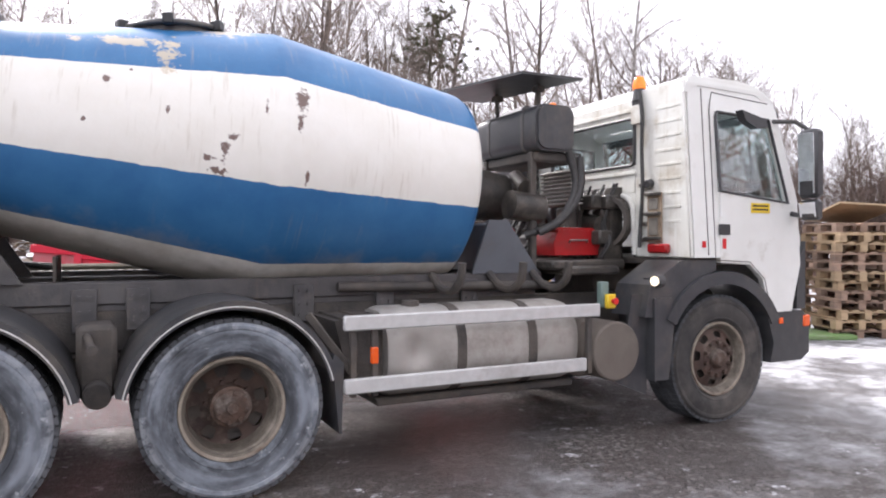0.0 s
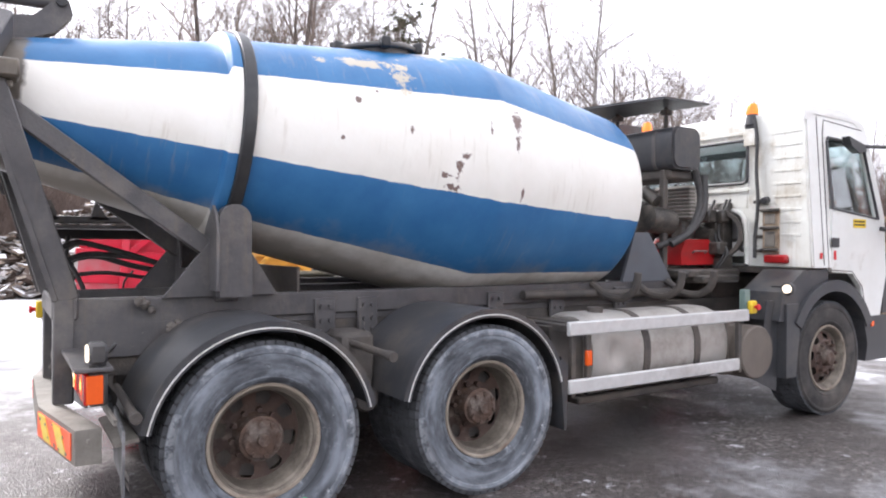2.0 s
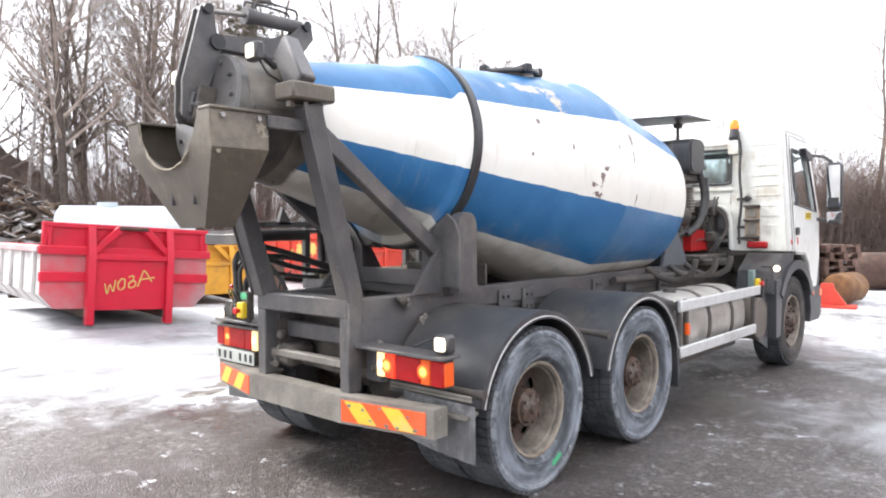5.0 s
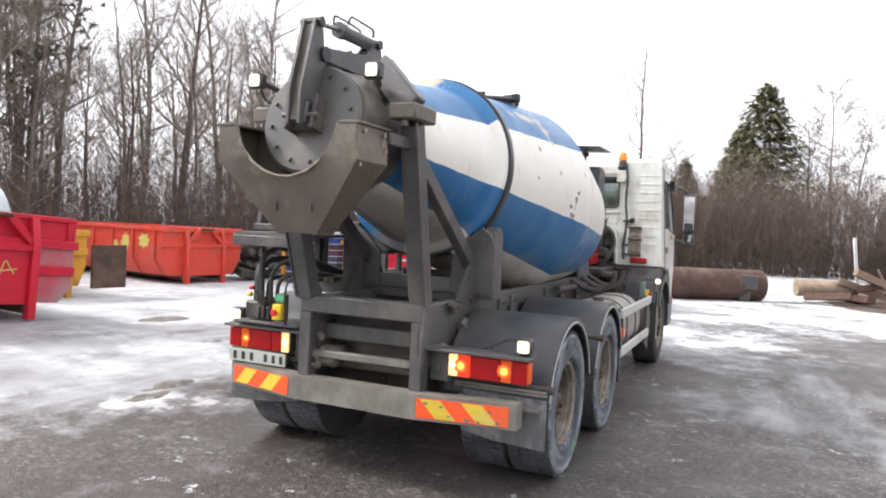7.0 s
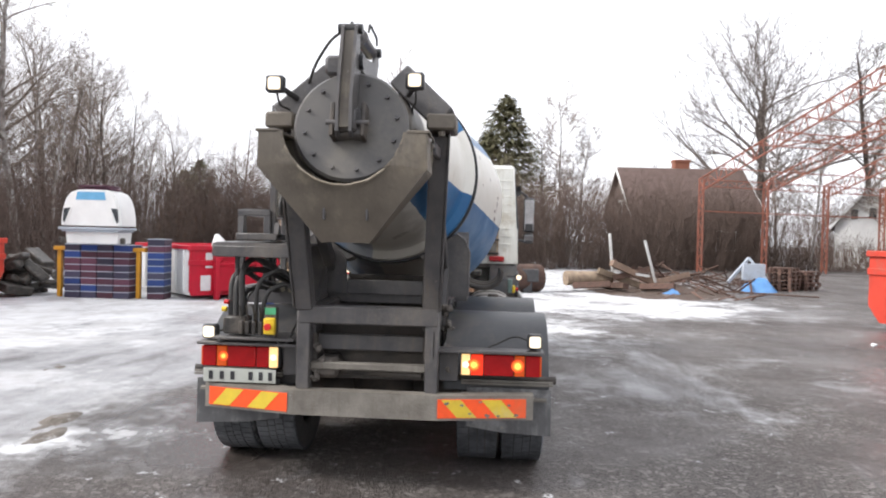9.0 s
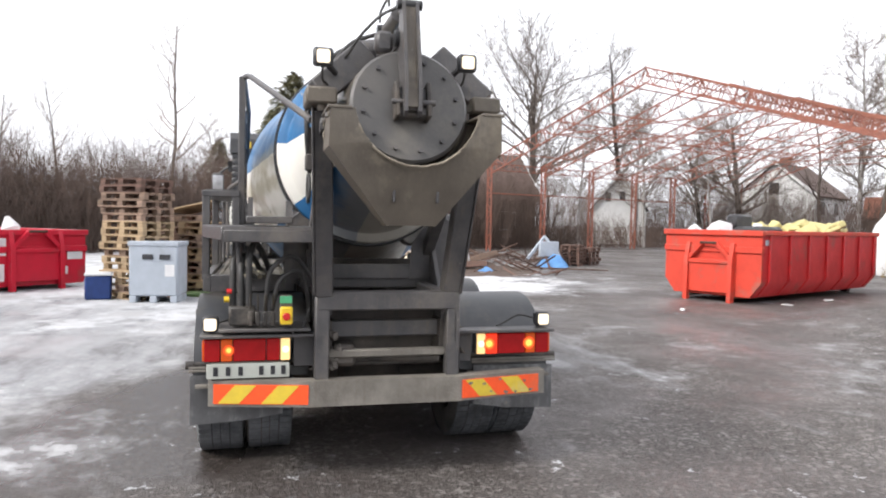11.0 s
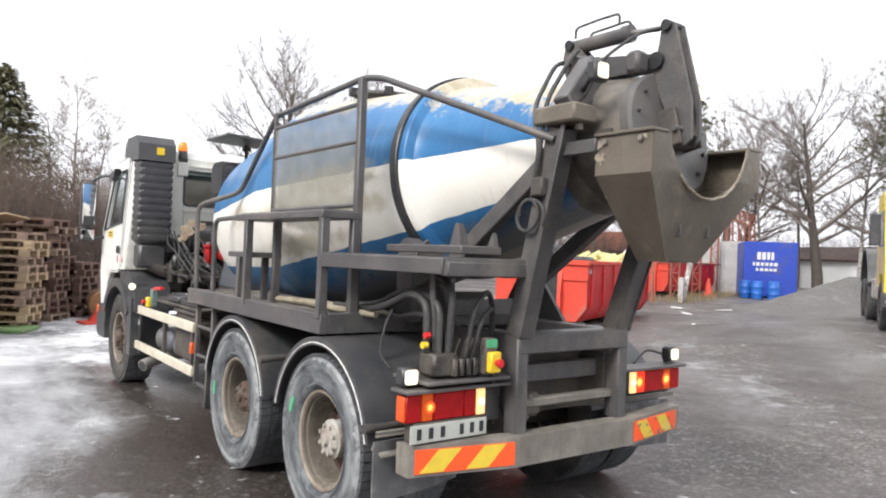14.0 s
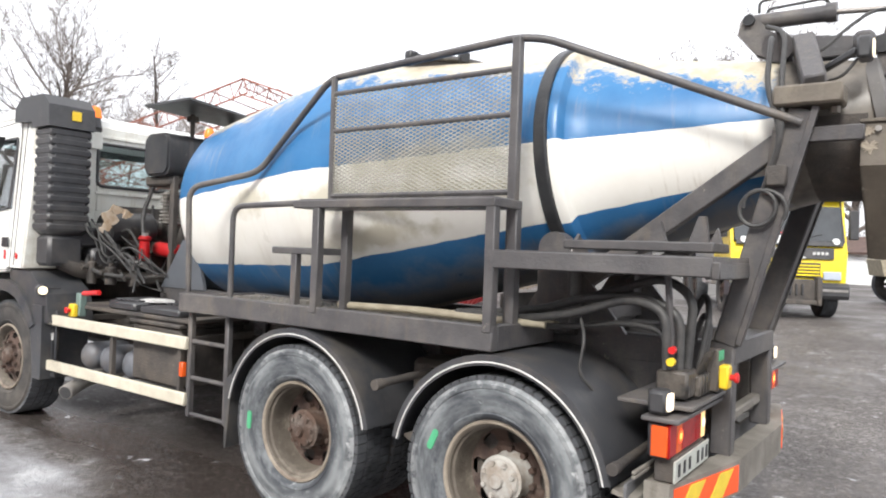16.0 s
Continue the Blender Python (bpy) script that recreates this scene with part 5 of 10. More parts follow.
ft = tp("fuel_tank", g, "tank", "dented dusty aluminium fuel tank", angle=40)
for x in (2.86, 3.42):
    big = [(-0.81 + (y + 0.81) * 1.02, 0.72 + (z - 0.72) * 1.02) for y, z in poly]
    tp("strap", G().prism(big, "x", x - 0.033, x + 0.033), "chassis", "dark tank strap", ft)
tp("filler_cap", G().cyl((2.6, -0.85, 1.01), (2.6, -0.85, 1.05), 0.06, n=20), "chassis", "", ft)
tp("tank_cradle", G().box(2.3, 3.85, -1.0, -0.45, 0.385, 0.435, 0.01), "chassis")
tp("side_box", G().prism([(2.02, 0.95), (2.34, 0.97), (2.34, 0.55), (2.25, 0.46), (2.1, 0.62)], "y", -1.0, -0.5), "chassis")
for z in (0.91, 0.528):
    tp("side_guard", G().box(2.01, 3.93 if z > 0.8 else 3.81, -1.222, -1.185, z, z + 0.092, 0.008), "rail", "bare aluminium side guard rail")
for x in (2.08, 2.22, 3.86):
    tp("guard_bracket", G().box(x - 0.02, x + 0.02, -1.187, -1.15, 0.50, 1.0, 0.004).box(x - 0.02, x + 0.02, -1.17, -0.5, 0.92, 0.97, 0.004), "chassis")
tp("side_marker", G().box(2.19, 2.235, -1.205, -1.17, 0.70, 0.80, 0.006), "amber", "amber side marker lamp")
tp("guard_stay", G().beam((1.85, -1.0, 1.0), (2.1, -1.15, 0.62), 0.03, 0.05), "chassis")
# silencer drum and flap before the front wheel
tp("silencer", G().cyl((4.13, -1.16, 0.635), (4.13, -0.5, 0.635), 0.22, n=36, b=0.012).box(3.86, 4.0, -1.05, -0.5, 0.45, 0.88, 0.03), "brown", "round brown-grey silencer end")
tp("wheel_flap", G().prism([(4.02, 0.46), (4.14, 0.40), (4.44, 0.28), (4.47, 1.05), (4.30, 1.05), (4.22, 0.60)], "y", -1.13, -1.115), "fender", "dark mud flap below the silencer")
for s in (-1, 1):
    lm = tp("front_work_lamp", G().cyl((4.44, s * 1.22, 1.15), (4.52, s * 1.2, 1.15), 0.05, n=20, b=0.008).box(4.48, 4.53, s * 1.05, s * 1.2, 1.13, 1.17, 0.004), "black", "round work lamp behind the cab, lit")
    tp("lamp_glass", G().cyl((4.431, s * 1.222, 1.15), (4.442, s * 1.22, 1.15), 0.036, n=20), "lamp", "", lm)
    bx_ = tp("switch_box", G().box(4.02, 4.09, s * 1.06, s * 1.12, 0.96, 1.15, 0.008), "greenbox", "switch box with yellow emergency stop")
    tp("stop_housing", G().box(4.045, 4.125, s * 1.118, s * 1.16, 0.955, 1.06, 0.008), "yellow", "yellow stop housing", bx_)
    tp("stop_button", G().cyl((4.09, s * 1.158, 1.01), (4.09, s * 1.19, 1.01), 0.014, n=14).cyl((4.09, s * 1.18, 1.01), (4.09, s * 1.2, 1.01), 0.025, n=18, b=0.004), "redbtn", "red stop button", bx_)
# hook-shaped brackets over the tank
for x in (2.95, 3.45, 3.85):
    pts = [(x, -0.46, 1.20), (x, -0.62, 1.10), (x, -0.80, 1.09), (x, -0.93, 1.17), (x, -0.95, 1.30)]
    tp("hook_bracket", G().tube(smooth_path(pts, 0.1, 6), 0.03, 8), "chassis", "dark upturned hook bracket")
tp("top_pipe", G().tube([(2.2, -0.5, 1.13), (3.95, -0.52, 1.10)], 0.035, 10), "chassis")
# left side under the platform: rails, air tanks, batteries, exhaust
for z in (0.86, 0.475):
    tp("side_guard", G().box(2.50, 4.48, 1.135, 1.17, z, z + 0.088, 0.008), "rail_cream", "cream painted side guard rail")
for x in (2.62, 3.5, 4.4):
    tp("guard_bracket", G().box(x - 0.02, x + 0.02, 1.10, 1.137, 0.46, 0.95, 0.004).box(x - 0.02, x + 0.02, 0.5, 1.13, 0.88, 0.93, 0.004), "chassis")
M["airtank"] = surf("dusty_blue_grey_tank", (0.15, 0.16, 0.18), (0.11, 0.11, 0.12), 6, 0.5, grime=(0.2, 0.175, 0.15), grime_amount=0.35, bump=0.05)
for x in (3.45, 3.78, 4.08):
    tp("air_tank", G().lathe([(0, 0.05), (0.03, 0.10), (0.06, 0.115), (0.33, 0.115), (0.36, 0.105), (0.385, 0.075), (0.40, 0.03)], (x, 0.64, 0.62), (0, 1, 0), 24), "airtank", "dull blue-grey air tank with a domed end")
tp("battery_box", G().box(2.7, 3.3, 0.5, 1.08, 0.55, 0.98, 0.02).box(2.68, 3.32, 0.48, 1.10, 0.98, 1.01, 0.01), "chassis")
tp("tool_tray", G().box(2.6, 4.3, 0.48, 1.08, 1.02, 1.05, 0.006), "chassis")
tp("battery_lid", G().box(2.75, 3.25, 0.62, 1.06, 1.05, 1.105, 0.02).box(3.32, 3.70, 0.66, 1.06, 1.05, 1.12, 0.02), "black", "black battery lid with cells")
for i in range(6):
    tp("battery_cell", G().cyl((2.81 + i * 0.076, 0.84, 1.10), (2.81 + i * 0.076, 0.84, 1.125), 0.026, n=12, b=0.004), "black")
for i in range(5):
    tp("battery_cell", G().box(3.35 + i * 0.068, 3.40 + i * 0.068, 0.70, 1.02, 1.118, 0.0 + 1.135, 0.006), "black")
tp("white_rag", G().prism([(3.20, 0.80), (3.27, 0.93), (3.40, 0.97), (3.45, 0.86), (3.36, 0.77)], "z", 1.12, 1.14), "paper", "crumpled pale rag on the batteries")
tp("exhaust_pipe", G().tube(smooth_path([(4.3, 0.4, 0.45), (4.25, 0.9, 0.40), (4.12, 1.16, 0.33)], 0.2, 8), 0.06, 18), "tank", "pale exhaust pipe end")
# the pipe is solid: a black disc paints the shade of its bore
tp("exhaust_bore", G().cyl((4.15, 1.10, 0.345), (4.1182, 1.1636, 0.3287), 0.051, n=18), "black", "black disc for the shaded bore of the exhaust pipe")
for i, (x, w) in enumerate(((4.555, 0.035), (4.50, 0.02), (4.465, 0.03), (4.42, 0.022))):
    tp("flap_lettering", G().box(x - w, x, 1.1375, 1.1395, 0.73, 0.79, 0.0003), "paper", "worn pale lettering")
tp("flap_sheet", G().box(4.36, 4.60, 1.125, 1.137, 0.42, 0.98, 0.004), "fender", "dark mud flap behind the front wheel")
tp("side_marker", G().box(2.53, 2.575, 1.13, 1.165, 0.67, 0.77, 0.006), "amber", "amber side marker lamp")
tp("red_handle", G().tube([(4.0, 1.1, 1.15), (3.8, 1.08, 1.17)], 0.02, 8), "redbtn")

# drum gearbox pedestal, oil tank, canopy plate and clutter between cab and drum
g = G().prism([(3.30, 1.20), (3.92, 1.20), (3.62, 1.62), (3.45, 1.62)], "y", -0.46, -0.43)
g.prism([(3.30, 1.20), (3.92, 1.20), (3.62, 1.62), (3.45, 1.62)], "y", 0.43, 0.46)
M["pedestal"] = surf("blue_grey_pedestal_paint", (0.105, 0.115, 0.130), (0.085, 0.092, 0.104), 3, 0.5, grime=(0.12, 0.105, 0.09), grime_amount=0.25, bump=0.05)
tp("pedestal", g.box(3.44, 3.62, -0.44, 0.44, 1.2, 1.6, 0.02), "pedestal", "grey triangular pedestal for the drum drive")
tp("drum_drive", G().cyl((3.42, 0.017, 1.86), (3.86, 0.017, 1.83), 0.24, 0.2, 28, 0.02).cyl((3.86, 0.017, 1.83), (4.1, 0.017, 1.82), 0.11, n=20), "oily", "black drum drive gearbox")
tk = G()
poly = []
for cx, cz, a0 in ((4.15, 2.48, 0), (3.94, 2.48, 90), (3.94, 2.27, 180), (4.15, 2.27, 270)):
    poly += arc_pts((cx, cz), 0.085, a0, a0 + 90, 5)
tk.prism(poly, "y", -0.50, 0.46)
tk.prism([(4.045 + (x - 4.045) * 0.9, 2.375 + (z - 2.375) * 0.9) for x, z in poly], "y", -0.52, 0.48)
tank = tp("oil_tank", tk, "fender", "black rounded oil tank lying across behind the cab", angle=40)
for y in (-0.3, 0.25):
    tp("strap", G().prism([(4.045 + (x - 4.045) * 1.025, 2.375 + (z - 2.375) * 1.025) for x, z in poly], "y", y - 0.02, y + 0.02), "charcoal", "", tank)
tp("tank_stand", G().box(3.88, 3.94, -0.4, -0.34, 1.2, 2.19, 0.01).box(3.88, 3.94, 0.34, 0.4, 1.2, 2.19, 0.01).box(3.9, 4.3, -0.45, 0.42, 2.1, 2.19, 0.02), "chassis")
cp = tp("canopy_plate", G().prism([(3.36, 0.62), (3.70, -0.55), (4.27, -0.57), (4.02, 0.62)], "z", 2.772, 2.792), "black", "dark flat plate on posts above the oil tank")
for x, y in ((3.92, 0.20), (4.02, -0.30)):
    tp("post", G().cyl((x, y, 2.55), (x, y, 2.77), 0.02, n=10).box(x - 0.04, x + 0.04, y - 0.04, y + 0.04, 2.70, 2.75, 0.006), "chassis", "", cp)
cooler = tp("cooler", G().box(4.36, 4.46, -0.30, 0.14, 1.76, 2.08, 0.02), "bumper", "grey ribbed cooler behind the oil tank")
for i in range(9):
    tp("cooler_rib", G().box(4.345, 4.475, -0.31, 0.15, 1.775 + i * 0.034, 1.790 + i * 0.034, 0.004), "tank", "", cooler)
tp("cooler_foot", G().box(4.33, 4.47, -0.25, -0.1, 1.5, 1.75, 0.02), "oily")
tp("water_pump", G().cyl((3.7, -0.35, 1.75), (4.0, -0.35, 1.72), 0.12, n=20).cyl((3.85, -0.35, 1.9), (3.85, -0.2, 2.0), 0.06, n=14), "oily")
for i, pts in enumerate(([(4.20, -0.48, 2.2), (4.28, -0.5, 1.9), (4.1, -0.5, 1.6), (3.85, -0.35, 1.5)], [(4.3, -0.5, 2.15), (4.30, -0.52, 1.85), (4.12, -0.5, 1.62), (3.92, -0.45, 1.52)],
                         [(4.32, 0.3, 2.15), (4.38, 0.4, 1.8), (4.2, 0.4, 1.4)], [(4.4, -0.1, 2.1), (4.48, -0.2, 1.8), (4.5, -0.1, 1.4)])):
    tp("hose", G().tube(smooth_path(pts, 0.2, 8), 0.032 if i < 2 else 0.02, 10), "hose", "sagging black hose")
rt = tp("red_toolbox", G().prism([(4.10, 1.335), (4.56, 1.335), (4.57, 1.45), (4.52, 1.545), (4.14, 1.545), (4.09, 1.44)], "y", -0.42, -0.06), "redtool", "red enamelled box behind the cab")
tp("box_lid", G().prism([(4.12, 1.546), (4.54, 1.546), (4.50, 1.568), (4.16, 1.568)], "y", -0.40, -0.08), "redtool", "", rt)
tp("box_label", G().box(4.24, 4.42, -0.36, -0.12, 1.568, 1.571, 0.0005), "paper", "pale label", rt)
tp("box_handle", G().tube(smooth_path([(4.24, -0.425, 1.44), (4.24, -0.45, 1.46), (4.42, -0.45, 1.46), (4.42, -0.425, 1.44)], 0.01), 0.008, 6), "bare", "", rt)
tp("pump_shelf", G().box(3.95, 4.7, -0.6, 0.6, 1.22, 1.30, 0.02).box(4.05, 4.55, -0.7, -0.3, 1.18, 1.25, 0.02), "oily")
random.seed(5)
for i in range(16):
    g = G()
    x, y, z = random.uniform(4.52, 4.72), random.uniform(-0.5, 0.40), random.uniform(1.35, 1.80)
    if i % 3:
        g.box(x - 0.07, x + 0.07, y - random.uniform(0.04, 0.12), y + 0.08, z - 0.06, z + 0.06, 0.015)
    else:
        g.cyl((x, y - 0.1, z), (x, y + 0.1, z + 0.03), random.uniform(0.05, 0.1), n=14)
    tp("engine_part", g, "oily", "oily engine part behind the cab")
for i in range(5):
    a = random.uniform(-0.5, 0.5)
    tp("cable", G().tube(smooth_path([(4.7, a, 1.95), (4.62, a + 0.1, 1.6), (4.56, a - 0.1, 1.45), (4.52, a, 1.3)], 0.2, 6), 0.012, 6), "hose")
tp("rear_engine_cover", G().prism([(4.66, 1.25), (4.79, 1.25), (4.79, 1.92), (4.72, 1.92), (4.66, 1.75)], "y", -0.45, 0.45), "oily")
tp("fan_ring", G().lathe([(0, 0.20), (0.0, 0.235), (0.1, 0.235), (0.1, 0.20)], (4.70, -0.36, 1.62), (-0.9, -0.4, 0), 28, close=False), "chassis")
g = G()
random.seed(8)
for i in range(9):
    c = Vector((4.64 + random.uniform(-0.05, 0.05), 0.42 + random.uniform(-0.12, 0.12), 1.76 + random.uniform(-0.10, 0.10)))
    g.box(-0.07, 0.07, -0.05, 0.05, -0.006, 0.006, 0.003, Matrix.Translation(c) @ Euler([random.uniform(-1.2, 1.2) for _ in range(3)]).to_matrix().to_4x4())
tp("heat_shield", g, "shield", "torn brown heat shield behind the cab")
for i in range(8):
    y, z = random.uniform(0.15, 0.75), random.uniform(1.3, 1.6)
    pts = [(4.62, y, z + 0.15), (4.5, y + 0.1, z + random.uniform(0, 0.2)), (4.3, y + random.uniform(-0.15, 0.15), z - 0.05), (4.05, y, 1.28)]
    tp("hose", G().tube(smooth_path(pts, 0.15, 6), random.choice((0.012, 0.018, 0.025)), 8), "hose", "sagging black hose")
tp("engine_block", G().cyl((4.62, 0.15, 1.72), (4.62, 0.62, 1.70), 0.15, n=22, b=0.02).box(4.5, 4.74, 0.5, 0.78, 1.32, 1.52, 0.03), "black", "black engine part under the cab")
M["torn"] = surf("torn_pale_insulation", (0.58, 0.50, 0.40), (0.38, 0.27, 0.17), 11, 0.8, bump=0.5)
for i, (y, z, w) in enumerate(((0.66, 1.80, 0.10), (0.60, 1.87, 0.07), (0.70, 1.70, 0.06), (0.50, 1.83, 0.06))):
    rng = random.Random(60 + i)
    g = G().prism([(y + w * k * math.cos(a), z + w * 0.8 * k * math.sin(a)) for a, k in ((2 * math.pi * j / 11, rng.uniform(0.5, 1.1)) for j in range(11))], "x", 4.452 - 0.012 * i, 4.462 - 0.012 * i)
    tp("torn_insulation", g, "torn", "torn pale insulation hanging in the engine bay")
flt = tp("filter_bowl", G().cyl((4.10, 0.52, 1.42), (4.10, 0.52, 1.60), 0.045, n=20, b=0.012).cyl((4.10, 0.52, 1.60), (4.10, 0.52, 1.64), 0.055, n=20, b=0.01), "redtool", "red oil filter between cab and drum")
tp("filter_cap", G().cyl((4.10, 0.52, 1.64), (4.10, 0.52, 1.67), 0.03, n=8), "bare", "", flt)
tp("red_tank", G().lathe([(0, 0.03), (0.02, 0.055), (0.05, 0.065), (0.26, 0.065), (0.29, 0.055), (0.31, 0.03)], (3.88, 0.34, 1.50), (0.95, 0.05, 0.12), 22), "redtool", "small red tank behind the drum drive")
tp("air_filter_box", G().box(4.55, 4.78, 0.62, 0.90, 1.52, 1.70, 0.03), "black", "black ribbed air box")
for i in range(5):
    tp("box_rib", G().box(4.535, 4.551, 0.63, 0.89, 1.54 + i * 0.03, 1.552 + i * 0.03, 0.003), "black")
random.seed(44)
for i in range(10):
    y0 = random.uniform(0.5, 0.85)
    pts = [(4.55, y0, random.uniform(1.5, 1.9)), (4.35, y0 + random.uniform(-0.08, 0.12), random.uniform(1.3, 1.75)), (4.05, y0 + random.uniform(-0.1, 0.1), random.uniform(1.2, 1.6)), (3.8, random.uniform(0.45, 0.8), random.uniform(1.15, 1.4))]
    tp("cable", G().tube(smooth_path(pts, 0.15, 6), random.choice((0.006, 0.008, 0.011)), 7), "hose")
for x, y, z, r in ((4.25, 0.74, 1.36, 0.05), (3.95, 0.70, 1.32, 0.045), (4.42, 0.82, 1.40, 0.04)):
    tp("valve", G().cyl((x, y, 1.20), (x, y, z), r, n=16, b=0.01).cyl((x, y - 0.09, z - 0.05), (x, y + 0.09, z - 0.05), r * 0.5, n=10).cyl((x, y, z), (x, y, z + 0.03), r * 0.4, n=8), "oily", "oily valve on the frame")
tp("tool_clip", G().box(4.74, 4.80, -1.02, -0.80, 1.355, 1.43, 0.02), "redtool", "red lamp on the cab's rear foot")
rack = tp("cab_box", G().box(4.775, 4.797, -0.93, -0.77, 1.44, 1.85, 0.008), "shield", "rust-stained grimy holder on the cab's back")
for z in (1.46, 1.66, 1.82):
    tp("holder_plate", G().box(4.74, 4.775, -0.94, -0.76, z, z + 0.028, 0.006), "oily", "", rack)
for z0, z1 in ((1.50, 1.64), (1.71, 1.80)):
    tp("holder_grid", G().box(4.762, 4.776, -0.90, -0.80, z0, z1, 0.004), "bumper", "", rack)
tp("plug_socket", G().cyl((4.80, -0.80, 1.93), (4.74, -0.80, 1.92), 0.035, n=16, b=0.006), "black", "", rack)
tp("cab_cable", G().tube(smooth_path([(4.775, -0.68, 2.7), (4.77, -0.72, 2.5), (4.78, -0.70, 2.2), (4.76, -0.74, 1.9), (4.77, -0.70, 1.6), (4.74, -0.72, 1.4)], 0.15, 6), 0.016, 8), "hose", "dark cable down the cab's back")
for i, z in enumerate((1.45, 1.58, 1.9)):
    tp("cable_clip", G().box(4.765, 4.80, -0.76, -0.68, z, z + 0.03, 0.004), "chassis")

# cab
cab = new("cab")
cab.parent = truck
tagged(cab, "white short cab with grime streaks on its back")


def cp_(name, g, mat="white", label="", angle=38):
    return tp(name, g, mat, label, cab, angle=angle)


def lean(v):
    """The side walls lean inwards above the waist."""
    x, y, z = v
    return (x, y - math.copysign(max(0.0, z - 1.8) * 0.10, y), z)


for s in (-1, 1):
    y0, y1 = s * 1.18, s * 1.225
    g = G()
    g.prism([(4.842, 1.32), (5.12, 1.32), (5.12, 2.49), (5.06, 2.74), (4.86, 2.74), (4.842, 2.66)], "y", y0, y1)
    g.prism([(5.12, 1.28), (5.45, 1.26), (5.60, 1.14), (5.68, 0.86), (5.95, 0.86), (6.06, 1.25), (6.02, 1.76), (5.93, 1.77), (5.90, 1.76), (5.12, 1.84)], "y", y0, y1)
    g.prism([(5.90, 1.76), (6.03, 1.76), (5.84, 2.56), (5.74, 2.47)], "y", y0, y1)
    g.prism([(5.12, 2.49), (5.74, 2.47), (5.84, 2.56), (5.72, 2.70), (5.06, 2.74)], "y", y0, y1)
    g.v = [lean(p) for p in g.v]
    cp_("side_wall", g, "white", "white cab side with door")
    w = G().prism([(5.125, 1.845), (5.90, 1.765), (5.74, 2.465), (5.16, 2.485), (5.125, 2.45)], "y", s * 1.19, s * 1.197)
    w.v = [lean(p) for p in w.v]
    cp_("side_window", w, "glass", "dark side window").visible_shadow = False
    fr = G().tube([lean((x, s * 1.226, z)) for x, z in [(5.125, 1.85), (5.90, 1.77), (5.74, 2.465), (5.15, 2.485), (5.125, 2.45), (5.125, 1.85)]], 0.014, 8)
    cp_("window_seal", fr, "black")
    seam = G()
    for pts in ([(5.065, 1.30), (5.065, 2.50), (5.10, 2.64), (5.74, 2.60)], [(5.065, 1.30), (5.45, 1.28), (5.62, 1.14), (5.70, 0.87)], [(4.99, 1.34), (4.99, 2.66)]):
        seam.tube([lean((x, s * 1.2255, z)) for x, z in pts], 0.004, 5)
    cp_("door_seam", seam, "chassis")
    cp_("door_handle", G().box(5.10, 5.22, s * 1.222, s * 1.234, 1.50, 1.585, 0.01), "black", "black recessed door handle")
    st = cp_("sticker", G().box(5.46, 5.68, s * 1.226, s * 1.2285, 1.68, 1.76, 0.0008), "yellow", "yellow warning sticker")
    for z in (1.70, 1.73):
        tp("lettering", G().box(5.475, 5.66, s * 1.2285, s * 1.2295, z, z + 0.015, 0.0004), "ink", "", cab)
    for x, z0, z1 in ((5.14, 1.39, 1.47), (4.92, 1.40, 1.45)):
        cp_("small_sticker", G().box(x, x + 0.04, s * 1.226, s * 1.228, z0, z1, 0.0005), "redbtn", "small red sticker")
    cp_("rain_visor", G().prism([(5.32, 2.50), (5.60, 2.44), (5.62, 2.38), (5.50, 2.36), (5.36, 2.42)], "y", s * 1.19, s * 1.26), "black")
    mr = cp_("mirror", G().box(5.86, 5.98, s * 1.34, s * 1.51, 1.80, 2.36, 0.04).box(5.88, 5.98, s * 1.35, s * 1.50, 1.62, 1.79, 0.03), "black", "tall black wing mirror on arms")
    for x, z, hz in ((5.858, 2.08, 0.245), (5.876, 1.705, 0.06)):
        tp("mirror_glass", G().box(-0.003, 0.003, -0.072, 0.072, -hz, hz, 0.002, pose(x, s * 1.425, z, 0, -2.0 if hz > 0.1 else -12, 0)), "mirror", "", cab)
    tp("mirror_arm", G().tube([(5.92, s * 1.4, 2.36), (5.9, s * 1.3, 2.44), (5.78, s * 1.12, 2.46)], 0.018, 8), "black", "", cab)
    tp("mirror_arm", G().tube([(5.92, s * 1.4, 1.65), (5.95, s * 1.22, 1.68)], 0.022, 8), "black", "", cab)
    # wheel arch and step
    c = (5.16, 0.51)
    arch = G().prism(arc_pts(c, 0.70, 25, 150, 20) + arc_pts(c, 0.60, 150, 25, 20), "y", s * 0.80, s * 1.235)
    arch.prism([(4.44, 0.40), (4.58, 0.40), (4.64, 0.85), (4.62, 1.02), (4.44, 1.02)], "y", s * 0.82, s * 1.22)
    cp_("wheel_arch", arch, "fender", "black plastic front wheel arch")
    cp_("rear_arch_panel", G().prism([(4.36, 0.88), (4.62, 0.86), (4.84, 1.14), (5.1, 1.22), (5.1, 1.30), (4.72, 1.30), (4.42, 1.12)], "y", s * 0.82, s * 1.20), "fender")
    cp_("corner_bumper", G().prism([(5.66, 0.86), (6.10, 0.86), (6.18, 0.78), (6.18, 0.50), (6.08, 0.44), (5.70, 0.44), (5.74, 0.6)], "y", s * 0.7, s * 1.22), "black", "black corner bumper")
    cp_("corner_panel", G().prism([(6.05, 0.87), (6.16, 0.87), (6.16, 1.45), (6.06, 1.25)], "y", s * 1.02, s * 1.2), "black")
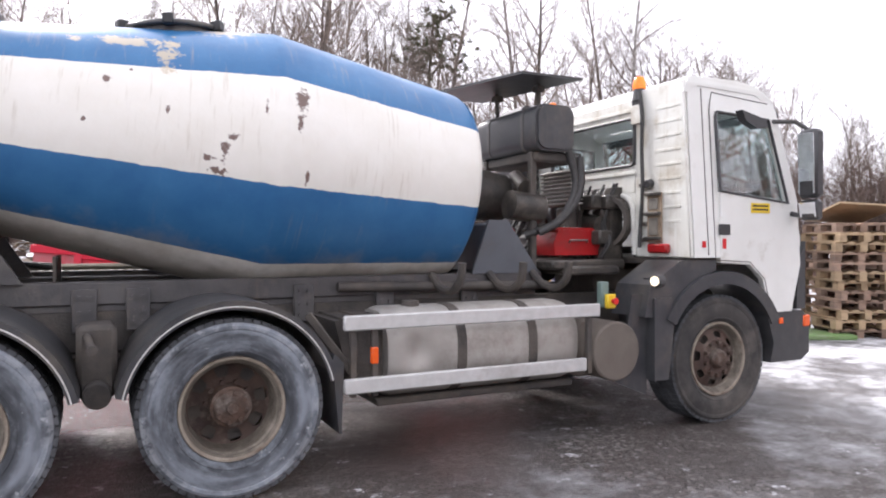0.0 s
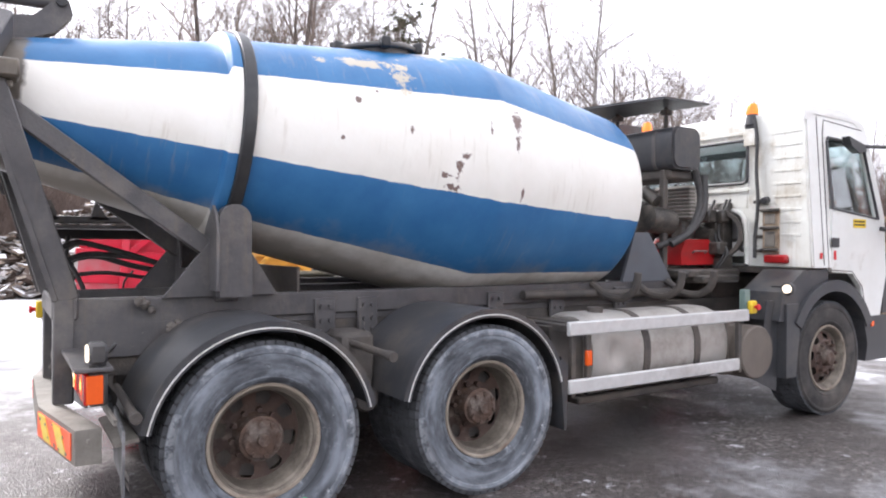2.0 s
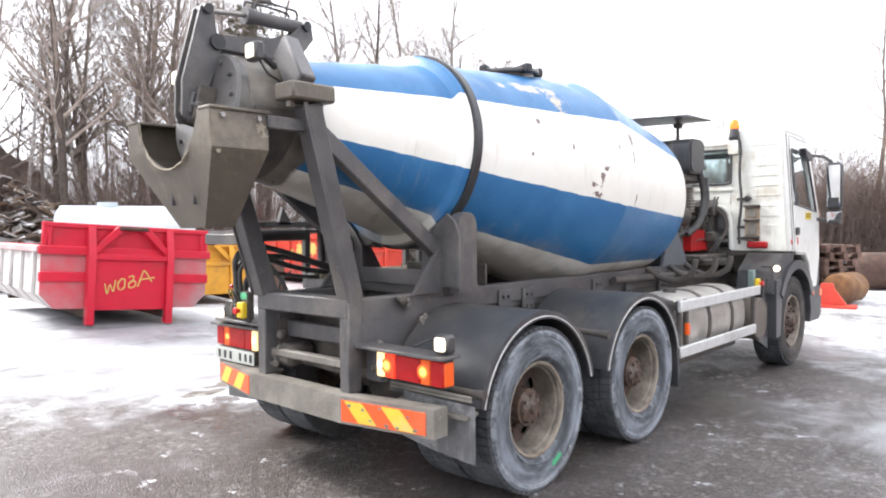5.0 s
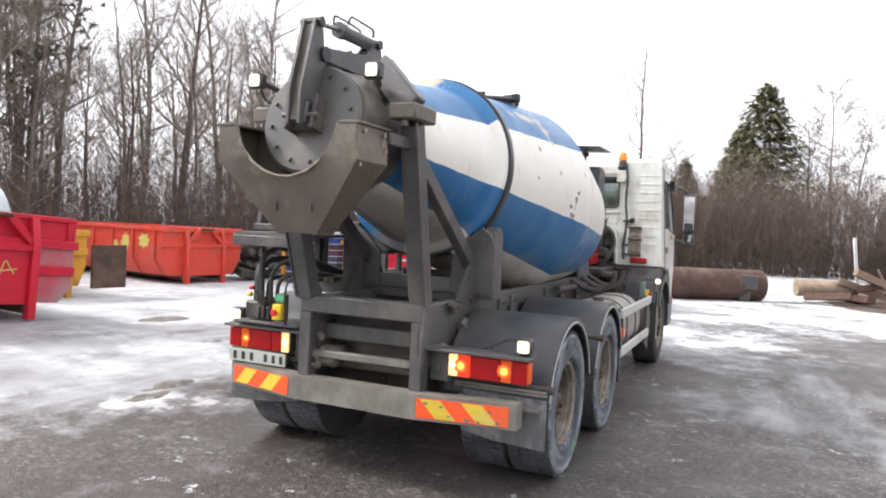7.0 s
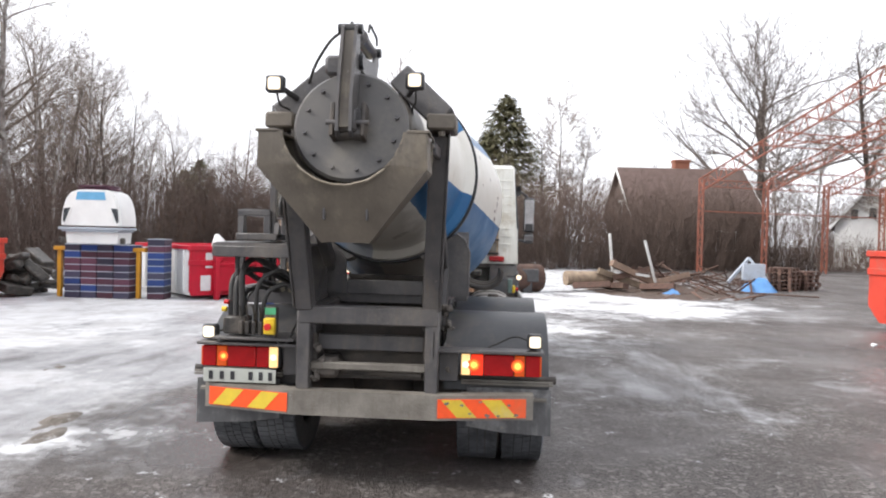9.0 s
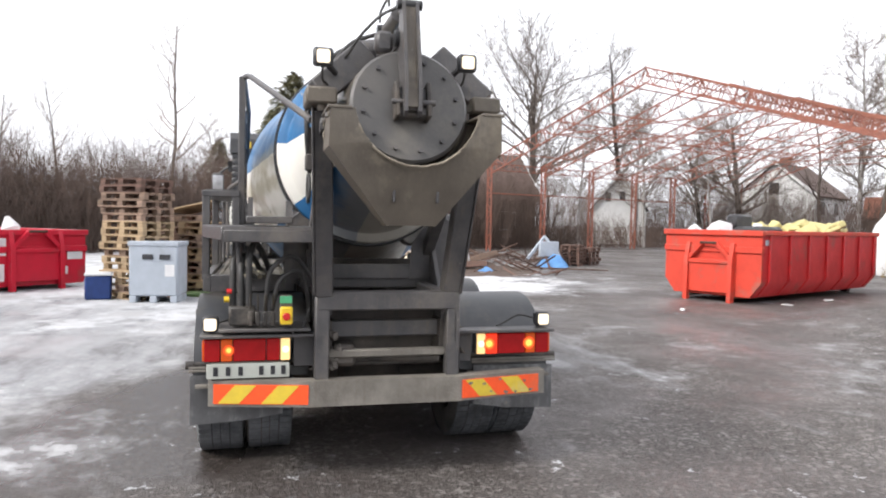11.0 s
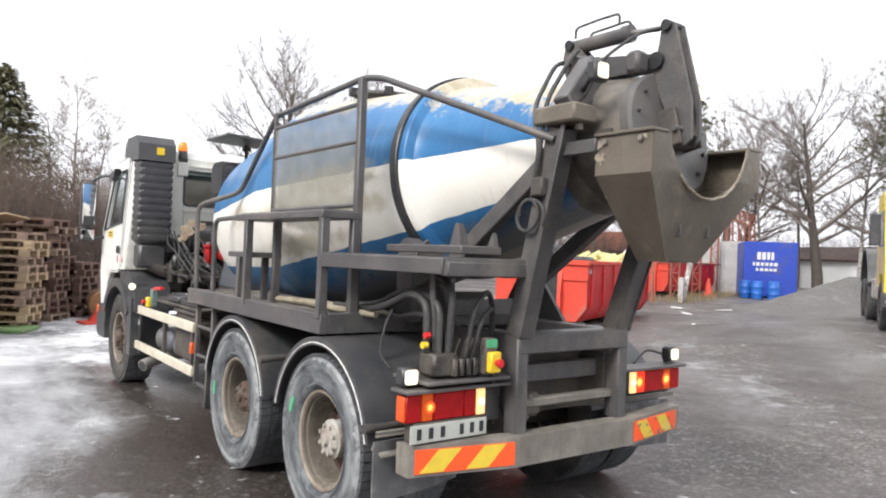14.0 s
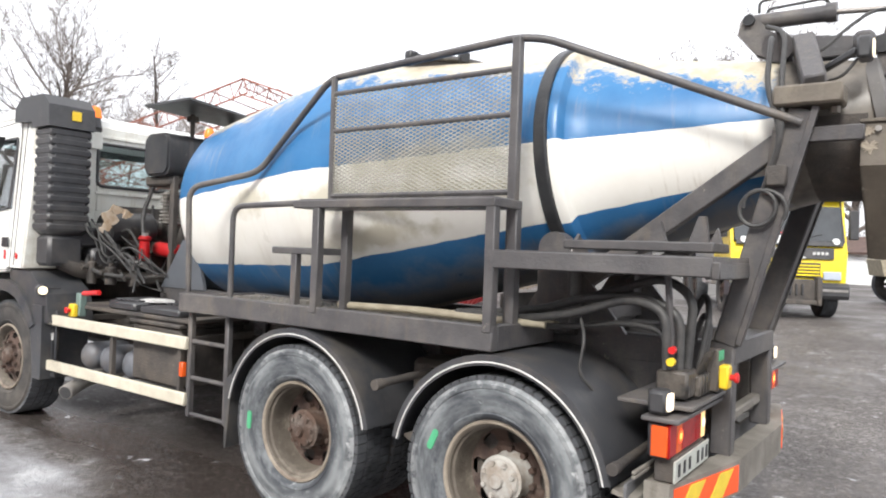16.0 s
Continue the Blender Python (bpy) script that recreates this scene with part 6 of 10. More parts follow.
    cp_("corner_lamp", G().box(6.10, 6.19, s * 1.15, s * 1.228, 0.72, 0.82, 0.01), "amber", "amber corner lamp")
    cp_("side_marker", G().box(5.80, 5.85, s * 1.215, s * 1.228, 0.76, 0.81, 0.008), "amber", "small amber side marker")
# back wall round the window, with pressed ribs
for y0, y1, z0, z1 in ((-1.222, -0.602, 1.32, 2.72), (0.602, 1.222, 1.32, 2.72), (-0.60, 0.60, 2.50, 2.66), (-0.60, 0.60, 1.86, 2.10)):
    g = G().box(4.80, 4.84, y0, y1, z0, z1, 0.01)
    g.v = [lean(p) if abs(p[1]) > 1.0 else p for p in g.v]
    cp_("back_panel", g, "whiteback", "grimy white panel of the cab's back")
g = G()
for s in (-1, 1):
    for i in range(9):
        z = 1.60 + i * 0.115
        g.box(4.7955, 4.803, s * 0.86, s * 1.12, z, z + 0.022, 0.009)
g.box(4.785, 4.803, -0.62, 0.62, 2.02, 2.05, 0.012).box(4.785, 4.803, -0.62, 0.62, 2.55, 2.58, 0.012)
cp_("pressed_rib", g, "whiteback")
arch_lip = smooth_path([(4.79, -0.61, 1.34), (4.79, -0.58, 1.84), (4.79, 0.0, 1.875), (4.79, 0.58, 1.84), (4.79, 0.61, 1.34)], 0.16, 8)
cp_("opening_lip", G().tube(arch_lip, 0.024, 10), "whiteback", "rolled lip round the engine opening")
for s in (-1, 1):
    cp_("opening_corner", G().prism([(s * 0.605, 1.60), (s * 0.605, 1.865), (s * 0.34, 1.865), (s * 0.49, 1.81), (s * 0.565, 1.73)], "x", 4.802, 4.838), "whiteback")
cp_("rear_window", G().box(4.812, 4.82, -0.60, 0.60, 2.10, 2.50, 0.002), "glass", "wide rear cab window").visible_shadow = False
seal = smooth_path([(4.797, 0.0, 2.10), (4.797, -0.60, 2.10), (4.797, -0.60, 2.50), (4.797, 0.60, 2.50), (4.797, 0.60, 2.10), (4.797, 0.0, 2.10)], 0.06, 5)
cp_("window_seal", G().tube(seal, 0.016, 8), "black")
roof = [(4.80, 2.62), (4.83, 2.72), (4.92, 2.765), (5.45, 2.775), (5.68, 2.74), (5.80, 2.64), (5.84, 2.56), (5.78, 2.56), (5.6, 2.66), (4.95, 2.68), (4.86, 2.62)]
g = G().prism(roof, "y", -1.10, 1.10)
for s in (-1, 1):
    g.prism([(x, min(z, 2.70)) for x, z in roof], "y", s * 1.10, s * 1.145)
cp_("roof", g)
cp_("floor_pan", G().box(4.82, 6.05, -1.17, 1.17, 1.26, 1.32, 0.01), "chassis")
cp_("front_panel", G().prism([(6.03, 1.74), (6.14, 1.5), (6.17, 0.87), (6.05, 0.87), (6.04, 1.2), (5.98, 1.72)], "y", -1.16, 1.16))
cp_("windscreen", G().prism([(6.015, 1.76), (6.025, 1.76), (5.835, 2.56), (5.825, 2.56)], "y", -1.10, 1.10), "glass", "raked windscreen").visible_shadow = False
cp_("sun_shield", G().prism([(5.80, 2.62), (5.93, 2.50), (5.95, 2.52), (5.84, 2.66)], "y", -1.1, 1.1), "black")
for y in (-0.55, 0.55):
    cp_("seat", G().box(5.05, 5.50, y - 0.25, y + 0.25, 1.45, 1.62, 0.05).box(4.92, 5.06, y - 0.25, y + 0.25, 1.55, 2.08, 0.05), "lining")
cp_("dashboard", G().prism([(5.72, 1.4), (6.0, 1.4), (5.98, 1.76), (5.78, 1.82)], "y", -1.1, 1.1), "lining")
cp_("steering_wheel", G().tube([(5.62 + 0.1 * math.sin(a) * 0.5, 0.55 + 0.22 * math.cos(a), 1.86 + 0.2 * math.sin(a)) for a in [i * math.pi / 12 for i in range(25)]], 0.016, 8), "black")
for s in (-1, 1):
    bc = cp_("beacon", G().cyl((4.82, s * 0.63, 2.64), (4.82, s * 0.63, 2.735), 0.062, 0.05, 20).prism([(4.79, 2.52), (4.81, 2.50), (4.84, 2.66), (4.78, 2.66)], "y", s * 0.58, s * 0.68), "black", "orange beacon on a black foot")
    tp("dome", G().lathe([(0, 0.056), (0.03, 0.056), (0.075, 0.050), (0.105, 0.034), (0.115, 0.0)], (4.82, s * 0.63, 2.735), (0, 0, 1), 24), "beacon", "orange beacon dome", bc)
    tp("bracket", G().box(4.775, 4.80, s * 0.57, s * 0.69, 2.44, 2.60, 0.008), "whiteback", "grimy bracket", bc)
# air intake stack at the left rear corner
g = G().box(4.50, 4.78, 0.82, 1.17, 1.62, 2.56, 0.04)
g.prism([(4.48, 2.55), (4.50, 2.74), (4.60, 2.83), (5.0, 2.83), (5.12, 2.74), (5.12, 2.62), (4.80, 2.60), (4.80, 2.55)], "y", 0.80, 1.20)
g.box(4.52, 4.76, 0.85, 1.15, 1.35, 1.62, 0.03)
intake = cp_("air_intake", g, "black", "black ribbed air intake stack")
for i in range(11):
    z = 1.655 + i * 0.082
    tp("intake_rib", G().box(4.495, 4.784, 0.814, 1.176, z, z + 0.071, 0.016), "black", "", intake)
tp("yellow_label", G().box(4.476, 4.482, 0.93, 1.01, 2.62, 2.70, 0.001), "yellow", "", cab)
tp("intake_hose", G().tube(smooth_path([(4.6, 1.0, 1.4), (4.58, 0.8, 1.3), (4.6, 0.4, 1.35)], 0.15, 6), 0.08, 14), "chassis", "", cab)

# ---- ground ----
def smooth(v, lo, hi):
    t = min(1.0, max(0.0, (v - lo) / (hi - lo)))
    return t * t * (3 - 2 * t)


def snow_cover(x, y):
    """How much snow lies on the yard, 0 to 1, before the fine pattern."""
    left = smooth(y, 1.2, 3.1) * smooth(x, -3.2, -0.8) * (0.55 + 0.33 * smooth(y, 3.2, 6.5)) * (1 - 0.45 * smooth(x, 0.8, 3.0) * (1 - smooth(y, 3.6, 6)))
    behind = 0.49 * smooth(y, 5.0, 9.0)
    front = 0.66 * smooth(x, 6.2, 9.0) * smooth(y, -4.5, -1.0)
    far = 0.78 * smooth(x, 8.5, 12.0) * smooth(y, -12.0, -5.0)
    side = 0.42 * smooth(x, 3.6, 5.6) * smooth(y, -4.2, -2.0) + 0.16 * smooth(x, 4.5, 8) * smooth(y, -9, -5)
    lace = 0.38 * smooth(x, 2.2, 4.0) * smooth(y, 0.8, 1.6)
    d = max(left, behind, front, far, side, lace, 0.04)
    d *= 1 - smooth(-y, 11.0, 16.0)
    d += 0.26 * noise.noise((x * 0.25, y * 0.25, 3.0)) + 0.16 * noise.noise((x * 0.8, y * 0.8, 8.0))
    if -1.0 < x < 6.4 and abs(y) < 1.3:
        d *= 0.45
    # bare wet ground round the low skip, a trodden dirty patch and a thin icy strip
    d -= 0.60 * math.exp(-((x - 0.8) ** 2 / 6.0 + (y - 6.6) ** 2 / 2.6))
    d -= 0.35 * math.exp(-((x - 0.2) ** 2 / 0.9 + (y - 2.9) ** 2 / 0.12))
    d += 0.18 * math.exp(-((x - 2.0) ** 2 / 2.2 + (y + 2.7) ** 2 / 0.10)) + 0.35 * math.exp(-((x - 2.9) ** 2 / 0.3 + (y + 1.9) ** 2 / 0.06))
    d += 0.45 * math.exp(-((x - 0.7) ** 2 / 0.06 + (y - 0.5) ** 2 / 0.25))
    return min(1.0, max(0.0, d))


def ground_height(x, y):
    far = math.hypot(x, y)
    z = 0.34 * math.exp(-((x + 0.6) ** 2 + (y - 8.2) ** 2) / 11.0)
    z += 0.42 * smooth(-y, 6.5, 13.0) * (1 - smooth(x, 4.0, 8.0))
    z += 0.012 * noise.noise((x * 0.5, y * 0.5, 0)) * smooth(far, 6, 9)
    z += 0.5 * smooth(far, 45, 120) * noise.noise((x * 0.02, y * 0.02, 5))
    return z


def axis_steps(lo, hi, step, reach):
    out = [lo + i * step for i in range(int((hi - lo) / step) + 1)]
    a, b, k = out[0], out[-1], step
    while a > -reach or b < reach:
        k *= 1.28
        if a > -reach:
            a -= k
            out.insert(0, a)
        if b < reach:
            b += k
            out.append(b)
    return out


XS, YS = axis_steps(-9, 24, 0.22, 900), axis_steps(-30, 16, 0.22, 900)
gv = [(x, y, ground_height(x, y)) for y in YS for x in XS]
nx = len(XS)
gf = [(j * nx + i, j * nx + i + 1, (j + 1) * nx + i + 1, (j + 1) * nx + i) for j in range(len(YS) - 1) for i in range(nx - 1)]
me = bpy.data.meshes.new("ground")
me.from_pydata(gv, [], gf)
me.polygons.foreach_set("use_smooth", [True] * len(me.polygons))
at = me.attributes.new("snow", "FLOAT", "POINT")
at.data.foreach_set("value", [snow_cover(x, y) + 0.42 * math.exp(-((y - 2.82 - 0.15 * x) / 0.24) ** 2 - ((x - 0.1) / 0.95) ** 4) for x, y, _ in gv])


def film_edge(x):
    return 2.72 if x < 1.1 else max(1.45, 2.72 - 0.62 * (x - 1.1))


def ice_cover(x, y):
    """Where trodden snow has frozen to a thin grey film."""
    left = smooth(y - film_edge(x), -0.25, 0.5) * smooth(x + 0.5 * (y - 2.75), -1.3, -0.3) * (1 - smooth(y, 8.5, 11.5)) * (1 - smooth(x, 9, 13))
    right = 0.62 * math.exp(-((x - 3.2) / 2.2) ** 2 - ((y + 3.0) / 0.75) ** 2)
    return max(left, right)


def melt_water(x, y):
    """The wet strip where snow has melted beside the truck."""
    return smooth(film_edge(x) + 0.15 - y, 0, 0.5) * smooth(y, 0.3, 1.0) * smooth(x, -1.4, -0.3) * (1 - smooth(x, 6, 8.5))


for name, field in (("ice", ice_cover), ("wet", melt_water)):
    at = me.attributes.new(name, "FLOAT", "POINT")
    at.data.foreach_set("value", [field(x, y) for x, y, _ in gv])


def ground_material():
    m = bpy.data.materials.new("wet_asphalt_with_trodden_snow")
    m.use_nodes = True
    n, l = m.node_tree.nodes, m.node_tree.links
    b = n["Principled BSDF"]
    tc = n.new("ShaderNodeTexCoord")

    def tex(s, d, r=0.6):
        t = n.new("ShaderNodeTexNoise")
        t.inputs["Scale"].default_value, t.inputs["Detail"].default_value, t.inputs["Roughness"].default_value = s, d, r
        l.new(tc.outputs["Object"], t.inputs["Vector"])
        return t.outputs[0]

    def rng(v, lo, hi, a=0.0, c=1.0):
        x = n.new("ShaderNodeMapRange")
        for k, val in (("From Min", lo), ("From Max", hi), ("To Min", a), ("To Max", c)):
            x.inputs[k].default_value = val
        l.new(v, x.inputs["Value"])
        return x.outputs[0]

    def op(o, a, c):
        x = n.new("ShaderNodeMath")
        x.operation = o
        for i, v in enumerate((a, c)):
            if isinstance(v, (int, float)):
                x.inputs[i].default_value = v
            else:
                l.new(v, x.inputs[i])
        return x.outputs[0]

    def mix(fac, a, c):
        x = n.new("ShaderNodeMix")
        x.data_type = "RGBA"
        l.new(fac, x.inputs[0])
        for sock, val in ((x.inputs[6], a), (x.inputs[7], c)):
            if isinstance(val, tuple):
                sock.default_value = (*val, 1)
            else:
                l.new(val, sock)
        return x.outputs[2]

    vor = n.new("ShaderNodeTexVoronoi")
    vor.inputs["Scale"].default_value = 85
    l.new(tc.outputs["Object"], vor.inputs["Vector"])
    grit = mix(rng(vor.outputs["Color"], 0.15, 0.85), (0.026, 0.022, 0.020), (0.165, 0.150, 0.140))
    stain = rng(tex(0.55, 6), 0.36, 0.66)
    peb = n.new("ShaderNodeTexVoronoi")
    peb.inputs["Scale"].default_value = 32
    l.new(tc.outputs["Object"], peb.inputs["Vector"])
    grit = mix(op("MULTIPLY", rng(peb.outputs["Color"], 0.74, 0.80), 0.55), grit, (0.31, 0.29, 0.275))
    asph = mix(op("MULTIPLY", stain, 0.72), grit, (0.046, 0.037, 0.034))
    snow = n.new("ShaderNodeAttribute")
    snow.attribute_name = "snow"
    # a thin film of ice in broad smears, its bluish sheen mixed into the colour
    film = rng(op("ADD", tex(0.42, 7, 0.62), op("MULTIPLY", snow.outputs["Fac"], 0.25)), 0.55, 0.72)
    film = op("MULTIPLY", film, rng(tex(5.0, 6, 0.7), 0.3, 0.6, 0.25, 0.75))
    asph = mix(op("MULTIPLY", film, 0.34), asph, (0.24, 0.24, 0.25))
    # frozen grey film in streaks along the tracks
    ice = n.new("ShaderNodeAttribute")
    ice.attribute_name = "ice"
    mp = n.new("ShaderNodeMapping")
    mp.inputs["Scale"].default_value, mp.inputs["Rotation"].default_value = (0.45, 1.5, 1.0), (0, 0, 0.5)
    l.new(tc.outputs["Object"], mp.inputs[0])
    drawn = n.new("ShaderNodeTexNoise")
    drawn.inputs["Scale"].default_value, drawn.inputs["Detail"].default_value, drawn.inputs["Roughness"].default_value = 1.3, 9, 0.66
    l.new(mp.outputs[0], drawn.inputs["Vector"])
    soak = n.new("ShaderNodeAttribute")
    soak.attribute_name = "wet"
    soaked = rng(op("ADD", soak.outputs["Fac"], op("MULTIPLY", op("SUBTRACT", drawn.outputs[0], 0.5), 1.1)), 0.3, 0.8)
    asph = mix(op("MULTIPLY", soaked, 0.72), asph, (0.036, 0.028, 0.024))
    glaze = rng(op("ADD", ice.outputs["Fac"], op("MULTIPLY", op("SUBTRACT", drawn.outputs[0], 0.5), 2.2)), 0.25, 0.95, 0.0, 0.92)
    asph = mix(glaze, asph, mix(rng(op("ADD", drawn.outputs[0], op("MULTIPLY", tex(14, 6, 0.7), 0.35)), 0.52, 0.86), (0.20, 0.20, 0.21), (0.41, 0.415, 0.43)))
    broad = op("MULTIPLY", op("SUBTRACT", tex(0.75, 5), 0.5), 1.9)
    lacy = op("MULTIPLY", op("SUBTRACT", tex(3.6, 10, 0.66), 0.5), 1.25)
    f = op("ADD", snow.outputs["Fac"], op("ADD", broad, lacy))
    thick = rng(f, 0.52, 0.76)
    thin = rng(f, 0.26, 0.58, 0.0, 0.55)
    col = mix(thin, asph, (0.36, 0.365, 0.375))
    specks = op("MULTIPLY", rng(tex(5.5, 9, 0.74), 0.60, 0.65), rng(tex(0.7, 3), 0.46, 0.58))
    col = mix(specks, col, (0.60, 0.61, 0.63))
    flakes = op("MULTIPLY", rng(tex(17, 9, 0.76), 0.655, 0.69), rng(op("ADD", tex(1.3, 4), op("MULTIPLY", snow.outputs["Fac"], 0.30)), 0.50, 0.62))
    col = mix(op("MULTIPLY", flakes, 0.85), col, (0.62, 0.63, 0.65))
    trod = rng(op("ADD", tex(1.1, 7, 0.66), op("MULTIPLY", tex(7.0, 6), 0.25)), 0.58, 0.74)
    sn = mix(rng(tex(2.5, 6), 0.35, 0.7), (0.66, 0.67, 0.69), (0.51, 0.515, 0.53))
    sn = mix(op("MULTIPLY", trod, 0.8), sn, (0.36, 0.35, 0.345))
    sn = mix(op("MULTIPLY", ice.outputs["Fac"], 0.42), sn, (0.38, 0.385, 0.40))
    col = mix(thick, col, sn)
    l.new(col, b.inputs["Base Color"])
    wet = rng(tex(0.45, 5), 0.40, 0.62, 0.66, 0.30)
    ro = n.new("ShaderNodeMix")
    l.new(thick, ro.inputs[0])
    l.new(wet, ro.inputs[2])
    ro.inputs[3].default_value = 0.75
    ro2 = n.new("ShaderNodeMix")
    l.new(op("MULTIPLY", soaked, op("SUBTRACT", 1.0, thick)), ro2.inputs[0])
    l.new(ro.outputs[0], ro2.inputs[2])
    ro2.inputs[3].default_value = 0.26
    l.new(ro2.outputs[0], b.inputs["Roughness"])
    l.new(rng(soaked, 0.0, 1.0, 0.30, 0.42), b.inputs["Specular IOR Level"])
    bp = n.new("ShaderNodeBump")
    bp.inputs["Distance"].default_value = 0.02
    l.new(rng(soaked, 0.0, 1.0, 0.6, 0.28), bp.inputs["Strength"])
    h = op("ADD", op("MULTIPLY", vor.outputs["Distance"], 0.45), op("MULTIPLY", thick, 0.9))
    h = op("ADD", h, op("MULTIPLY", tex(9, 6), 0.8))
    l.new(h, bp.inputs["Height"])
    l.new(bp.outputs[0], b.inputs["Normal"])
    return m


me.materials.append(ground_material())
tagged(new("ground", me), "wet dark asphalt yard with patches of trodden snow", "ground", kind="structure")

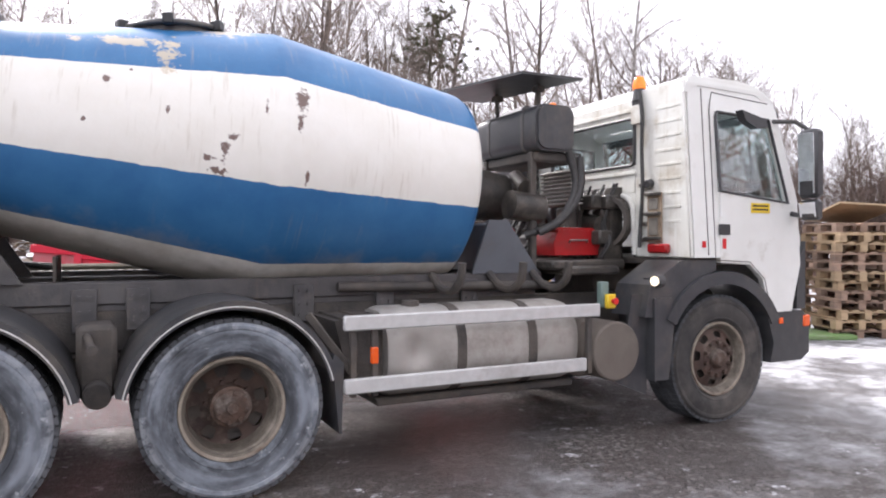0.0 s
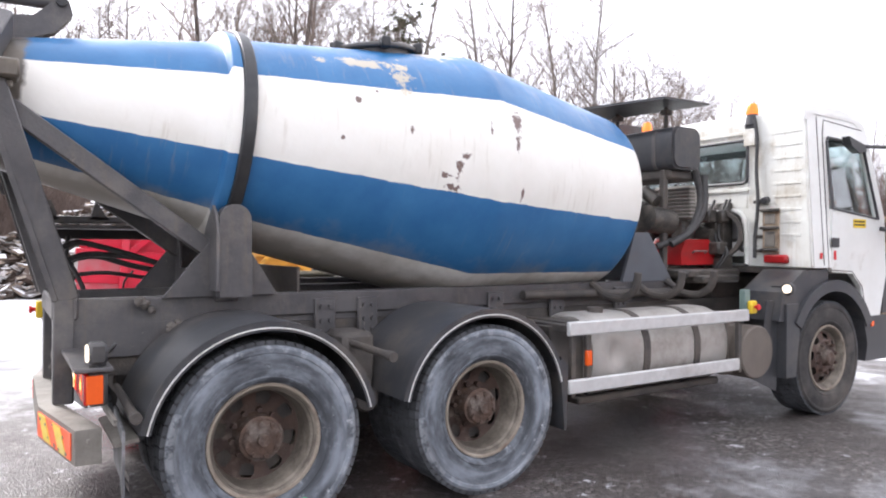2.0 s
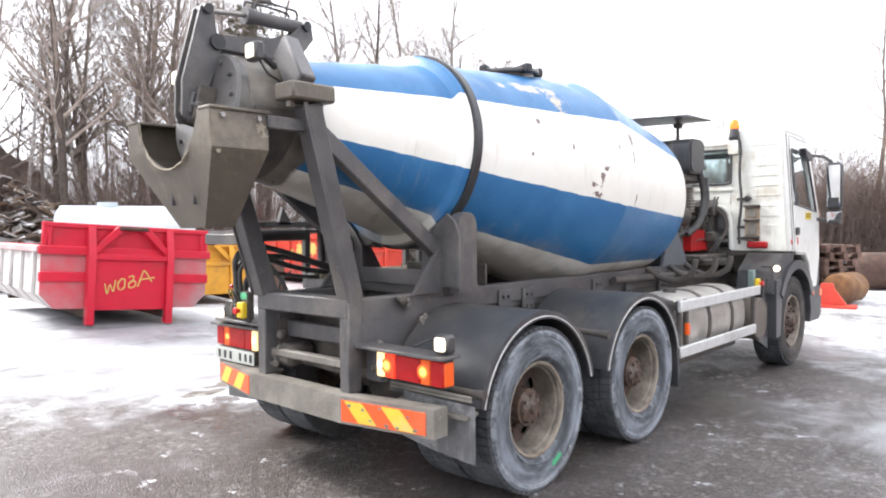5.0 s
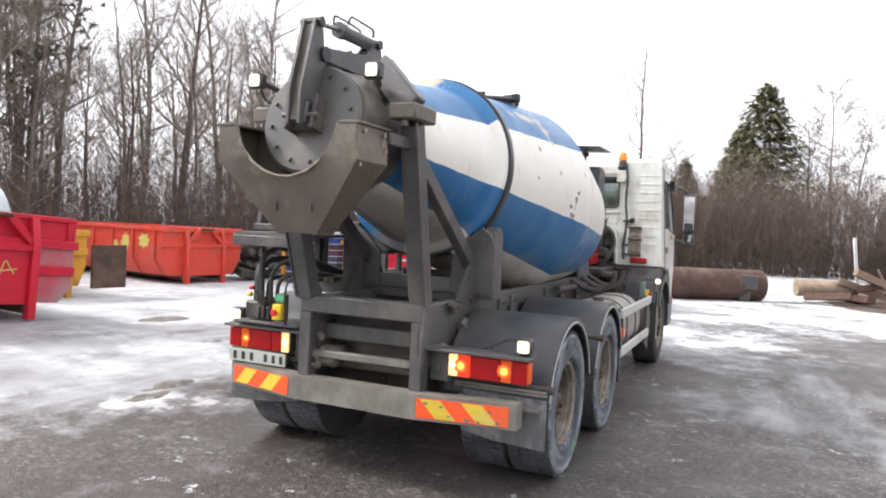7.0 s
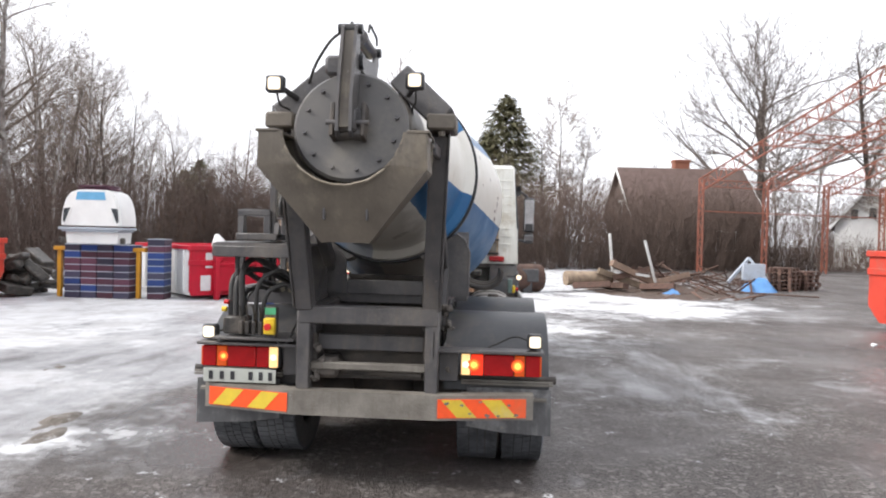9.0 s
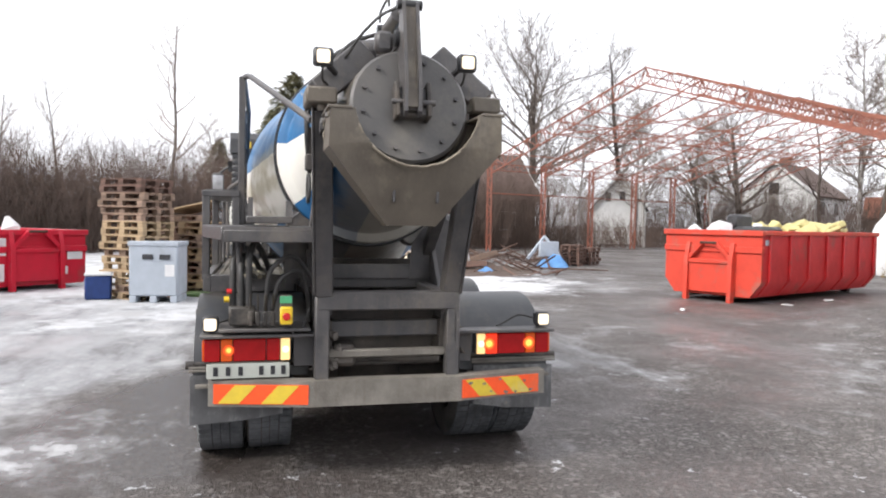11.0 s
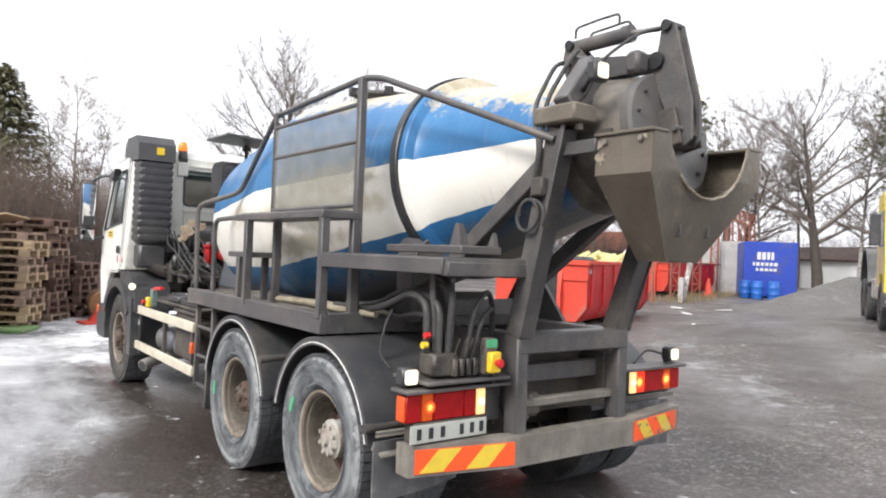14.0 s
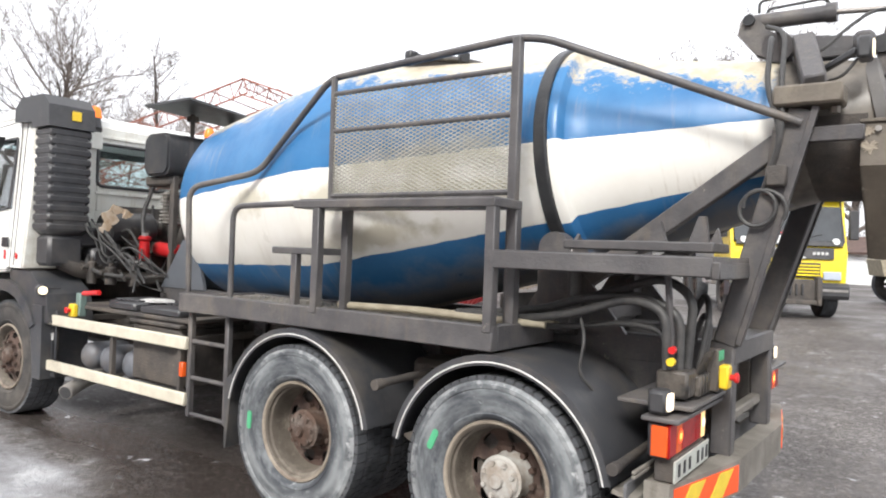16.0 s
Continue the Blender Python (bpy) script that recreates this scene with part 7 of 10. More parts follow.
M.update(
    skipred=surf("bright_red_skip_paint", (0.56, 0.028, 0.030), (0.46, 0.025, 0.028), 3, 0.45, grime=(0.25, 0.10, 0.08), grime_amount=0.18, bump=0.05),
    skiporange=surf("orange_red_skip_paint", (0.60, 0.062, 0.036), (0.50, 0.05, 0.03), 3, 0.5, grime=(0.30, 0.16, 0.12), grime_amount=0.28, bump=0.05),
    skipbright=surf("crimson_skip_paint", (0.52, 0.012, 0.035), (0.44, 0.012, 0.03), 3, 0.4, grime=(0.25, 0.06, 0.06), grime_amount=0.15, bump=0.05),
    skippale=surf("chalky_pale_skip_side", (0.56, 0.53, 0.51), (0.48, 0.45, 0.43), 2, 0.6, grime=(0.24, 0.21, 0.20), grime_amount=0.3, grime_scale=1.2, bump=0.06),
    skippink=surf("faded_pinkish_skip_rail", (0.48, 0.30, 0.30), (0.50, 0.42, 0.41), 2, 0.55, grime=(0.45, 0.08, 0.09), grime_amount=0.4, grime_scale=1.0, bump=0.06),
    skipfront=surf("crimson_skip_front_rubbed_grey", (0.50, 0.06, 0.08), (0.42, 0.10, 0.11), 1.5, 0.5, grime=(0.30, 0.27, 0.265), grime_amount=0.75, grime_scale=0.8, bump=0.08),
    skipgrey=surf("greyed_skip_paint", (0.42, 0.40, 0.39), (0.30, 0.28, 0.27), 3, 0.6, grime=(0.16, 0.14, 0.13), grime_amount=0.35, bump=0.08),
    skipyellow=surf("worn_yellow_skip_paint", (0.62, 0.30, 0.025), (0.48, 0.22, 0.02), 3, 0.5, grime=(0.2, 0.12, 0.06), grime_amount=0.3),
    rust=surf("rusty_steel", (0.085, 0.045, 0.032), (0.055, 0.034, 0.028), 5, 0.8, grime=(0.15, 0.10, 0.07), grime_amount=0.35, bump=0.3),
    ochre=surf("ochre_rusted_drum", (0.26, 0.135, 0.055), (0.16, 0.085, 0.045), 5, 0.8, grime=(0.09, 0.06, 0.045), grime_amount=0.35, bump=0.25),
    steelred=surf("red_lead_painted_steel", (0.31, 0.115, 0.075), (0.23, 0.085, 0.06), 3, 0.65, grime=(0.17, 0.09, 0.07), grime_amount=0.35),
    wood=surf("weathered_pallet_wood", (0.28, 0.19, 0.135), (0.195, 0.14, 0.108), 9, 0.8, bump=0.25, grime=(0.13, 0.10, 0.08), grime_amount=0.3, vary=0.35),
    woodnew=surf("fresh_pallet_wood", (0.40, 0.295, 0.18), (0.32, 0.235, 0.145), 9, 0.75, bump=0.25, vary=0.2),
    woodold=surf("old_dark_pallet_wood", (0.16, 0.092, 0.070), (0.10, 0.065, 0.053), 9, 0.85, bump=0.25, vary=0.3),
    lump=surf("rough_split_timber", (0.28, 0.215, 0.15), (0.18, 0.135, 0.10), 6, 0.85, bump=0.3, vary=0.35),
    crate=surf("dark_blue_plastic_crate", (0.045, 0.042, 0.075), (0.035, 0.033, 0.06), 6, 0.5, vary=0.4),
    cratered=surf("dark_red_plastic_crate", (0.10, 0.035, 0.06), (0.08, 0.03, 0.05), 6, 0.5, vary=0.4),
    skyblue=surf("light_blue_plastic_band", (0.16, 0.42, 0.66), (0.13, 0.36, 0.58), 6, 0.5),
    crateblue=surf("blue_plastic_crate", (0.02, 0.055, 0.22), (0.018, 0.045, 0.17), 6, 0.5, vary=0.2),
    ibc=surf("pale_blue_grey_plastic", (0.40, 0.44, 0.50), (0.36, 0.40, 0.45), 4, 0.5, grime=(0.25, 0.26, 0.27), grime_amount=0.2),
    barrel=surf("blue_plastic_barrel", (0.02, 0.12, 0.45), (0.02, 0.10, 0.38), 4, 0.4, vary=0.25),
    container=surf("blue_container_paint", (0.022, 0.055, 0.36), (0.02, 0.05, 0.30), 3, 0.45, grime=(0.08, 0.08, 0.15), grime_amount=0.2),
    gtank=surf("pale_translucent_tank", (0.50, 0.56, 0.60), (0.42, 0.48, 0.52), 3, 0.45),
    bag=surf("white_tarpaulin", (0.72, 0.72, 0.72), (0.62, 0.62, 0.63), 4, 0.55, bump=0.3),
    tarpblue=surf("blue_tarpaulin", (0.10, 0.25, 0.50), (0.08, 0.2, 0.42), 4, 0.5, bump=0.3),
    gravel=surf("grey_gravel_heap", (0.135, 0.13, 0.125), (0.09, 0.085, 0.08), 12, 0.95, bump=0.9, fine=45, grime=(0.19, 0.185, 0.18), grime_amount=0.3),
    soil=surf("brown_soil", (0.10, 0.07, 0.055), (0.07, 0.05, 0.04), 4, 0.95, bump=0.8, fine=20, grime=(0.5, 0.5, 0.5), grime_amount=0.1),
    slush=surf("dirty_brown_slush", (0.10, 0.082, 0.065), (0.17, 0.15, 0.13), 9, 0.6, bump=0.8, fine=25, grime=(0.55, 0.55, 0.55), grime_amount=0.22, grime_scale=7),
    bark=surf("grey_brown_bark", (0.16, 0.136, 0.118), (0.105, 0.088, 0.077), 8, 0.95, bump=0.5, vary=0.3, spec=0.1),
    twig=surf("brown_twigs", (0.26, 0.218, 0.19), (0.18, 0.148, 0.129), 4, 0.95, bump=0.0, vary=0.3, spec=0.1),
    birch=surf("white_birch_bark", (0.46, 0.44, 0.42), (0.16, 0.14, 0.13), 5, 0.8, bump=0.2, spec=0.1),
    brush=surf("dry_brushwood", (0.15, 0.11, 0.092), (0.10, 0.078, 0.068), 1.2, 0.95, bump=0.0, spec=0.1),
    brushred=surf("rust_brown_dry_leaves", (0.20, 0.095, 0.05), (0.14, 0.07, 0.04), 1.2, 0.95, bump=0.0, spec=0.1),
    spruce=surf("dark_spruce_needles", (0.19, 0.185, 0.11), (0.25, 0.235, 0.15), 1.5, 0.9, bump=0.0, vary=0.2, spec=0.1),
    pine=surf("pine_needles", (0.085, 0.095, 0.055), (0.12, 0.12, 0.075), 1.5, 0.9, bump=0.0, vary=0.2, spec=0.1),
    roof_tile=surf("brown_tiled_roof", (0.125, 0.085, 0.074), (0.095, 0.066, 0.058), 2, 0.85, bump=0.4, fine=8),
    brick=surf("red_brick", (0.30, 0.12, 0.075), (0.22, 0.09, 0.06), 8, 0.9, bump=0.2),
    housewall=surf("dark_brown_boarding", (0.13, 0.095, 0.08), (0.10, 0.075, 0.065), 2, 0.85),
    whitewall=surf("white_boarding", (0.80, 0.80, 0.79), (0.72, 0.72, 0.71), 2, 0.7),
    pane=surf("dark_window_pane", (0.05, 0.055, 0.06), None, 3, 0.1, bump=0.0, spec=0.6),
    ytruck=surf("yellow_truck_paint", (0.80, 0.62, 0.02), (0.72, 0.55, 0.02), 3, 0.3, bump=0.0, coat=0.3, grime=(0.3, 0.25, 0.1), grime_amount=0.1),
    grass=surf("dry_yellow_grass", (0.26, 0.19, 0.10), (0.18, 0.14, 0.08), 3, 0.95, bump=0.0),
    greenpal=surf("green_plastic_pallet", (0.12, 0.24, 0.06), (0.20, 0.25, 0.14), 5, 0.6),
    insul=surf("pale_yellow_foam_scrap", (0.55, 0.50, 0.22), (0.45, 0.40, 0.2), 5, 0.8),
    graffiti=surf("yellow_graffiti_paint", (0.55, 0.46, 0.12), (0.48, 0.4, 0.12), 9, 0.6, bump=0.0),
)


M["gravelpale"] = surf("pale_grey_concrete_panel", (0.46, 0.45, 0.43), (0.38, 0.37, 0.35), 1.2, 0.85, bump=0.2, grime=(0.28, 0.26, 0.23), grime_amount=0.3, grime_scale=0.8)


def at_pose(x, y, deg=0, z=0.0):
    return pose(x, y, ground_height(x, y) + z, 0, 0, deg)


# ---- hook-lift skips: local front end at y = 0, body along +y, x across ----
def skip(name, label, m, paint, side_paint, w=2.4, length=6.0, h=1.45, base=0.22, slant=0.25, foot=0.42, hook=None, ribs=7, group="skips", front=None, rail=None, frame_h=None):
    t = thing(name, label, "skip", m, group)
    hw, hk = w / 2, hook or frame_h or h
    mt, ms = M[paint], M[side_paint]
    # sides, floor and ends: walls with thickness; the foot of the walls is drawn in
    lo = hw - slant
    for s in (-1, 1):
        g = G().prism([(s * lo, base), (s * hw, base + foot), (s * hw, h), (s * (hw - 0.05), h), (s * (hw - 0.05), base + foot + 0.02), (s * (lo - 0.04), base + 0.05)], "y", 0.22, length)
        part("side_wall", g, ms, t)
        g = G().box(s * (hw - 0.06), s * (hw + 0.06), 0.2, length + 0.02, h - 0.10, h, 0.012)
        part("top_rail", g, M[rail or paint], t)
        for i in range(ribs):
            y = 0.45 + (length - 0.7) * i / (ribs - 1)
            g = G().box(s * hw, s * (hw + 0.05), y, y + 0.08, base + foot + 0.03, h - 0.1, 0.008)
            g.prism([(s * (hw + 0.05), base + foot + 0.03), (s * (hw - 0.01), base + foot + 0.03), (s * (lo - 0.01), base + 0.02), (s * (lo + 0.04), base + 0.02)], "y", y, y + 0.08)
            part("rib", g, ms, t)
    part("bottom", G().box(-lo, lo, 0.22, length, base, base + 0.05, 0.01), ms, t)
    end = [(-lo, base), (lo, base), (hw, base + foot), (hw, h), (-hw, h), (-hw, base + foot)]
    part("front_wall", G().prism(end, "y", 0.18, 0.24), M[front or paint], t)
    part("back_wall", G().prism(end, "y", length - 0.04, length + 0.02), mt, t)
    part("end_rail", G().box(-hw - 0.04, hw + 0.04, 0.12, 0.24, h - 0.12, h + 0.004, 0.012).box(-hw - 0.02, hw + 0.02, 0.14, 0.24, h - 0.5, h - 0.36, 0.012), mt, t)
    # hook frame
    for s in (-1, 1):
        g = G().prism([(0.0, 0.0), (0.14, 0.0), (0.2, hk - 0.5), (0.2, hk - 0.05), (0.12, hk - 0.02), (0.02, hk - 0.4)], "x", s * 0.50, s * 0.60)
        part("hook_post", g, mt, t)
        g = G().beam((s * 0.55, 0.1, hk - 0.42), (s * 0.16, 0.08, hk - 0.02), 0.09, 0.08, (0, 1, 0))
        part("hook_stay", g, mt, t)
        part("roller", G().cyl((s * 0.45, length - 0.25, 0.11), (s * 0.65, length - 0.25, 0.11), 0.11, n=18), M["rust"], t)
        part("skid", G().box(s * 0.48, s * 0.58, 0.1, length, 0.08, base, 0.01), M["rust"], t)
    part("hook_plate", G().box(-0.5, 0.5, 0.08, 0.13, 0.2, hk - 0.40, 0.01).box(-0.52, 0.52, 0.04, 0.14, hk - 0.50, hk - 0.42, 0.01), mt, t)
    part("hook_bar", G().cyl((-0.2, 0.04, hk - 0.03), (0.2, 0.04, hk - 0.03), 0.03, n=12), M["rust"], t)
    if hook:
        g = G().box(-hw + 0.02, hw - 0.02, 0.19, 0.24, h - 0.02, hk, 0.006)
        part("bulkhead", g, mt, t, "raised front wall")
        part("bulkhead_rim", G().box(-hw, hw, 0.15, 0.26, hk - 0.06, hk + 0.01, 0.01), mt, t)
        for x in (-hw, -hw + 0.06, hw - 0.12, hw - 0.06):
            part("bulkhead_post", G().box(x, x + 0.06, 0.15, 0.25, h, hk - 0.06, 0.01), mt, t)
    return t


skip_a = skip("hook_lift_skip", "low crimson and grey worn hook-lift skip, empty", at_pose(0.94, 6.62, -6.6, 0.03) @ pose(0, 0, 0, 0, 4.0, 0), "skipbright", "skippale", 2.33, 5.6, 1.10, 0.22, 0.18, 0.20, 1.42, front="skipfront", rail="skippink")
# sprayed strokes on the hook plate
def stroke(pts):
    return G().tube(smooth_path([(-0.36 + x * 1.2, 0.077, 0.46 + z * 1.25 + x * 0.12) for x, z in pts], 0.05, 5), 0.009, 6)


for pts in (((0.0, 0.10), (0.03, -0.04), (0.06, 0.10), (0.10, -0.02), (0.12, 0.13)), ((0.19, 0.14), (0.14, 0.08), (0.17, 0.0), (0.23, 0.03), (0.23, 0.13), (0.19, 0.14)),
            ((0.27, 0.15), (0.33, 0.17), (0.33, 0.10), (0.27, 0.08), (0.28, 0.02), (0.35, 0.03), (0.36, 0.10), (0.29, 0.10)), ((0.38, 0.03), (0.45, 0.23), (0.55, 0.07)), ((0.40, 0.11), (0.58, 0.12))):
    part("scrawl_stroke", stroke(pts), M["graffiti"], skip_a, "pale yellow sprayed stroke")
skip_o = skip("hook_lift_skip", "orange-red ribbed skip with yellow paint patches", at_pose(9.16, 10.6, -10), "skiporange", "skiporange", 2.4, 6.2, 1.42, 0.2)
for yc, zc, ry_, rz_ in ((0.95, 1.05, 0.22, 0.17), (1.75, 1.0, 0.17, 0.20), (2.2, 0.88, 0.12, 0.14)):
    blob = [(yc + ry_ * k * math.cos(a), zc + rz_ * k * math.sin(a)) for a, k in ((i * math.pi / 10, 1 + 0.22 * math.sin(i * 2.3 + yc * 5)) for i in range(20))]
    part("paint_patch", G().prism(blob, "x", -1.205, -1.201), M["graffiti"], skip_o, "yellow paint patch")
skip_d = skip("hook_lift_skip", "orange-red ribbed skip heaped with plastic and foam scrap", at_pose(8.6, -9.05, -157), "skiporange", "skipred", 2.4, 6.1, 1.62, 0.14, 0.26, 0.34, frame_h=1.36)
part("maker_plate", G().box(1.204, 1.209, 0.30, 0.60, 1.30, 1.42, 0.001), M["ibc"], skip_d, "small pale plate")
part("maker_plate", G().box(-1.209, -1.204, 0.30, 0.60, 1.30, 1.42, 0.001), M["ibc"], skip_d, "small pale plate")
skip("hook_lift_skip", "plain red skip behind the steel posts", at_pose(19.0, -27.0, -170), "skiporange", "skipred", 2.4, 6.0, 1.75, 0.22)
skip_r = skip("hook_lift_skip", "crimson skip standing end-on with torn pale stickers", at_pose(12.02, 5.52, -45), "skipbright", "whitewall", 2.4, 4.0, 1.34, 0.10, 0.06, 0.12)
for x0, x1, z0, z1 in ((0.62, 0.80, 0.78, 1.16), (0.66, 0.92, 0.22, 0.60), (-1.12, -0.75, 0.66, 0.86), (-1.0, -0.78, 0.90, 0.96), (-0.76, -0.66, 0.32, 0.50)):
    part("sticker", G().box(-x1, -x0, 0.172, 0.179, z0, z1, 0.001), M["bag"], skip_r, "torn pale sticker")
tagged(part("plastic_bag", G().lathe([(0, 0.16), (0.15, 0.2), (0.3, 0.12), (0.42, 0.05)], (12.5, 6.2, 1.22), (0.1, 0.3, 1), 10), M["bag"]), "crumpled pale plastic bag sticking out of a skip", "bag")
cool = tagged(part("cool_box", G().box(-0.26, 0.26, -0.24, 0.24, 0.0, 0.48, 0.03), M["crateblue"], None, "", at_pose(10.2, 3.95, 8)), "dark blue box with white lid beside a skip", "box")
part("lid", G().box(-0.27, 0.27, -0.25, 0.25, 0.482, 0.54, 0.02), M["bag"], cool, "white lid")
ys = skip("hook_lift_skip", "worn yellow skip end with rusty panel", at_pose(3.95, 9.8, -12), "skipyellow", "skipyellow", 1.9, 4.5, 1.30, 0.2, 0.15)
part("rusty_panel", G().box(1.0, 1.72, 0.05, 0.12, 0.15, 1.02, 0.02), M["rust"], ys, "rusty steel panel hung on the end")


# ---- scrap and heaps ----
def mixed_scrap(name, colours, snow=0.35):
    """Loose pieces, each with one of several colours, snow lying on their tops."""
    m = bpy.data.materials.new(name)
    m.use_nodes = True
    n, l = m.node_tree.nodes, m.node_tree.links
    b = n["Principled BSDF"]
    b.inputs["Roughness"].default_value = 0.85
    geo = n.new("ShaderNodeNewGeometry")
    pick = n.new("ShaderNodeValToRGB")
    pick.color_ramp.interpolation = "CONSTANT"
    e = pick.color_ramp.elements
    while len(e) < len(colours):
        e.new(0.5)
    for i, c in enumerate(colours):
        e[i].position, e[i].color = i / len(colours), (*c, 1)
    l.new(geo.outputs["Random Per Island"], pick.inputs[0])
    tc, grain, patch = n.new("ShaderNodeTexCoord"), n.new("ShaderNodeTexNoise"), n.new("ShaderNodeTexNoise")
    grain.inputs["Scale"].default_value, patch.inputs["Scale"].default_value = 14, 1.3
    grain.inputs["Detail"].default_value = patch.inputs["Detail"].default_value = 6
    l.new(tc.outputs["Object"], grain.inputs["Vector"])
    l.new(tc.outputs["Object"], patch.inputs["Vector"])
    tone = n.new("ShaderNodeMix")
    tone.data_type, tone.blend_type = "RGBA", "MULTIPLY"
    tone.inputs[0].default_value = 0.6
    l.new(pick.outputs[0], tone.inputs[6])
    l.new(grain.outputs["Fac"], tone.inputs[7])
    sep = n.new("ShaderNodeSeparateXYZ")
    l.new(geo.outputs["Normal"], sep.inputs[0])
    top = n.new("ShaderNodeMath")
    top.operation = "MULTIPLY"
    l.new(sep.outputs[2], top.inputs[0])
    l.new(patch.outputs["Fac"], top.inputs[1])
    cover = n.new("ShaderNodeMapRange")
    cover.inputs["From Min"].default_value, cover.inputs["From Max"].default_value = 0.60 - 0.4 * snow, 0.68 - 0.4 * snow
    l.new(top.outputs[0], cover.inputs["Value"])
    out = n.new("ShaderNodeMix")
    out.data_type = "RGBA"
    out.inputs[7].default_value = (0.72, 0.72, 0.74, 1)
    l.new(cover.outputs[0], out.inputs[0])
    l.new(tone.outputs[2], out.inputs[6])
    l.new(out.outputs[2], b.inputs["Base Color"])
    return m


M["mixed_timber"] = mixed_scrap("mixed_broken_timber", ((0.34, 0.24, 0.15), (0.16, 0.11, 0.08), (0.42, 0.36, 0.29), (0.10, 0.075, 0.06), (0.26, 0.17, 0.10), (0.30, 0.28, 0.27)), 0.30)
M["mixed_rubbish"] = mixed_scrap("mixed_snowy_rubbish", ((0.12, 0.10, 0.09), (0.38, 0.35, 0.33), (0.20, 0.15, 0.11), (0.55, 0.54, 0.53), (0.13, 0.11, 0.10), (0.30, 0.23, 0.17)), 0.40)

def junk(n, x0, x1, y0, y1, z0, z1, seed, lo=0.1, hi=0.5, flat=0.35):
    random.seed(seed)
    g = G()
    for _ in range(n):
        c = Vector((random.uniform(x0, x1), random.uniform(y0, y1), random.uniform(z0, z1)))
        m = Matrix.Translation(c) @ Euler([random.uniform(-0.7, 0.7) for _ in range(2)] + [random.uniform(0, 6.28)]).to_matrix().to_4x4()
        a, b_, c_ = random.uniform(lo, hi), random.uniform(lo, hi) * 0.6, random.uniform(lo, hi) * flat
        g.box(-a, a, -b_, b_, -c_, c_, min(c_, 0.04), m)
    return g


def pieces(name, label, n, x0, x1, y0, y1, z0, z1, seed, mat, m, lo=0.12, hi=0.45, flat=0.35):
    """Loose scraps, each a thing of its own."""
    for i in range(n):
        g = junk(1, x0, x1, y0, y1, z0, z1, seed * 50 + i, lo, hi, flat)
        tagged(part(name, g, M[mat], None, "", m), label, "scrap", name)


pieces("foam_scrap", "pale yellow foam scrap heaped in a skip", 22, -0.9, 0.9, 2.6, 5.6, 1.45, 1.68, 3, "insul", skip_d.matrix_basis)
pieces("plastic_scrap", "white plastic sheet heaped in a skip", 14, -1.0, 0.9, 0.4, 2.6, 1.45, 1.66, 4, "bag", skip_d.matrix_basis, 0.1, 0.38)
part("discarded_armchair", G().box(-0.1, 0.9, 0.9, 1.7, 1.4, 1.72, 0.08).box(-0.1, 0.15, 0.9, 1.7, 1.6, 2.0, 0.08), M["black"], None, "", skip_d.matrix_basis)
tagged(bpy.data.objects["discarded_armchair"], "dark discarded seat thrown on the scrap in a skip", "furniture")


def heap(name, label, cx, cy, rx, ry, h, mat, seed, rough=0.12, n=44, power=1.2):
    g = G()
    v, f = [], []
    for i in range(n):
        for j in range(n):
            u, w = 2 * i / (n - 1) - 1, 2 * j / (n - 1) - 1
            r = math.hypot(u, w)
            k = max(0.0, 1 - r) ** power
            x, y = cx + u * rx, cy + w * ry
            z = h * k * (1 + 0.5 * noise.noise((u * 2.2 + seed, w * 2.2, 0))) + rough * k ** 0.5 * noise.noise((x * 1.5, y * 1.5, seed)) * (1 if k > 0 else 0)
            v.append((x, y, ground_height(x, y) + max(0, z) - 0.03))
    for i in range(n - 1):
        for j in range(n - 1):
            f.append((i * n + j, (i + 1) * n + j, (i + 1) * n + j + 1, i * n + j + 1))
    ob = part(name, mesh_of(name, g.add(v, f), M[mat], 60, False), None)
    return tagged(ob, label, "heap", kind="stuff")


heap("gravel_heap", "grey gravel heap on the yard", 8.4, -26.2, 4.4, 5.5, 1.45, "gravel", 2, 0.1)
heap("soil_heap", "tall brown soil heap before the wood", 2.5, 30.0, 10, 6, 6.4, "soil", 5, 0.5, power=0.85)
heap("rubbish_heap", "heap of timber rubbish dusted with snow", 2.9, 21.6, 8.0, 4.5, 3.1, "soil", 7, 0.5)
heap("scrap_mound", "low mound of earth and scrap", 21.0, -6.5, 6.0, 3.0, 0.34, "soil", 9, 0.12)


for x, y, a, b in ((0.30, 2.90, 0.42, 0.20), (-0.15, 2.72, 0.40, 0.16), (2.6, 4.3, 0.45, 0.2), (3.4, 6.2, 0.7, 0.3)):
    heap("slush_lump", "low lump of dirty brown slush on the yard", x, y, a, b, 0.07, "slush", int(x * 7), 0.05, 22, 0.7)


tagged(heap("blue_tarpaulin", "crumpled blue tarpaulin on the scrap", 20.8, -10.6, 0.7, 0.6, 0.5, "tarpblue", 3, 0.25, 16, 0.6), "crumpled blue tarpaulin on the scrap", "tarpaulin", kind="")
tagged(heap("blue_tarpaulin", "small blue plastic scrap on the mound", 17.3, -6.6, 0.4, 0.35, 0.25, "tarpblue", 8, 0.2, 14, 0.6), "small blue plastic scrap on the mound", "tarpaulin", kind="")


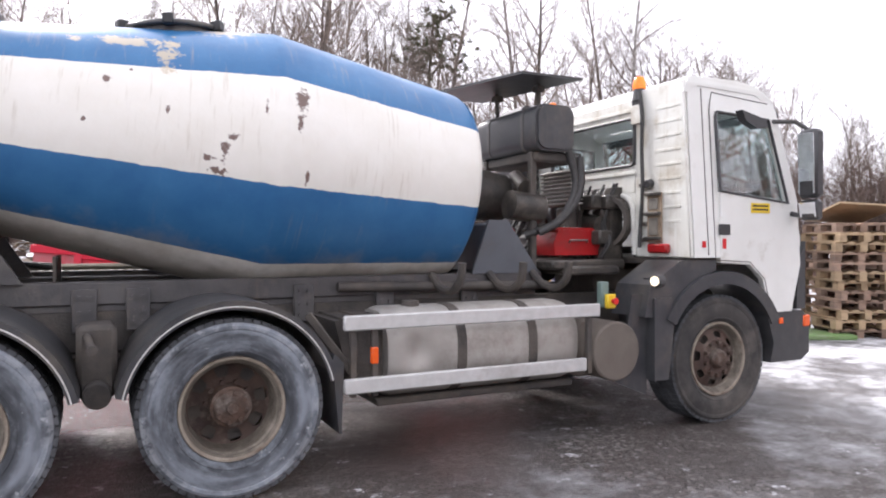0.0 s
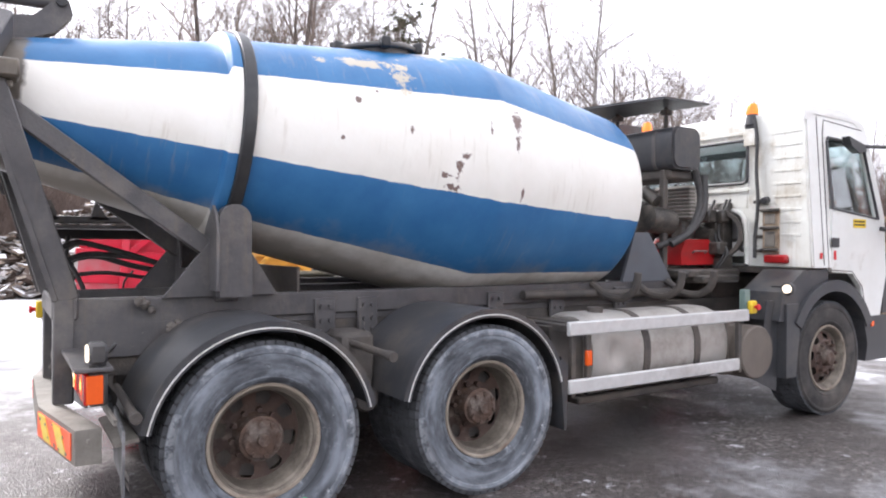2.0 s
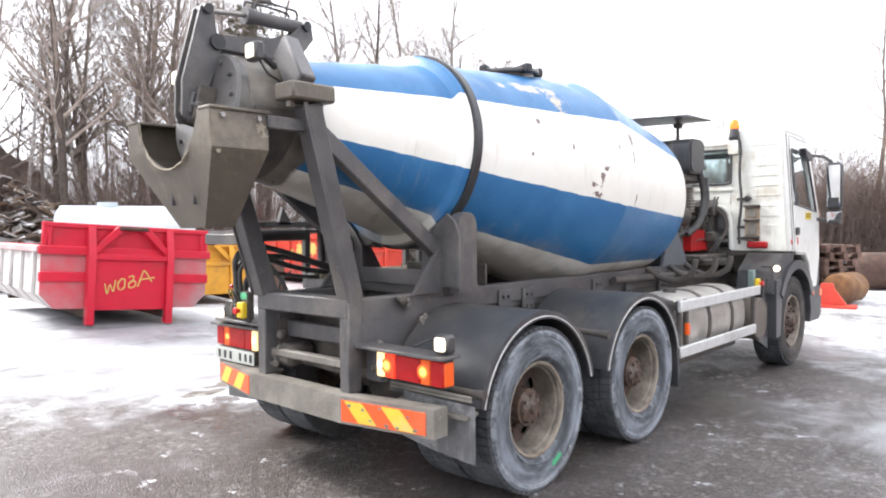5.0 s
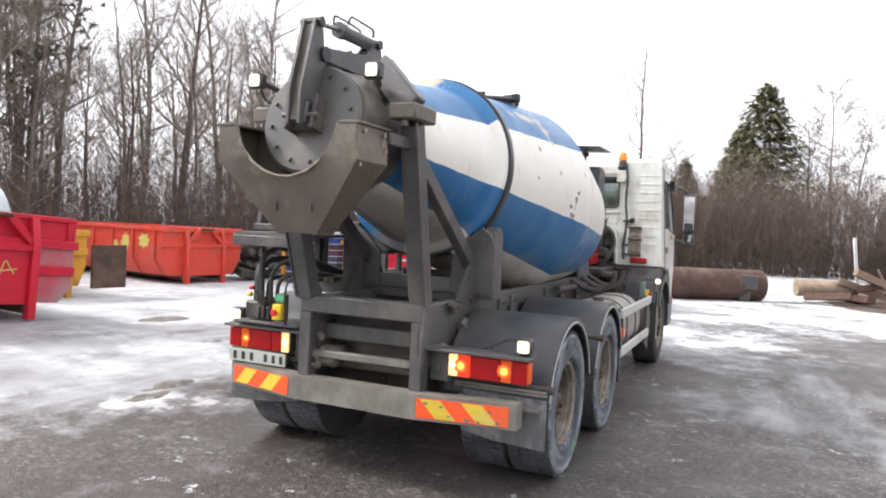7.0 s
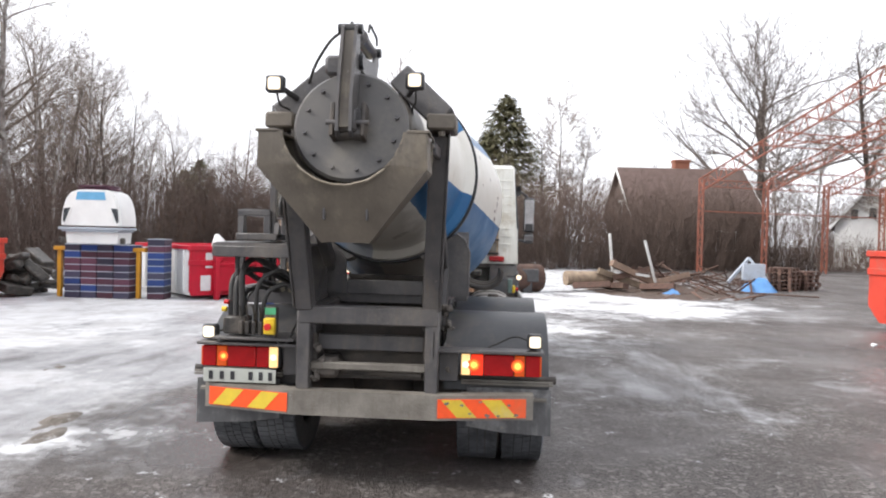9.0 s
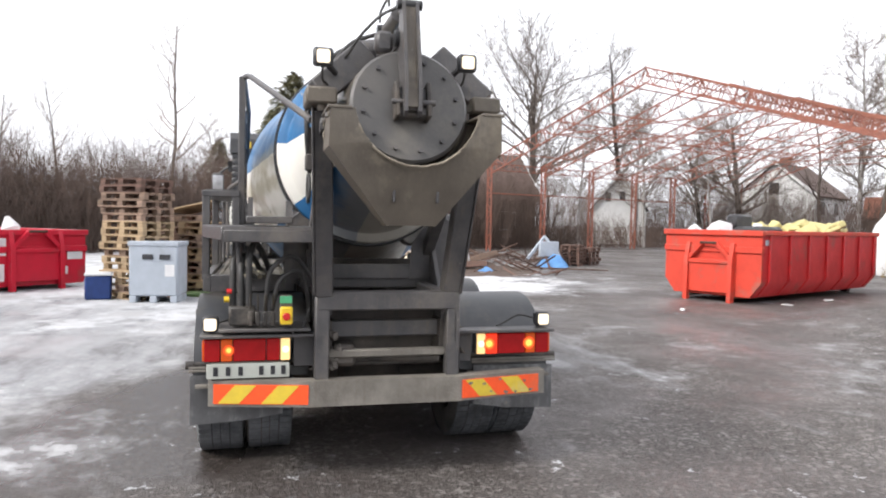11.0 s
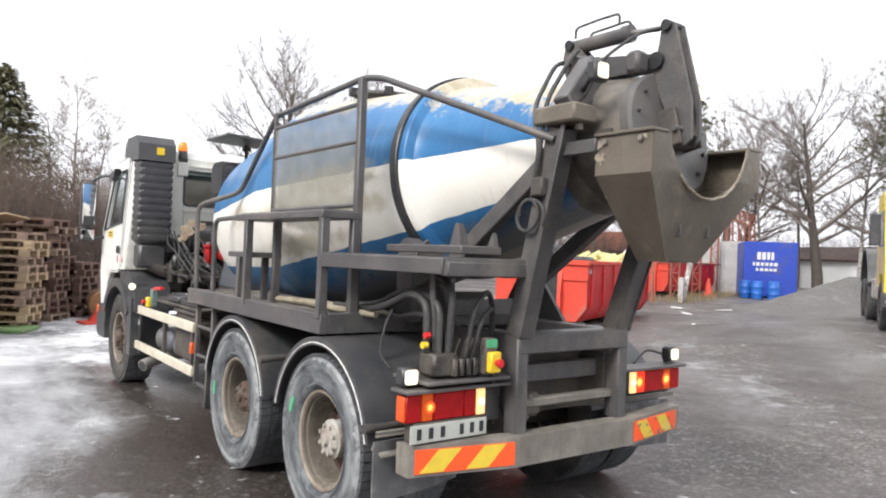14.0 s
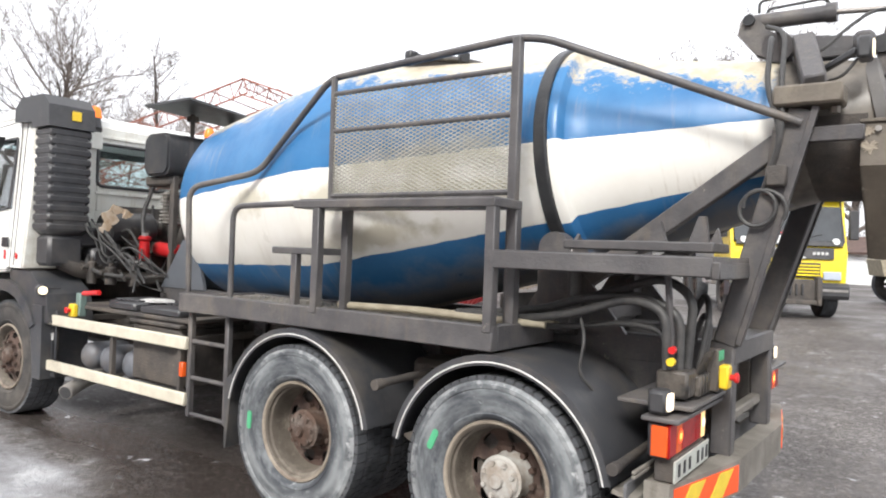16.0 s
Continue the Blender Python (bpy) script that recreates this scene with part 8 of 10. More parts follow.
def scatter(name, label, cat, n, cx, cy, rx, ry, h, mat, seed, lo, hi, flat, wide=0.15):
    random.seed(seed)
    g = G()
    for _ in range(n):
        a, r = random.uniform(0, 6.28), math.sqrt(random.random())
        x, y = cx + rx * r * math.cos(a), cy + ry * r * math.sin(a)
        z = ground_height(x, y) + h * max(0, 1 - r) * random.uniform(0.85, 1.1) + 0.05
        m = Matrix.Translation((x, y, z)) @ Euler((random.uniform(-0.5, 0.5), random.uniform(-0.5, 0.5), random.uniform(0, 6.28))).to_matrix().to_4x4()
        s = random.uniform(lo, hi)
        g.box(-s, s, -s * random.uniform(wide * 0.7, wide * 2.7), s * wide, -s * flat, s * flat, 0.01, m)
    return tagged(part(name, g, M[mat], None), label, cat, kind="stuff")


scatter("timber_rubbish", "broken boards and branches on the rubbish heap", "rubbish", 900, 2.9, 21.1, 7.5, 4.2, 3.1, "mixed_timber", 1, 0.10, 0.48, 0.09, 0.16)
scatter("snowy_rubbish", "snow-dusted sheets on the rubbish heap", "rubbish", 1500, 2.9, 20.6, 7.3, 4.2, 3.15, "mixed_rubbish", 2, 0.06, 0.28, 0.14, 0.40)
scatter("dark_rubbish", "dark scraps on the rubbish heap", "rubbish", 300, 2.9, 20.9, 7.5, 4.2, 3.0, "soil", 6, 0.2, 0.7, 0.1)
scatter("scrap_timber", "old boards lying on the mound", "rubbish", 60, 21.5, -7.5, 6.5, 2.6, 0.2, "woodold", 3, 0.2, 0.5, 0.03, 0.06)
scatter("scrap_iron", "rusty bars lying on the mound", "rubbish", 80, 23.5, -9.0, 7.0, 3.0, 0.25, "rust", 4, 0.5, 1.7, 0.016, 0.015)


def lone(name, label, cat, g, mat, m=None, group="", kind=""):
    return tagged(part(name, g, M[mat], None, "", m), label, cat, group, kind)


lone("rusty_pipe", "thick rusty steel pipe lying on the ground", "pipe", G().lathe([(0, 0.36), (0, 0.45), (3.4, 0.45), (3.4, 0.36)], (15.8, 0.5, 0.45), (0.6, -1, 0), 28, close=False), "rust")
lone("trestle", "orange-red steel trestle foot with a wide flat base", "trestle", G().box(-0.24, 0.24, -0.50, 0.50, 0.0, 0.05, 0.008).prism([(-0.34, 0.05), (0.34, 0.05), (0.13, 0.34), (0.10, 0.46), (-0.10, 0.46), (-0.13, 0.34)], "x", -0.07, 0.07), "skiporange", at_pose(11.5, 0.0, 8))
lone("rusty_drum", "ochre-rusted steel drum lying on its side", "drum", G().lathe([(0, 0.05), (0, 0.27), (0.03, 0.30), (0.30, 0.30), (0.32, 0.315), (0.34, 0.30), (0.85, 0.30), (0.88, 0.27), (0.88, 0.05)], (12.0, -0.05, 0.315), (1.0, -0.12, 0), 28), "ochre")
lone("timber_log", "pale peeled log on the scrap mound", "log", G().cyl((18.4, -3.4, 0.42), (18.9, -5.0, 0.46), 0.25, 0.21, 12), "lump")
lone("timber_beam", "weathered heavy beam leaning on the mound", "beam", G().beam((18.3, -4.9, 0.98), (18.9, -6.5, 0.28), 0.22, 0.2), "wood")
lone("timber_beam", "weathered heavy beam leaning on the mound", "beam", G().beam((18.5, -4.5, 0.70), (18.8, -6.0, 0.2), 0.2, 0.2), "lump")
for x, y, z, a, tilt, ln, mat in ((17.9, -4.2, 0.25, 75, 5, 1.2, "woodold"), (18.6, -5.6, 0.62, 100, 14, 1.3, "rust"), (17.8, -6.3, 0.26, 60, 4, 1.1, "woodold"), (19.2, -7.0, 0.44, 120, 10, 1.8, "wood"), (18.2, -5.0, 0.22, 20, 3, 1.4, "rust")):
    lone("timber_beam", "rough old beam in the scrap heap", "beam", G().block(-ln / 2, ln / 2, -0.11, 0.11, -0.09, 0.09, pose(0, 0, 0, 12, 0, 0)), mat, pose(x, y, z, 0, tilt, a), "old beams")
lone("steel_trestle", "pale steel frame standing on the scrap mound", "frame", G().beam((18.6, -5.0, 0.55), (18.55, -4.85, 1.95), 0.09, 0.07).beam((18.5, -6.4, 0.35), (18.45, -6.0, 1.75), 0.09, 0.07).beam((18.6, -4.95, 0.72), (18.5, -6.2, 0.55), 0.08, 0.08), "rail")
lone("dark_beam", "long black steel beam lying on the yard's edge", "beam", G().box(16.8, 17.3, -2.4, 2.0, 0.35, 0.75, 0.03).box(16.9, 17.2, -2.2, -1.9, 0, 0.36, 0.01).box(16.9, 17.2, 1.5, 1.8, 0, 0.36, 0.01), "black")
lone("cable_drum_frame", "grey bent metal frame on the scrap", "scrap", G().beam((21, -9.6, 0.3), (21.2, -10.4, 1.2), 0.1, 0.1).beam((21.2, -10.4, 1.2), (21, -11.0, 0.4), 0.3, 0.1).box(20.9, 21.1, -10.9, -10.1, 0.4, 1.0, 0.02), "ibc")
lone("white_bulk_bag", "tall white tarpaulin bag beside the skip", "bag", G().lathe([(0, 0.62), (0.1, 0.68), (1.4, 0.62), (1.9, 0.45), (2.2, 0.22), (2.45, 0.08)], (16.3, -22.4, 0), (0, 0, 1), 10), "bag")
lone("concrete_slab", "grey concrete slab standing on edge", "slab", G().box(-0.45, 0.45, -0.1, 0.1, 0, 1.05, 0.02), "skipgrey", at_pose(14.2, -23.2, -60))
lone("leaning_pole", "white birch pole leaning on the steel frame", "pole", G().tube([(14.2, -23.3, 0.0), (14.8, -24.8, 2.2), (15.25, -26.2, 4.1), (15.75, -27.4, 5.9)], 0.13, 10, 0.07), "birch")
lone("traffic_cone", "orange-red plastic road cone", "cone", G().cyl((17.6, -30.6, 0.04), (17.6, -30.6, 0.95), 0.26, 0.05, 18).box(17.3, 17.9, -30.9, -30.3, 0, 0.05, 0.01), "skiporange")
lone("plastic_tank", "pale translucent tank lying on the yard", "tank", G().lathe([(0, 0.2), (0.06, 0.6), (0.16, 0.76), (2.9, 0.76), (3.0, 0.6), (3.06, 0.2)], (2.3, 13.6, 1.42), (1.0, -0.25, 0), 30).box(2.6, 5.0, 12.6, 14.0, 0.05, 0.75, 0.02).cyl((3.4, 13.3, 2.15), (3.4, 13.3, 2.26), 0.22, n=18), "gtank")


# ---- pallets, crates, boxes ----
def pallet(mat, m, label):
    t = thing("pallet", label, "pallet", m, "stacked pallets")
    top = mesh_of("deck_board", G().block(-0.60, 0.60, 0, 0.10, 0.122, 0.144, Matrix.Identity(4)), M[mat])
    cross = mesh_of("cross_board", G().block(0, 0.145, -0.40, 0.40, 0.10, 0.122, Matrix.Identity(4)), M[mat])
    foot = mesh_of("bottom_board", G().block(-0.60, 0.60, 0, 0.10, 0.0, 0.022, Matrix.Identity(4)), M[mat])
    cube = mesh_of("block", G().block(0, 0.145, 0, 0.10, 0.022, 0.10, Matrix.Identity(4)), M[mat])
    for i in range(5):
        part("deck_board", top, None, t, "", pose(0, -0.40 + i * 0.175, 0))
    for x in (-0.6, -0.0725, 0.455):
        part("cross_board", cross, None, t, "", pose(x, 0, 0))
    for y in (-0.40, -0.05, 0.30):
        part("bottom_board", foot, None, t, "", pose(0, y, 0))
        for x in (-0.6, -0.0725, 0.455):
            part("block", cube, None, t, "", pose(x, y, 0))
    return t


PROTO = {}


def pallet_stack(x, y, deg, n, mats, seed, loose=0.045):
    random.seed(seed)
    for i in range(n):
        mat = mats(i)
        m = at_pose(x + random.uniform(-loose, loose), y + random.uniform(-loose, loose), deg + random.uniform(-90, 90) * loose, i * 0.1445)
        lab = {"wood": "weathered wooden pallet in a stack", "woodnew": "fresh yellow wooden pallet in a stack", "woodold": "old dark wooden pallet in a stack"}[mat]
        if mat not in PROTO:
            PROTO[mat] = pallet(mat, m, lab)
        else:
            copy_thing(PROTO[mat], m)


pallet_stack(10.4, 3.25, 50, 17, lambda i: "woodnew" if i < 12 and i % 5 != 1 else "wood" if i < 15 else "woodold", 1)
pallet_stack(11.2, 1.85, 62, 12, lambda i: "woodnew" if i % 4 in (1, 2) else "wood", 2, 0.06)
pallet_stack(11.9, 2.1, 65, 12, lambda i: "wood" if i % 3 else "woodold", 7, 0.06)
lone("plywood_sheet", "pale wooden sheet lying tilted on a pallet stack", "sheet", G().box(-0.62, 0.62, -0.45, 0.45, 0, 0.03, 0.004), "woodnew", at_pose(11.75, 2.12, 60, 1.90) @ pose(0, 0, 0, 4, 11, 0))
pallet_stack(12.6, 1.2, 58, 14, lambda i: "woodold" if i % 3 else "wood", 3, 0.085)
pallet_stack(13.1, 2.6, 75, 12, lambda i: "woodold" if i % 2 else "wood", 5)
pallet_stack(13.3, 0.55, 52, 8, lambda i: "woodold", 15, 0.06)
pallet_stack(21.7, -11.9, -40, 6, lambda i: "woodold", 11)
pallet_stack(22.5, -12.9, -46, 5, lambda i: "woodold", 12)
lone("green_plastic_pallet", "flat green plastic mat lying in the snow", "mat", G().box(-0.35, 0.55, -0.35, 0.35, 0, 0.08, 0.02), "greenpal", at_pose(10.55, 1.75, 60))
bin_ = thing("pallet_box", "pale blue-grey plastic pallet box beside the pallets", "box", at_pose(9.75, 2.75, -8))
part("body", G().box(-0.46, 0.46, -0.4, 0.4, 0.13, 1.20, 0.03).box(-0.48, 0.48, -0.42, 0.42, 1.11, 1.20, 0.015).moved(Matrix.Rotation(radians(90), 4, "Z")), M["ibc"], bin_)
for y in (-0.45, -0.065, 0.32):
    part("foot", G().box(-0.40, 0.40, y, y + 0.13, 0.0, 0.14, 0.01), M["ibc"], bin_)
for y in (-0.32, 0.0):
    part("grip", G().box(-0.424, -0.40, y, y + 0.20, 0.85, 0.95, 0.01), M["pane"], bin_)
part("torn_paper", G().box(-0.406, -0.4, -0.40, -0.22, 0.52, 0.75, 0.001), M["bag"], bin_)


def crate(mat, m):
    t = thing("plastic_crate", "stacked dark plastic crate with pale rim", "crate", m, "stacked crates")
    part("body", G().box(-0.30, 0.30, -0.20, 0.20, 0.0, 0.145, 0.01), M[mat], t)
    part("rim", G().box(-0.305, 0.305, -0.205, 0.205, 0.145, 0.163, 0.004), M["ibc"], t)
    return t


CR = {}


def crates(x, y, deg, nx_, nz, seed):
    random.seed(seed)
    for i in range(nx_):
        for k in range(nz):
            mat = random.choice(("crate", "crate", "crate", "cratered", "cratered", "crateblue"))
            a = radians(deg)
            m = at_pose(x - math.sin(a) * 0.42 * i, y + math.cos(a) * 0.42 * i, deg, k * 0.164)
            if mat in CR:
                copy_thing(CR[mat], m)
            else:
                CR[mat] = crate(mat, m)


crates(11.3, 8.05, -2, 4, 8, 3)
crates(11.45, 7.32, 8, 1, 9, 5)

# a spare cab shell on the crates
sc_ = thing("spare_truck_cab", "white spare truck cab shell with blue band, set on crates", "truck cab", at_pose(11.35, 8.62, 0, 1.315))
half = [(0.0, 1.30), (0.34, 1.29), (0.52, 1.22), (0.63, 1.08), (0.70, 0.86), (0.735, 0.62), (0.735, 0.44)]
outline = half + [(-y, z) for y, z in half[::-1][:-1]]
part("shell", G().prism(outline, "x", -0.70, -0.02).prism([(y * 0.93, z * 0.985 + 0.004) for y, z in outline], "x", -0.74, -0.70), M["whitewall"], sc_, angle=30)
part("skirt", G().prism([(-0.62, 0.02), (0.62, 0.02), (0.655, 0.30), (-0.655, 0.30)], "x", -0.66, -0.04), M["whitewall"], sc_, "white lower panel")
part("sill", G().box(-0.79, -0.02, -0.77, 0.77, 0.34, 0.40, 0.025).box(-0.76, -0.04, -0.70, 0.70, 0.29, 0.34, 0.015), M["ibc"], sc_, "grey moulded sill")
part("band", G().prism([(-0.37, 1.05), (0.37, 1.05), (0.33, 1.24), (-0.33, 1.24)], "x", -0.745, -0.739), M["skyblue"], sc_, "light blue roof band")
part("roof_rack", G().box(-0.62, -0.10, -0.40, 0.40, 1.30, 1.345, 0.01).box(-0.66, -0.06, -0.36, 0.36, 1.36, 1.405, 0.01).box(-0.5, -0.2, -0.30, 0.30, 1.345, 1.36, 0.004), M["cratered"], sc_, "dark board on the roof")
for s in (-1, 1):
    part("side_window", G().prism([(s * 0.50, 0.86), (s * 0.66, 0.84), (s * 0.685, 0.55), (s * 0.64, 0.50)], "x", -0.745, -0.738), M["pane"], sc_, "dark side window")
    part("window_edge", G().tube([(-0.745, s * 0.47, 0.88), (-0.745, s * 0.60, 0.50), (-0.745, s * 0.68, 0.47)], 0.014, 6), M["whitewall"], sc_)
    part("bracket", G().box(-0.72, -0.60, s * 0.70, s * 0.80, 0.02, 0.16, 0.02), M["oily"], sc_, "dark corner bracket")
for y in (9.75, 7.75):
    lone("yellow_post", "yellow steel trestle beside the crates", "trestle", G().box(11.2, 11.3, y - 0.05, y + 0.05, 0, 1.2, 0.01).box(11.15, 11.35, y - 0.2, y + 0.12, 1.15, 1.25, 0.01), "skipyellow")
lone("scrap_bundle", "dark tangled scrap at the wood's edge", "scrap", junk(40, 10.8, 12.2, 10.2, 11.8, 0.1, 1.0, 12, 0.12, 0.4, 0.3), "oily", kind="stuff")

# ---- blue container, barrels ----
cn = thing("steel_container", "blue corrugated container with white lettering", "container", at_pose(16.9, -36.0, 35))
part("shell", G().box(-0.7, 1.9, -3.0, 3.0, 0.1, 3.0, 0.02), M["container"], cn)
for i in range(10):
    part("corrugation", G().box(-0.62 + i * 0.25, -0.62 + i * 0.25 + 0.12, 3.0, 3.03, 0.2, 2.9, 0.008), M["container"], cn)
for i in range(24):
    part("corrugation", G().box(-0.73, -0.70, -2.9 + i * 0.245, -2.9 + i * 0.245 + 0.12, 0.2, 2.9, 0.008), M["container"], cn)
random.seed(6)
for row, h, x in ((2.05, 0.40, 1.25), (1.72, 0.18, 1.45), (1.45, 0.14, 1.3)):
    end = 0.95 - x * 0.45
    while x > end:
        w = random.uniform(0.10, 0.2)
        part("letter", G().box(x - w, x, 3.031, 3.036, row, row + h, 0.001), M["paper"], cn, "white letter")
        x -= w + 0.06
for i, (x, y) in enumerate(((16.1, -31.6), (15.4, -31.5), (14.6, -31.6), (15.0, -32.4))):
    b_ = lone("plastic_barrel", "blue plastic barrel with two hoops", "barrel", G().lathe([(0, 0.24), (0.03, 0.28), (0.28, 0.29), (0.30, 0.305), (0.33, 0.29), (0.60, 0.29), (0.63, 0.305), (0.66, 0.29), (0.90, 0.27), (0.93, 0.22)], n=24, a=(0, 0, 1)), "barrel", at_pose(x, y), "barrels")
lone("red_bucket", "red plastic bucket on a barrel", "bucket", G().lathe([(0, 0.16), (0.35, 0.2)], (13.9, -32.2, 0.02), (0, 0, 1), 18), "skipred")

# ---- steel hall frame ----
hall = thing("steel_hall_frame", "red-painted skeleton of a lattice steel hall", "steel frame")
HL, HR = Vector((36.6, -13.0, 0)), Vector((14.5, -21.6, 0))
ACR = (HR - HL).normalized()
AWAY = Vector((-ACR.y, ACR.x, 0))
if AWAY.x < 0:
    AWAY = -AWAY
SPAN, EAVE, RIDGE, BAY = (HR - HL).length, 5.45, 9.4, 4.6


def lattice(a, b, depth, side, n, r=0.036):
    """Two chords with zigzag lacing between a and b; the second chord lies off by depth along side."""
    a, b, d = Vector(a), Vector(b), Vector(side) * depth
    g = G().beam(a, b, 2 * r, 2 * r, b=0.004).beam(a + d, b + d, 2 * r, 2 * r, b=0.004)
    for i in range(n):
        p, q = a.lerp(b, i / n), a.lerp(b, (i + 1) / n)
        if i % 2:
            g.beam(p, q + d, r, r, b=0.0)
        else:
            g.beam(p + d, q, r, r, b=0.0)
        g.beam(q, q + d, r, r, b=0.0)
    return g


for k in range(7):
    o = AWAY * (BAY * k)
    for base_, sgn in ((HL, 1), (HR, -1)):
        g = lattice(base_ + o, base_ + o + Vector((0, 0, EAVE)), 0.38, ACR * sgn, 9, 0.045)
        part("post", g, M["steelred"], hall)
        apex = HL.lerp(HR, 0.5) + o + Vector((0, 0, RIDGE))
        g = lattice(base_ + o + Vector((0, 0, EAVE)), apex, 0.75, Vector((0, 0, -1)) * 0.92 + ACR * sgn * 0.3, 17)
        part("rafter", g, M["steelred"], hall)
    part("tie", G().beam(HL.lerp(HR, 0.25) + o + Vector((0, 0, EAVE + 1.2)), HL.lerp(HR, 0.75) + o + Vector((0, 0, EAVE + 1.2)), 0.05, 0.05), M["steelred"], hall)
for p, z in ((HL, EAVE), (HR, EAVE), (HL.lerp(HR, 0.5), RIDGE), (HL.lerp(HR, 0.25), (EAVE + RIDGE) / 2), (HL.lerp(HR, 0.75), (EAVE + RIDGE) / 2), (HL, 3.6), (HR, 1.7)):
    if z > 4:
        g = lattice(p + Vector((0, 0, z)), p + AWAY * (6 * BAY) + Vector((0, 0, z)), 0.4, (0, 0, -1), 42, 0.028)
    else:
        g = G().beam(p + Vector((0, 0, z)), p + AWAY * (6 * BAY) + Vector((0, 0, z)), 0.05, 0.07)
    part("purlin", g, M["steelred"], hall)

for base_ in (HL, HR):
    for u in (0.12, 0.37, 0.62, 0.85):
        p = base_.lerp(HL.lerp(HR, 0.5), u) + Vector((0, 0, EAVE + (RIDGE - EAVE) * u + 0.05))
        part("purlin", G().beam(p, p + AWAY * (6 * BAY), 0.045, 0.06), M["steelred"], hall)

# ---- houses ----
def house(name, label, m, w, d, eave, ridge, wall, roof, wins, chim=None):
    """Ridge along local y; gables at the ends."""
    t = thing(name, label, "house", m)
    part("wall", G().prism([(-w / 2, 0), (w / 2, 0), (w / 2, eave), (0, ridge - 0.15), (-w / 2, eave)], "y", -d / 2, d / 2), M[wall], t)
    for s in (-1, 1):
        a, b_ = Vector((s * (w / 2 + 0.4), 0, eave - 0.25)), Vector((0, 0, ridge))
        g = G()
        n = (b_ - a).cross(Vector((0, 1, 0))).normalized() * 0.16
        if n.z < 0:
            n = -n
        v = []
        for y in (-d / 2 - 0.4, d / 2 + 0.4):
            v += [a + Vector((0, y, 0)), b_ + Vector((0, y, 0)), b_ + Vector((0, y, 0)) + n, a + Vector((0, y, 0)) + n]
        g.add(v, [(0, 1, 2, 3), (4, 5, 6, 7), (0, 1, 5, 4), (1, 2, 6, 5), (2, 3, 7, 6), (3, 0, 4, 7)])
        part("roof", g, M[roof], t)
        for y in (-d / 2 - 0.42, d / 2 + 0.42):
            part("barge_board", G().beam(a + Vector((0, y, 0.05)), b_ + Vector((0, y, 0.05)), 0.05, 0.25), M["whitewall"], t)
    for ax, x, y, z, ww, hh in wins:
        f = part("window", G().box(x - 0.05, x + 0.05, y - ww / 2 - 0.1, y + ww / 2 + 0.1, z - hh / 2 - 0.1, z + hh / 2 + 0.1, 0.01) if ax == "x" else G().box(x - ww / 2 - 0.1, x + ww / 2 + 0.1, y - 0.05, y + 0.05, z - hh / 2 - 0.1, z + hh / 2 + 0.1, 0.01), M["whitewall"], t)
        part("pane", G().box(x - 0.07, x + 0.07, y - ww / 2, y + ww / 2, z - hh / 2, z + hh / 2, 0.01) if ax == "x" else G().box(x - ww / 2, x + ww / 2, y - 0.07, y + 0.07, z - hh / 2, z + hh / 2, 0.01), M["pane"], f)
    if chim:
        part("chimney", G().box(chim[0] - 0.4, chim[0] + 0.4, chim[1] - 0.55, chim[1] + 0.55, ridge - 1.5, ridge + 0.75, 0.02).box(chim[0] - 0.46, chim[0] + 0.46, chim[1] - 0.6, chim[1] + 0.6, ridge + 0.6, ridge + 0.78, 0.02), M["brick"], t, "red brick chimney")
    return t


house("house", "brown tiled house with brick chimney behind bare shrubs", pose(48, -14.8, 0, 0, 0, 4), 8.0, 8.6, 3.6, 7.1, "housewall", "roof_tile",
      [("x", -4, 2, 1.9, 1.2, 1.2), ("x", -4, -2, 1.9, 1.2, 1.2), ("y", 0, 4.3, 4.2, 1.0, 1.0)], (0.3, -0.2))
house("house", "white boarded gabled house beyond the steel frame", pose(57, -33.2, 0, 0, 0, 62), 4.8, 7.0, 3.4, 6.5, "whitewall", "roof_tile",
      [("y", -0.3, 3.5, 4.5, 0.5, 0.8), ("y", 1.0, 3.5, 4.4, 0.5, 0.8)])
house("house", "white house with dark roof beyond the skips", pose(54, -50.5, 0, 0, 0, 30), 7.4, 8.6, 4.9, 8.0, "whitewall", "roof_tile",
      [("x", -3.7, 2.5, 3.7, 1.2, 1.2), ("x", -3.7, -1.5, 3.7, 1.2, 1.2), ("y", 0, 4.3, 5.6, 0.9, 1.0)], (0.2, 1.0))
house("low_shed", "low shed with faded red roof beyond the steel frame", pose(44.5, -54.5, 0, 0, 0, -50), 4.5, 5.6, 2.9, 4.6, "housewall", "brick", [("x", -2.5, y, 1.4, 1.0, 0.9) for y in (-1.6, 1.6)])
lone("leaning_bar", "dark steel bar leaning against the frame posts", "bar", G().beam((19.7, -30.9, 0.0), (21.05, -29.8, 4.5), 0.12, 0.12), "rust")
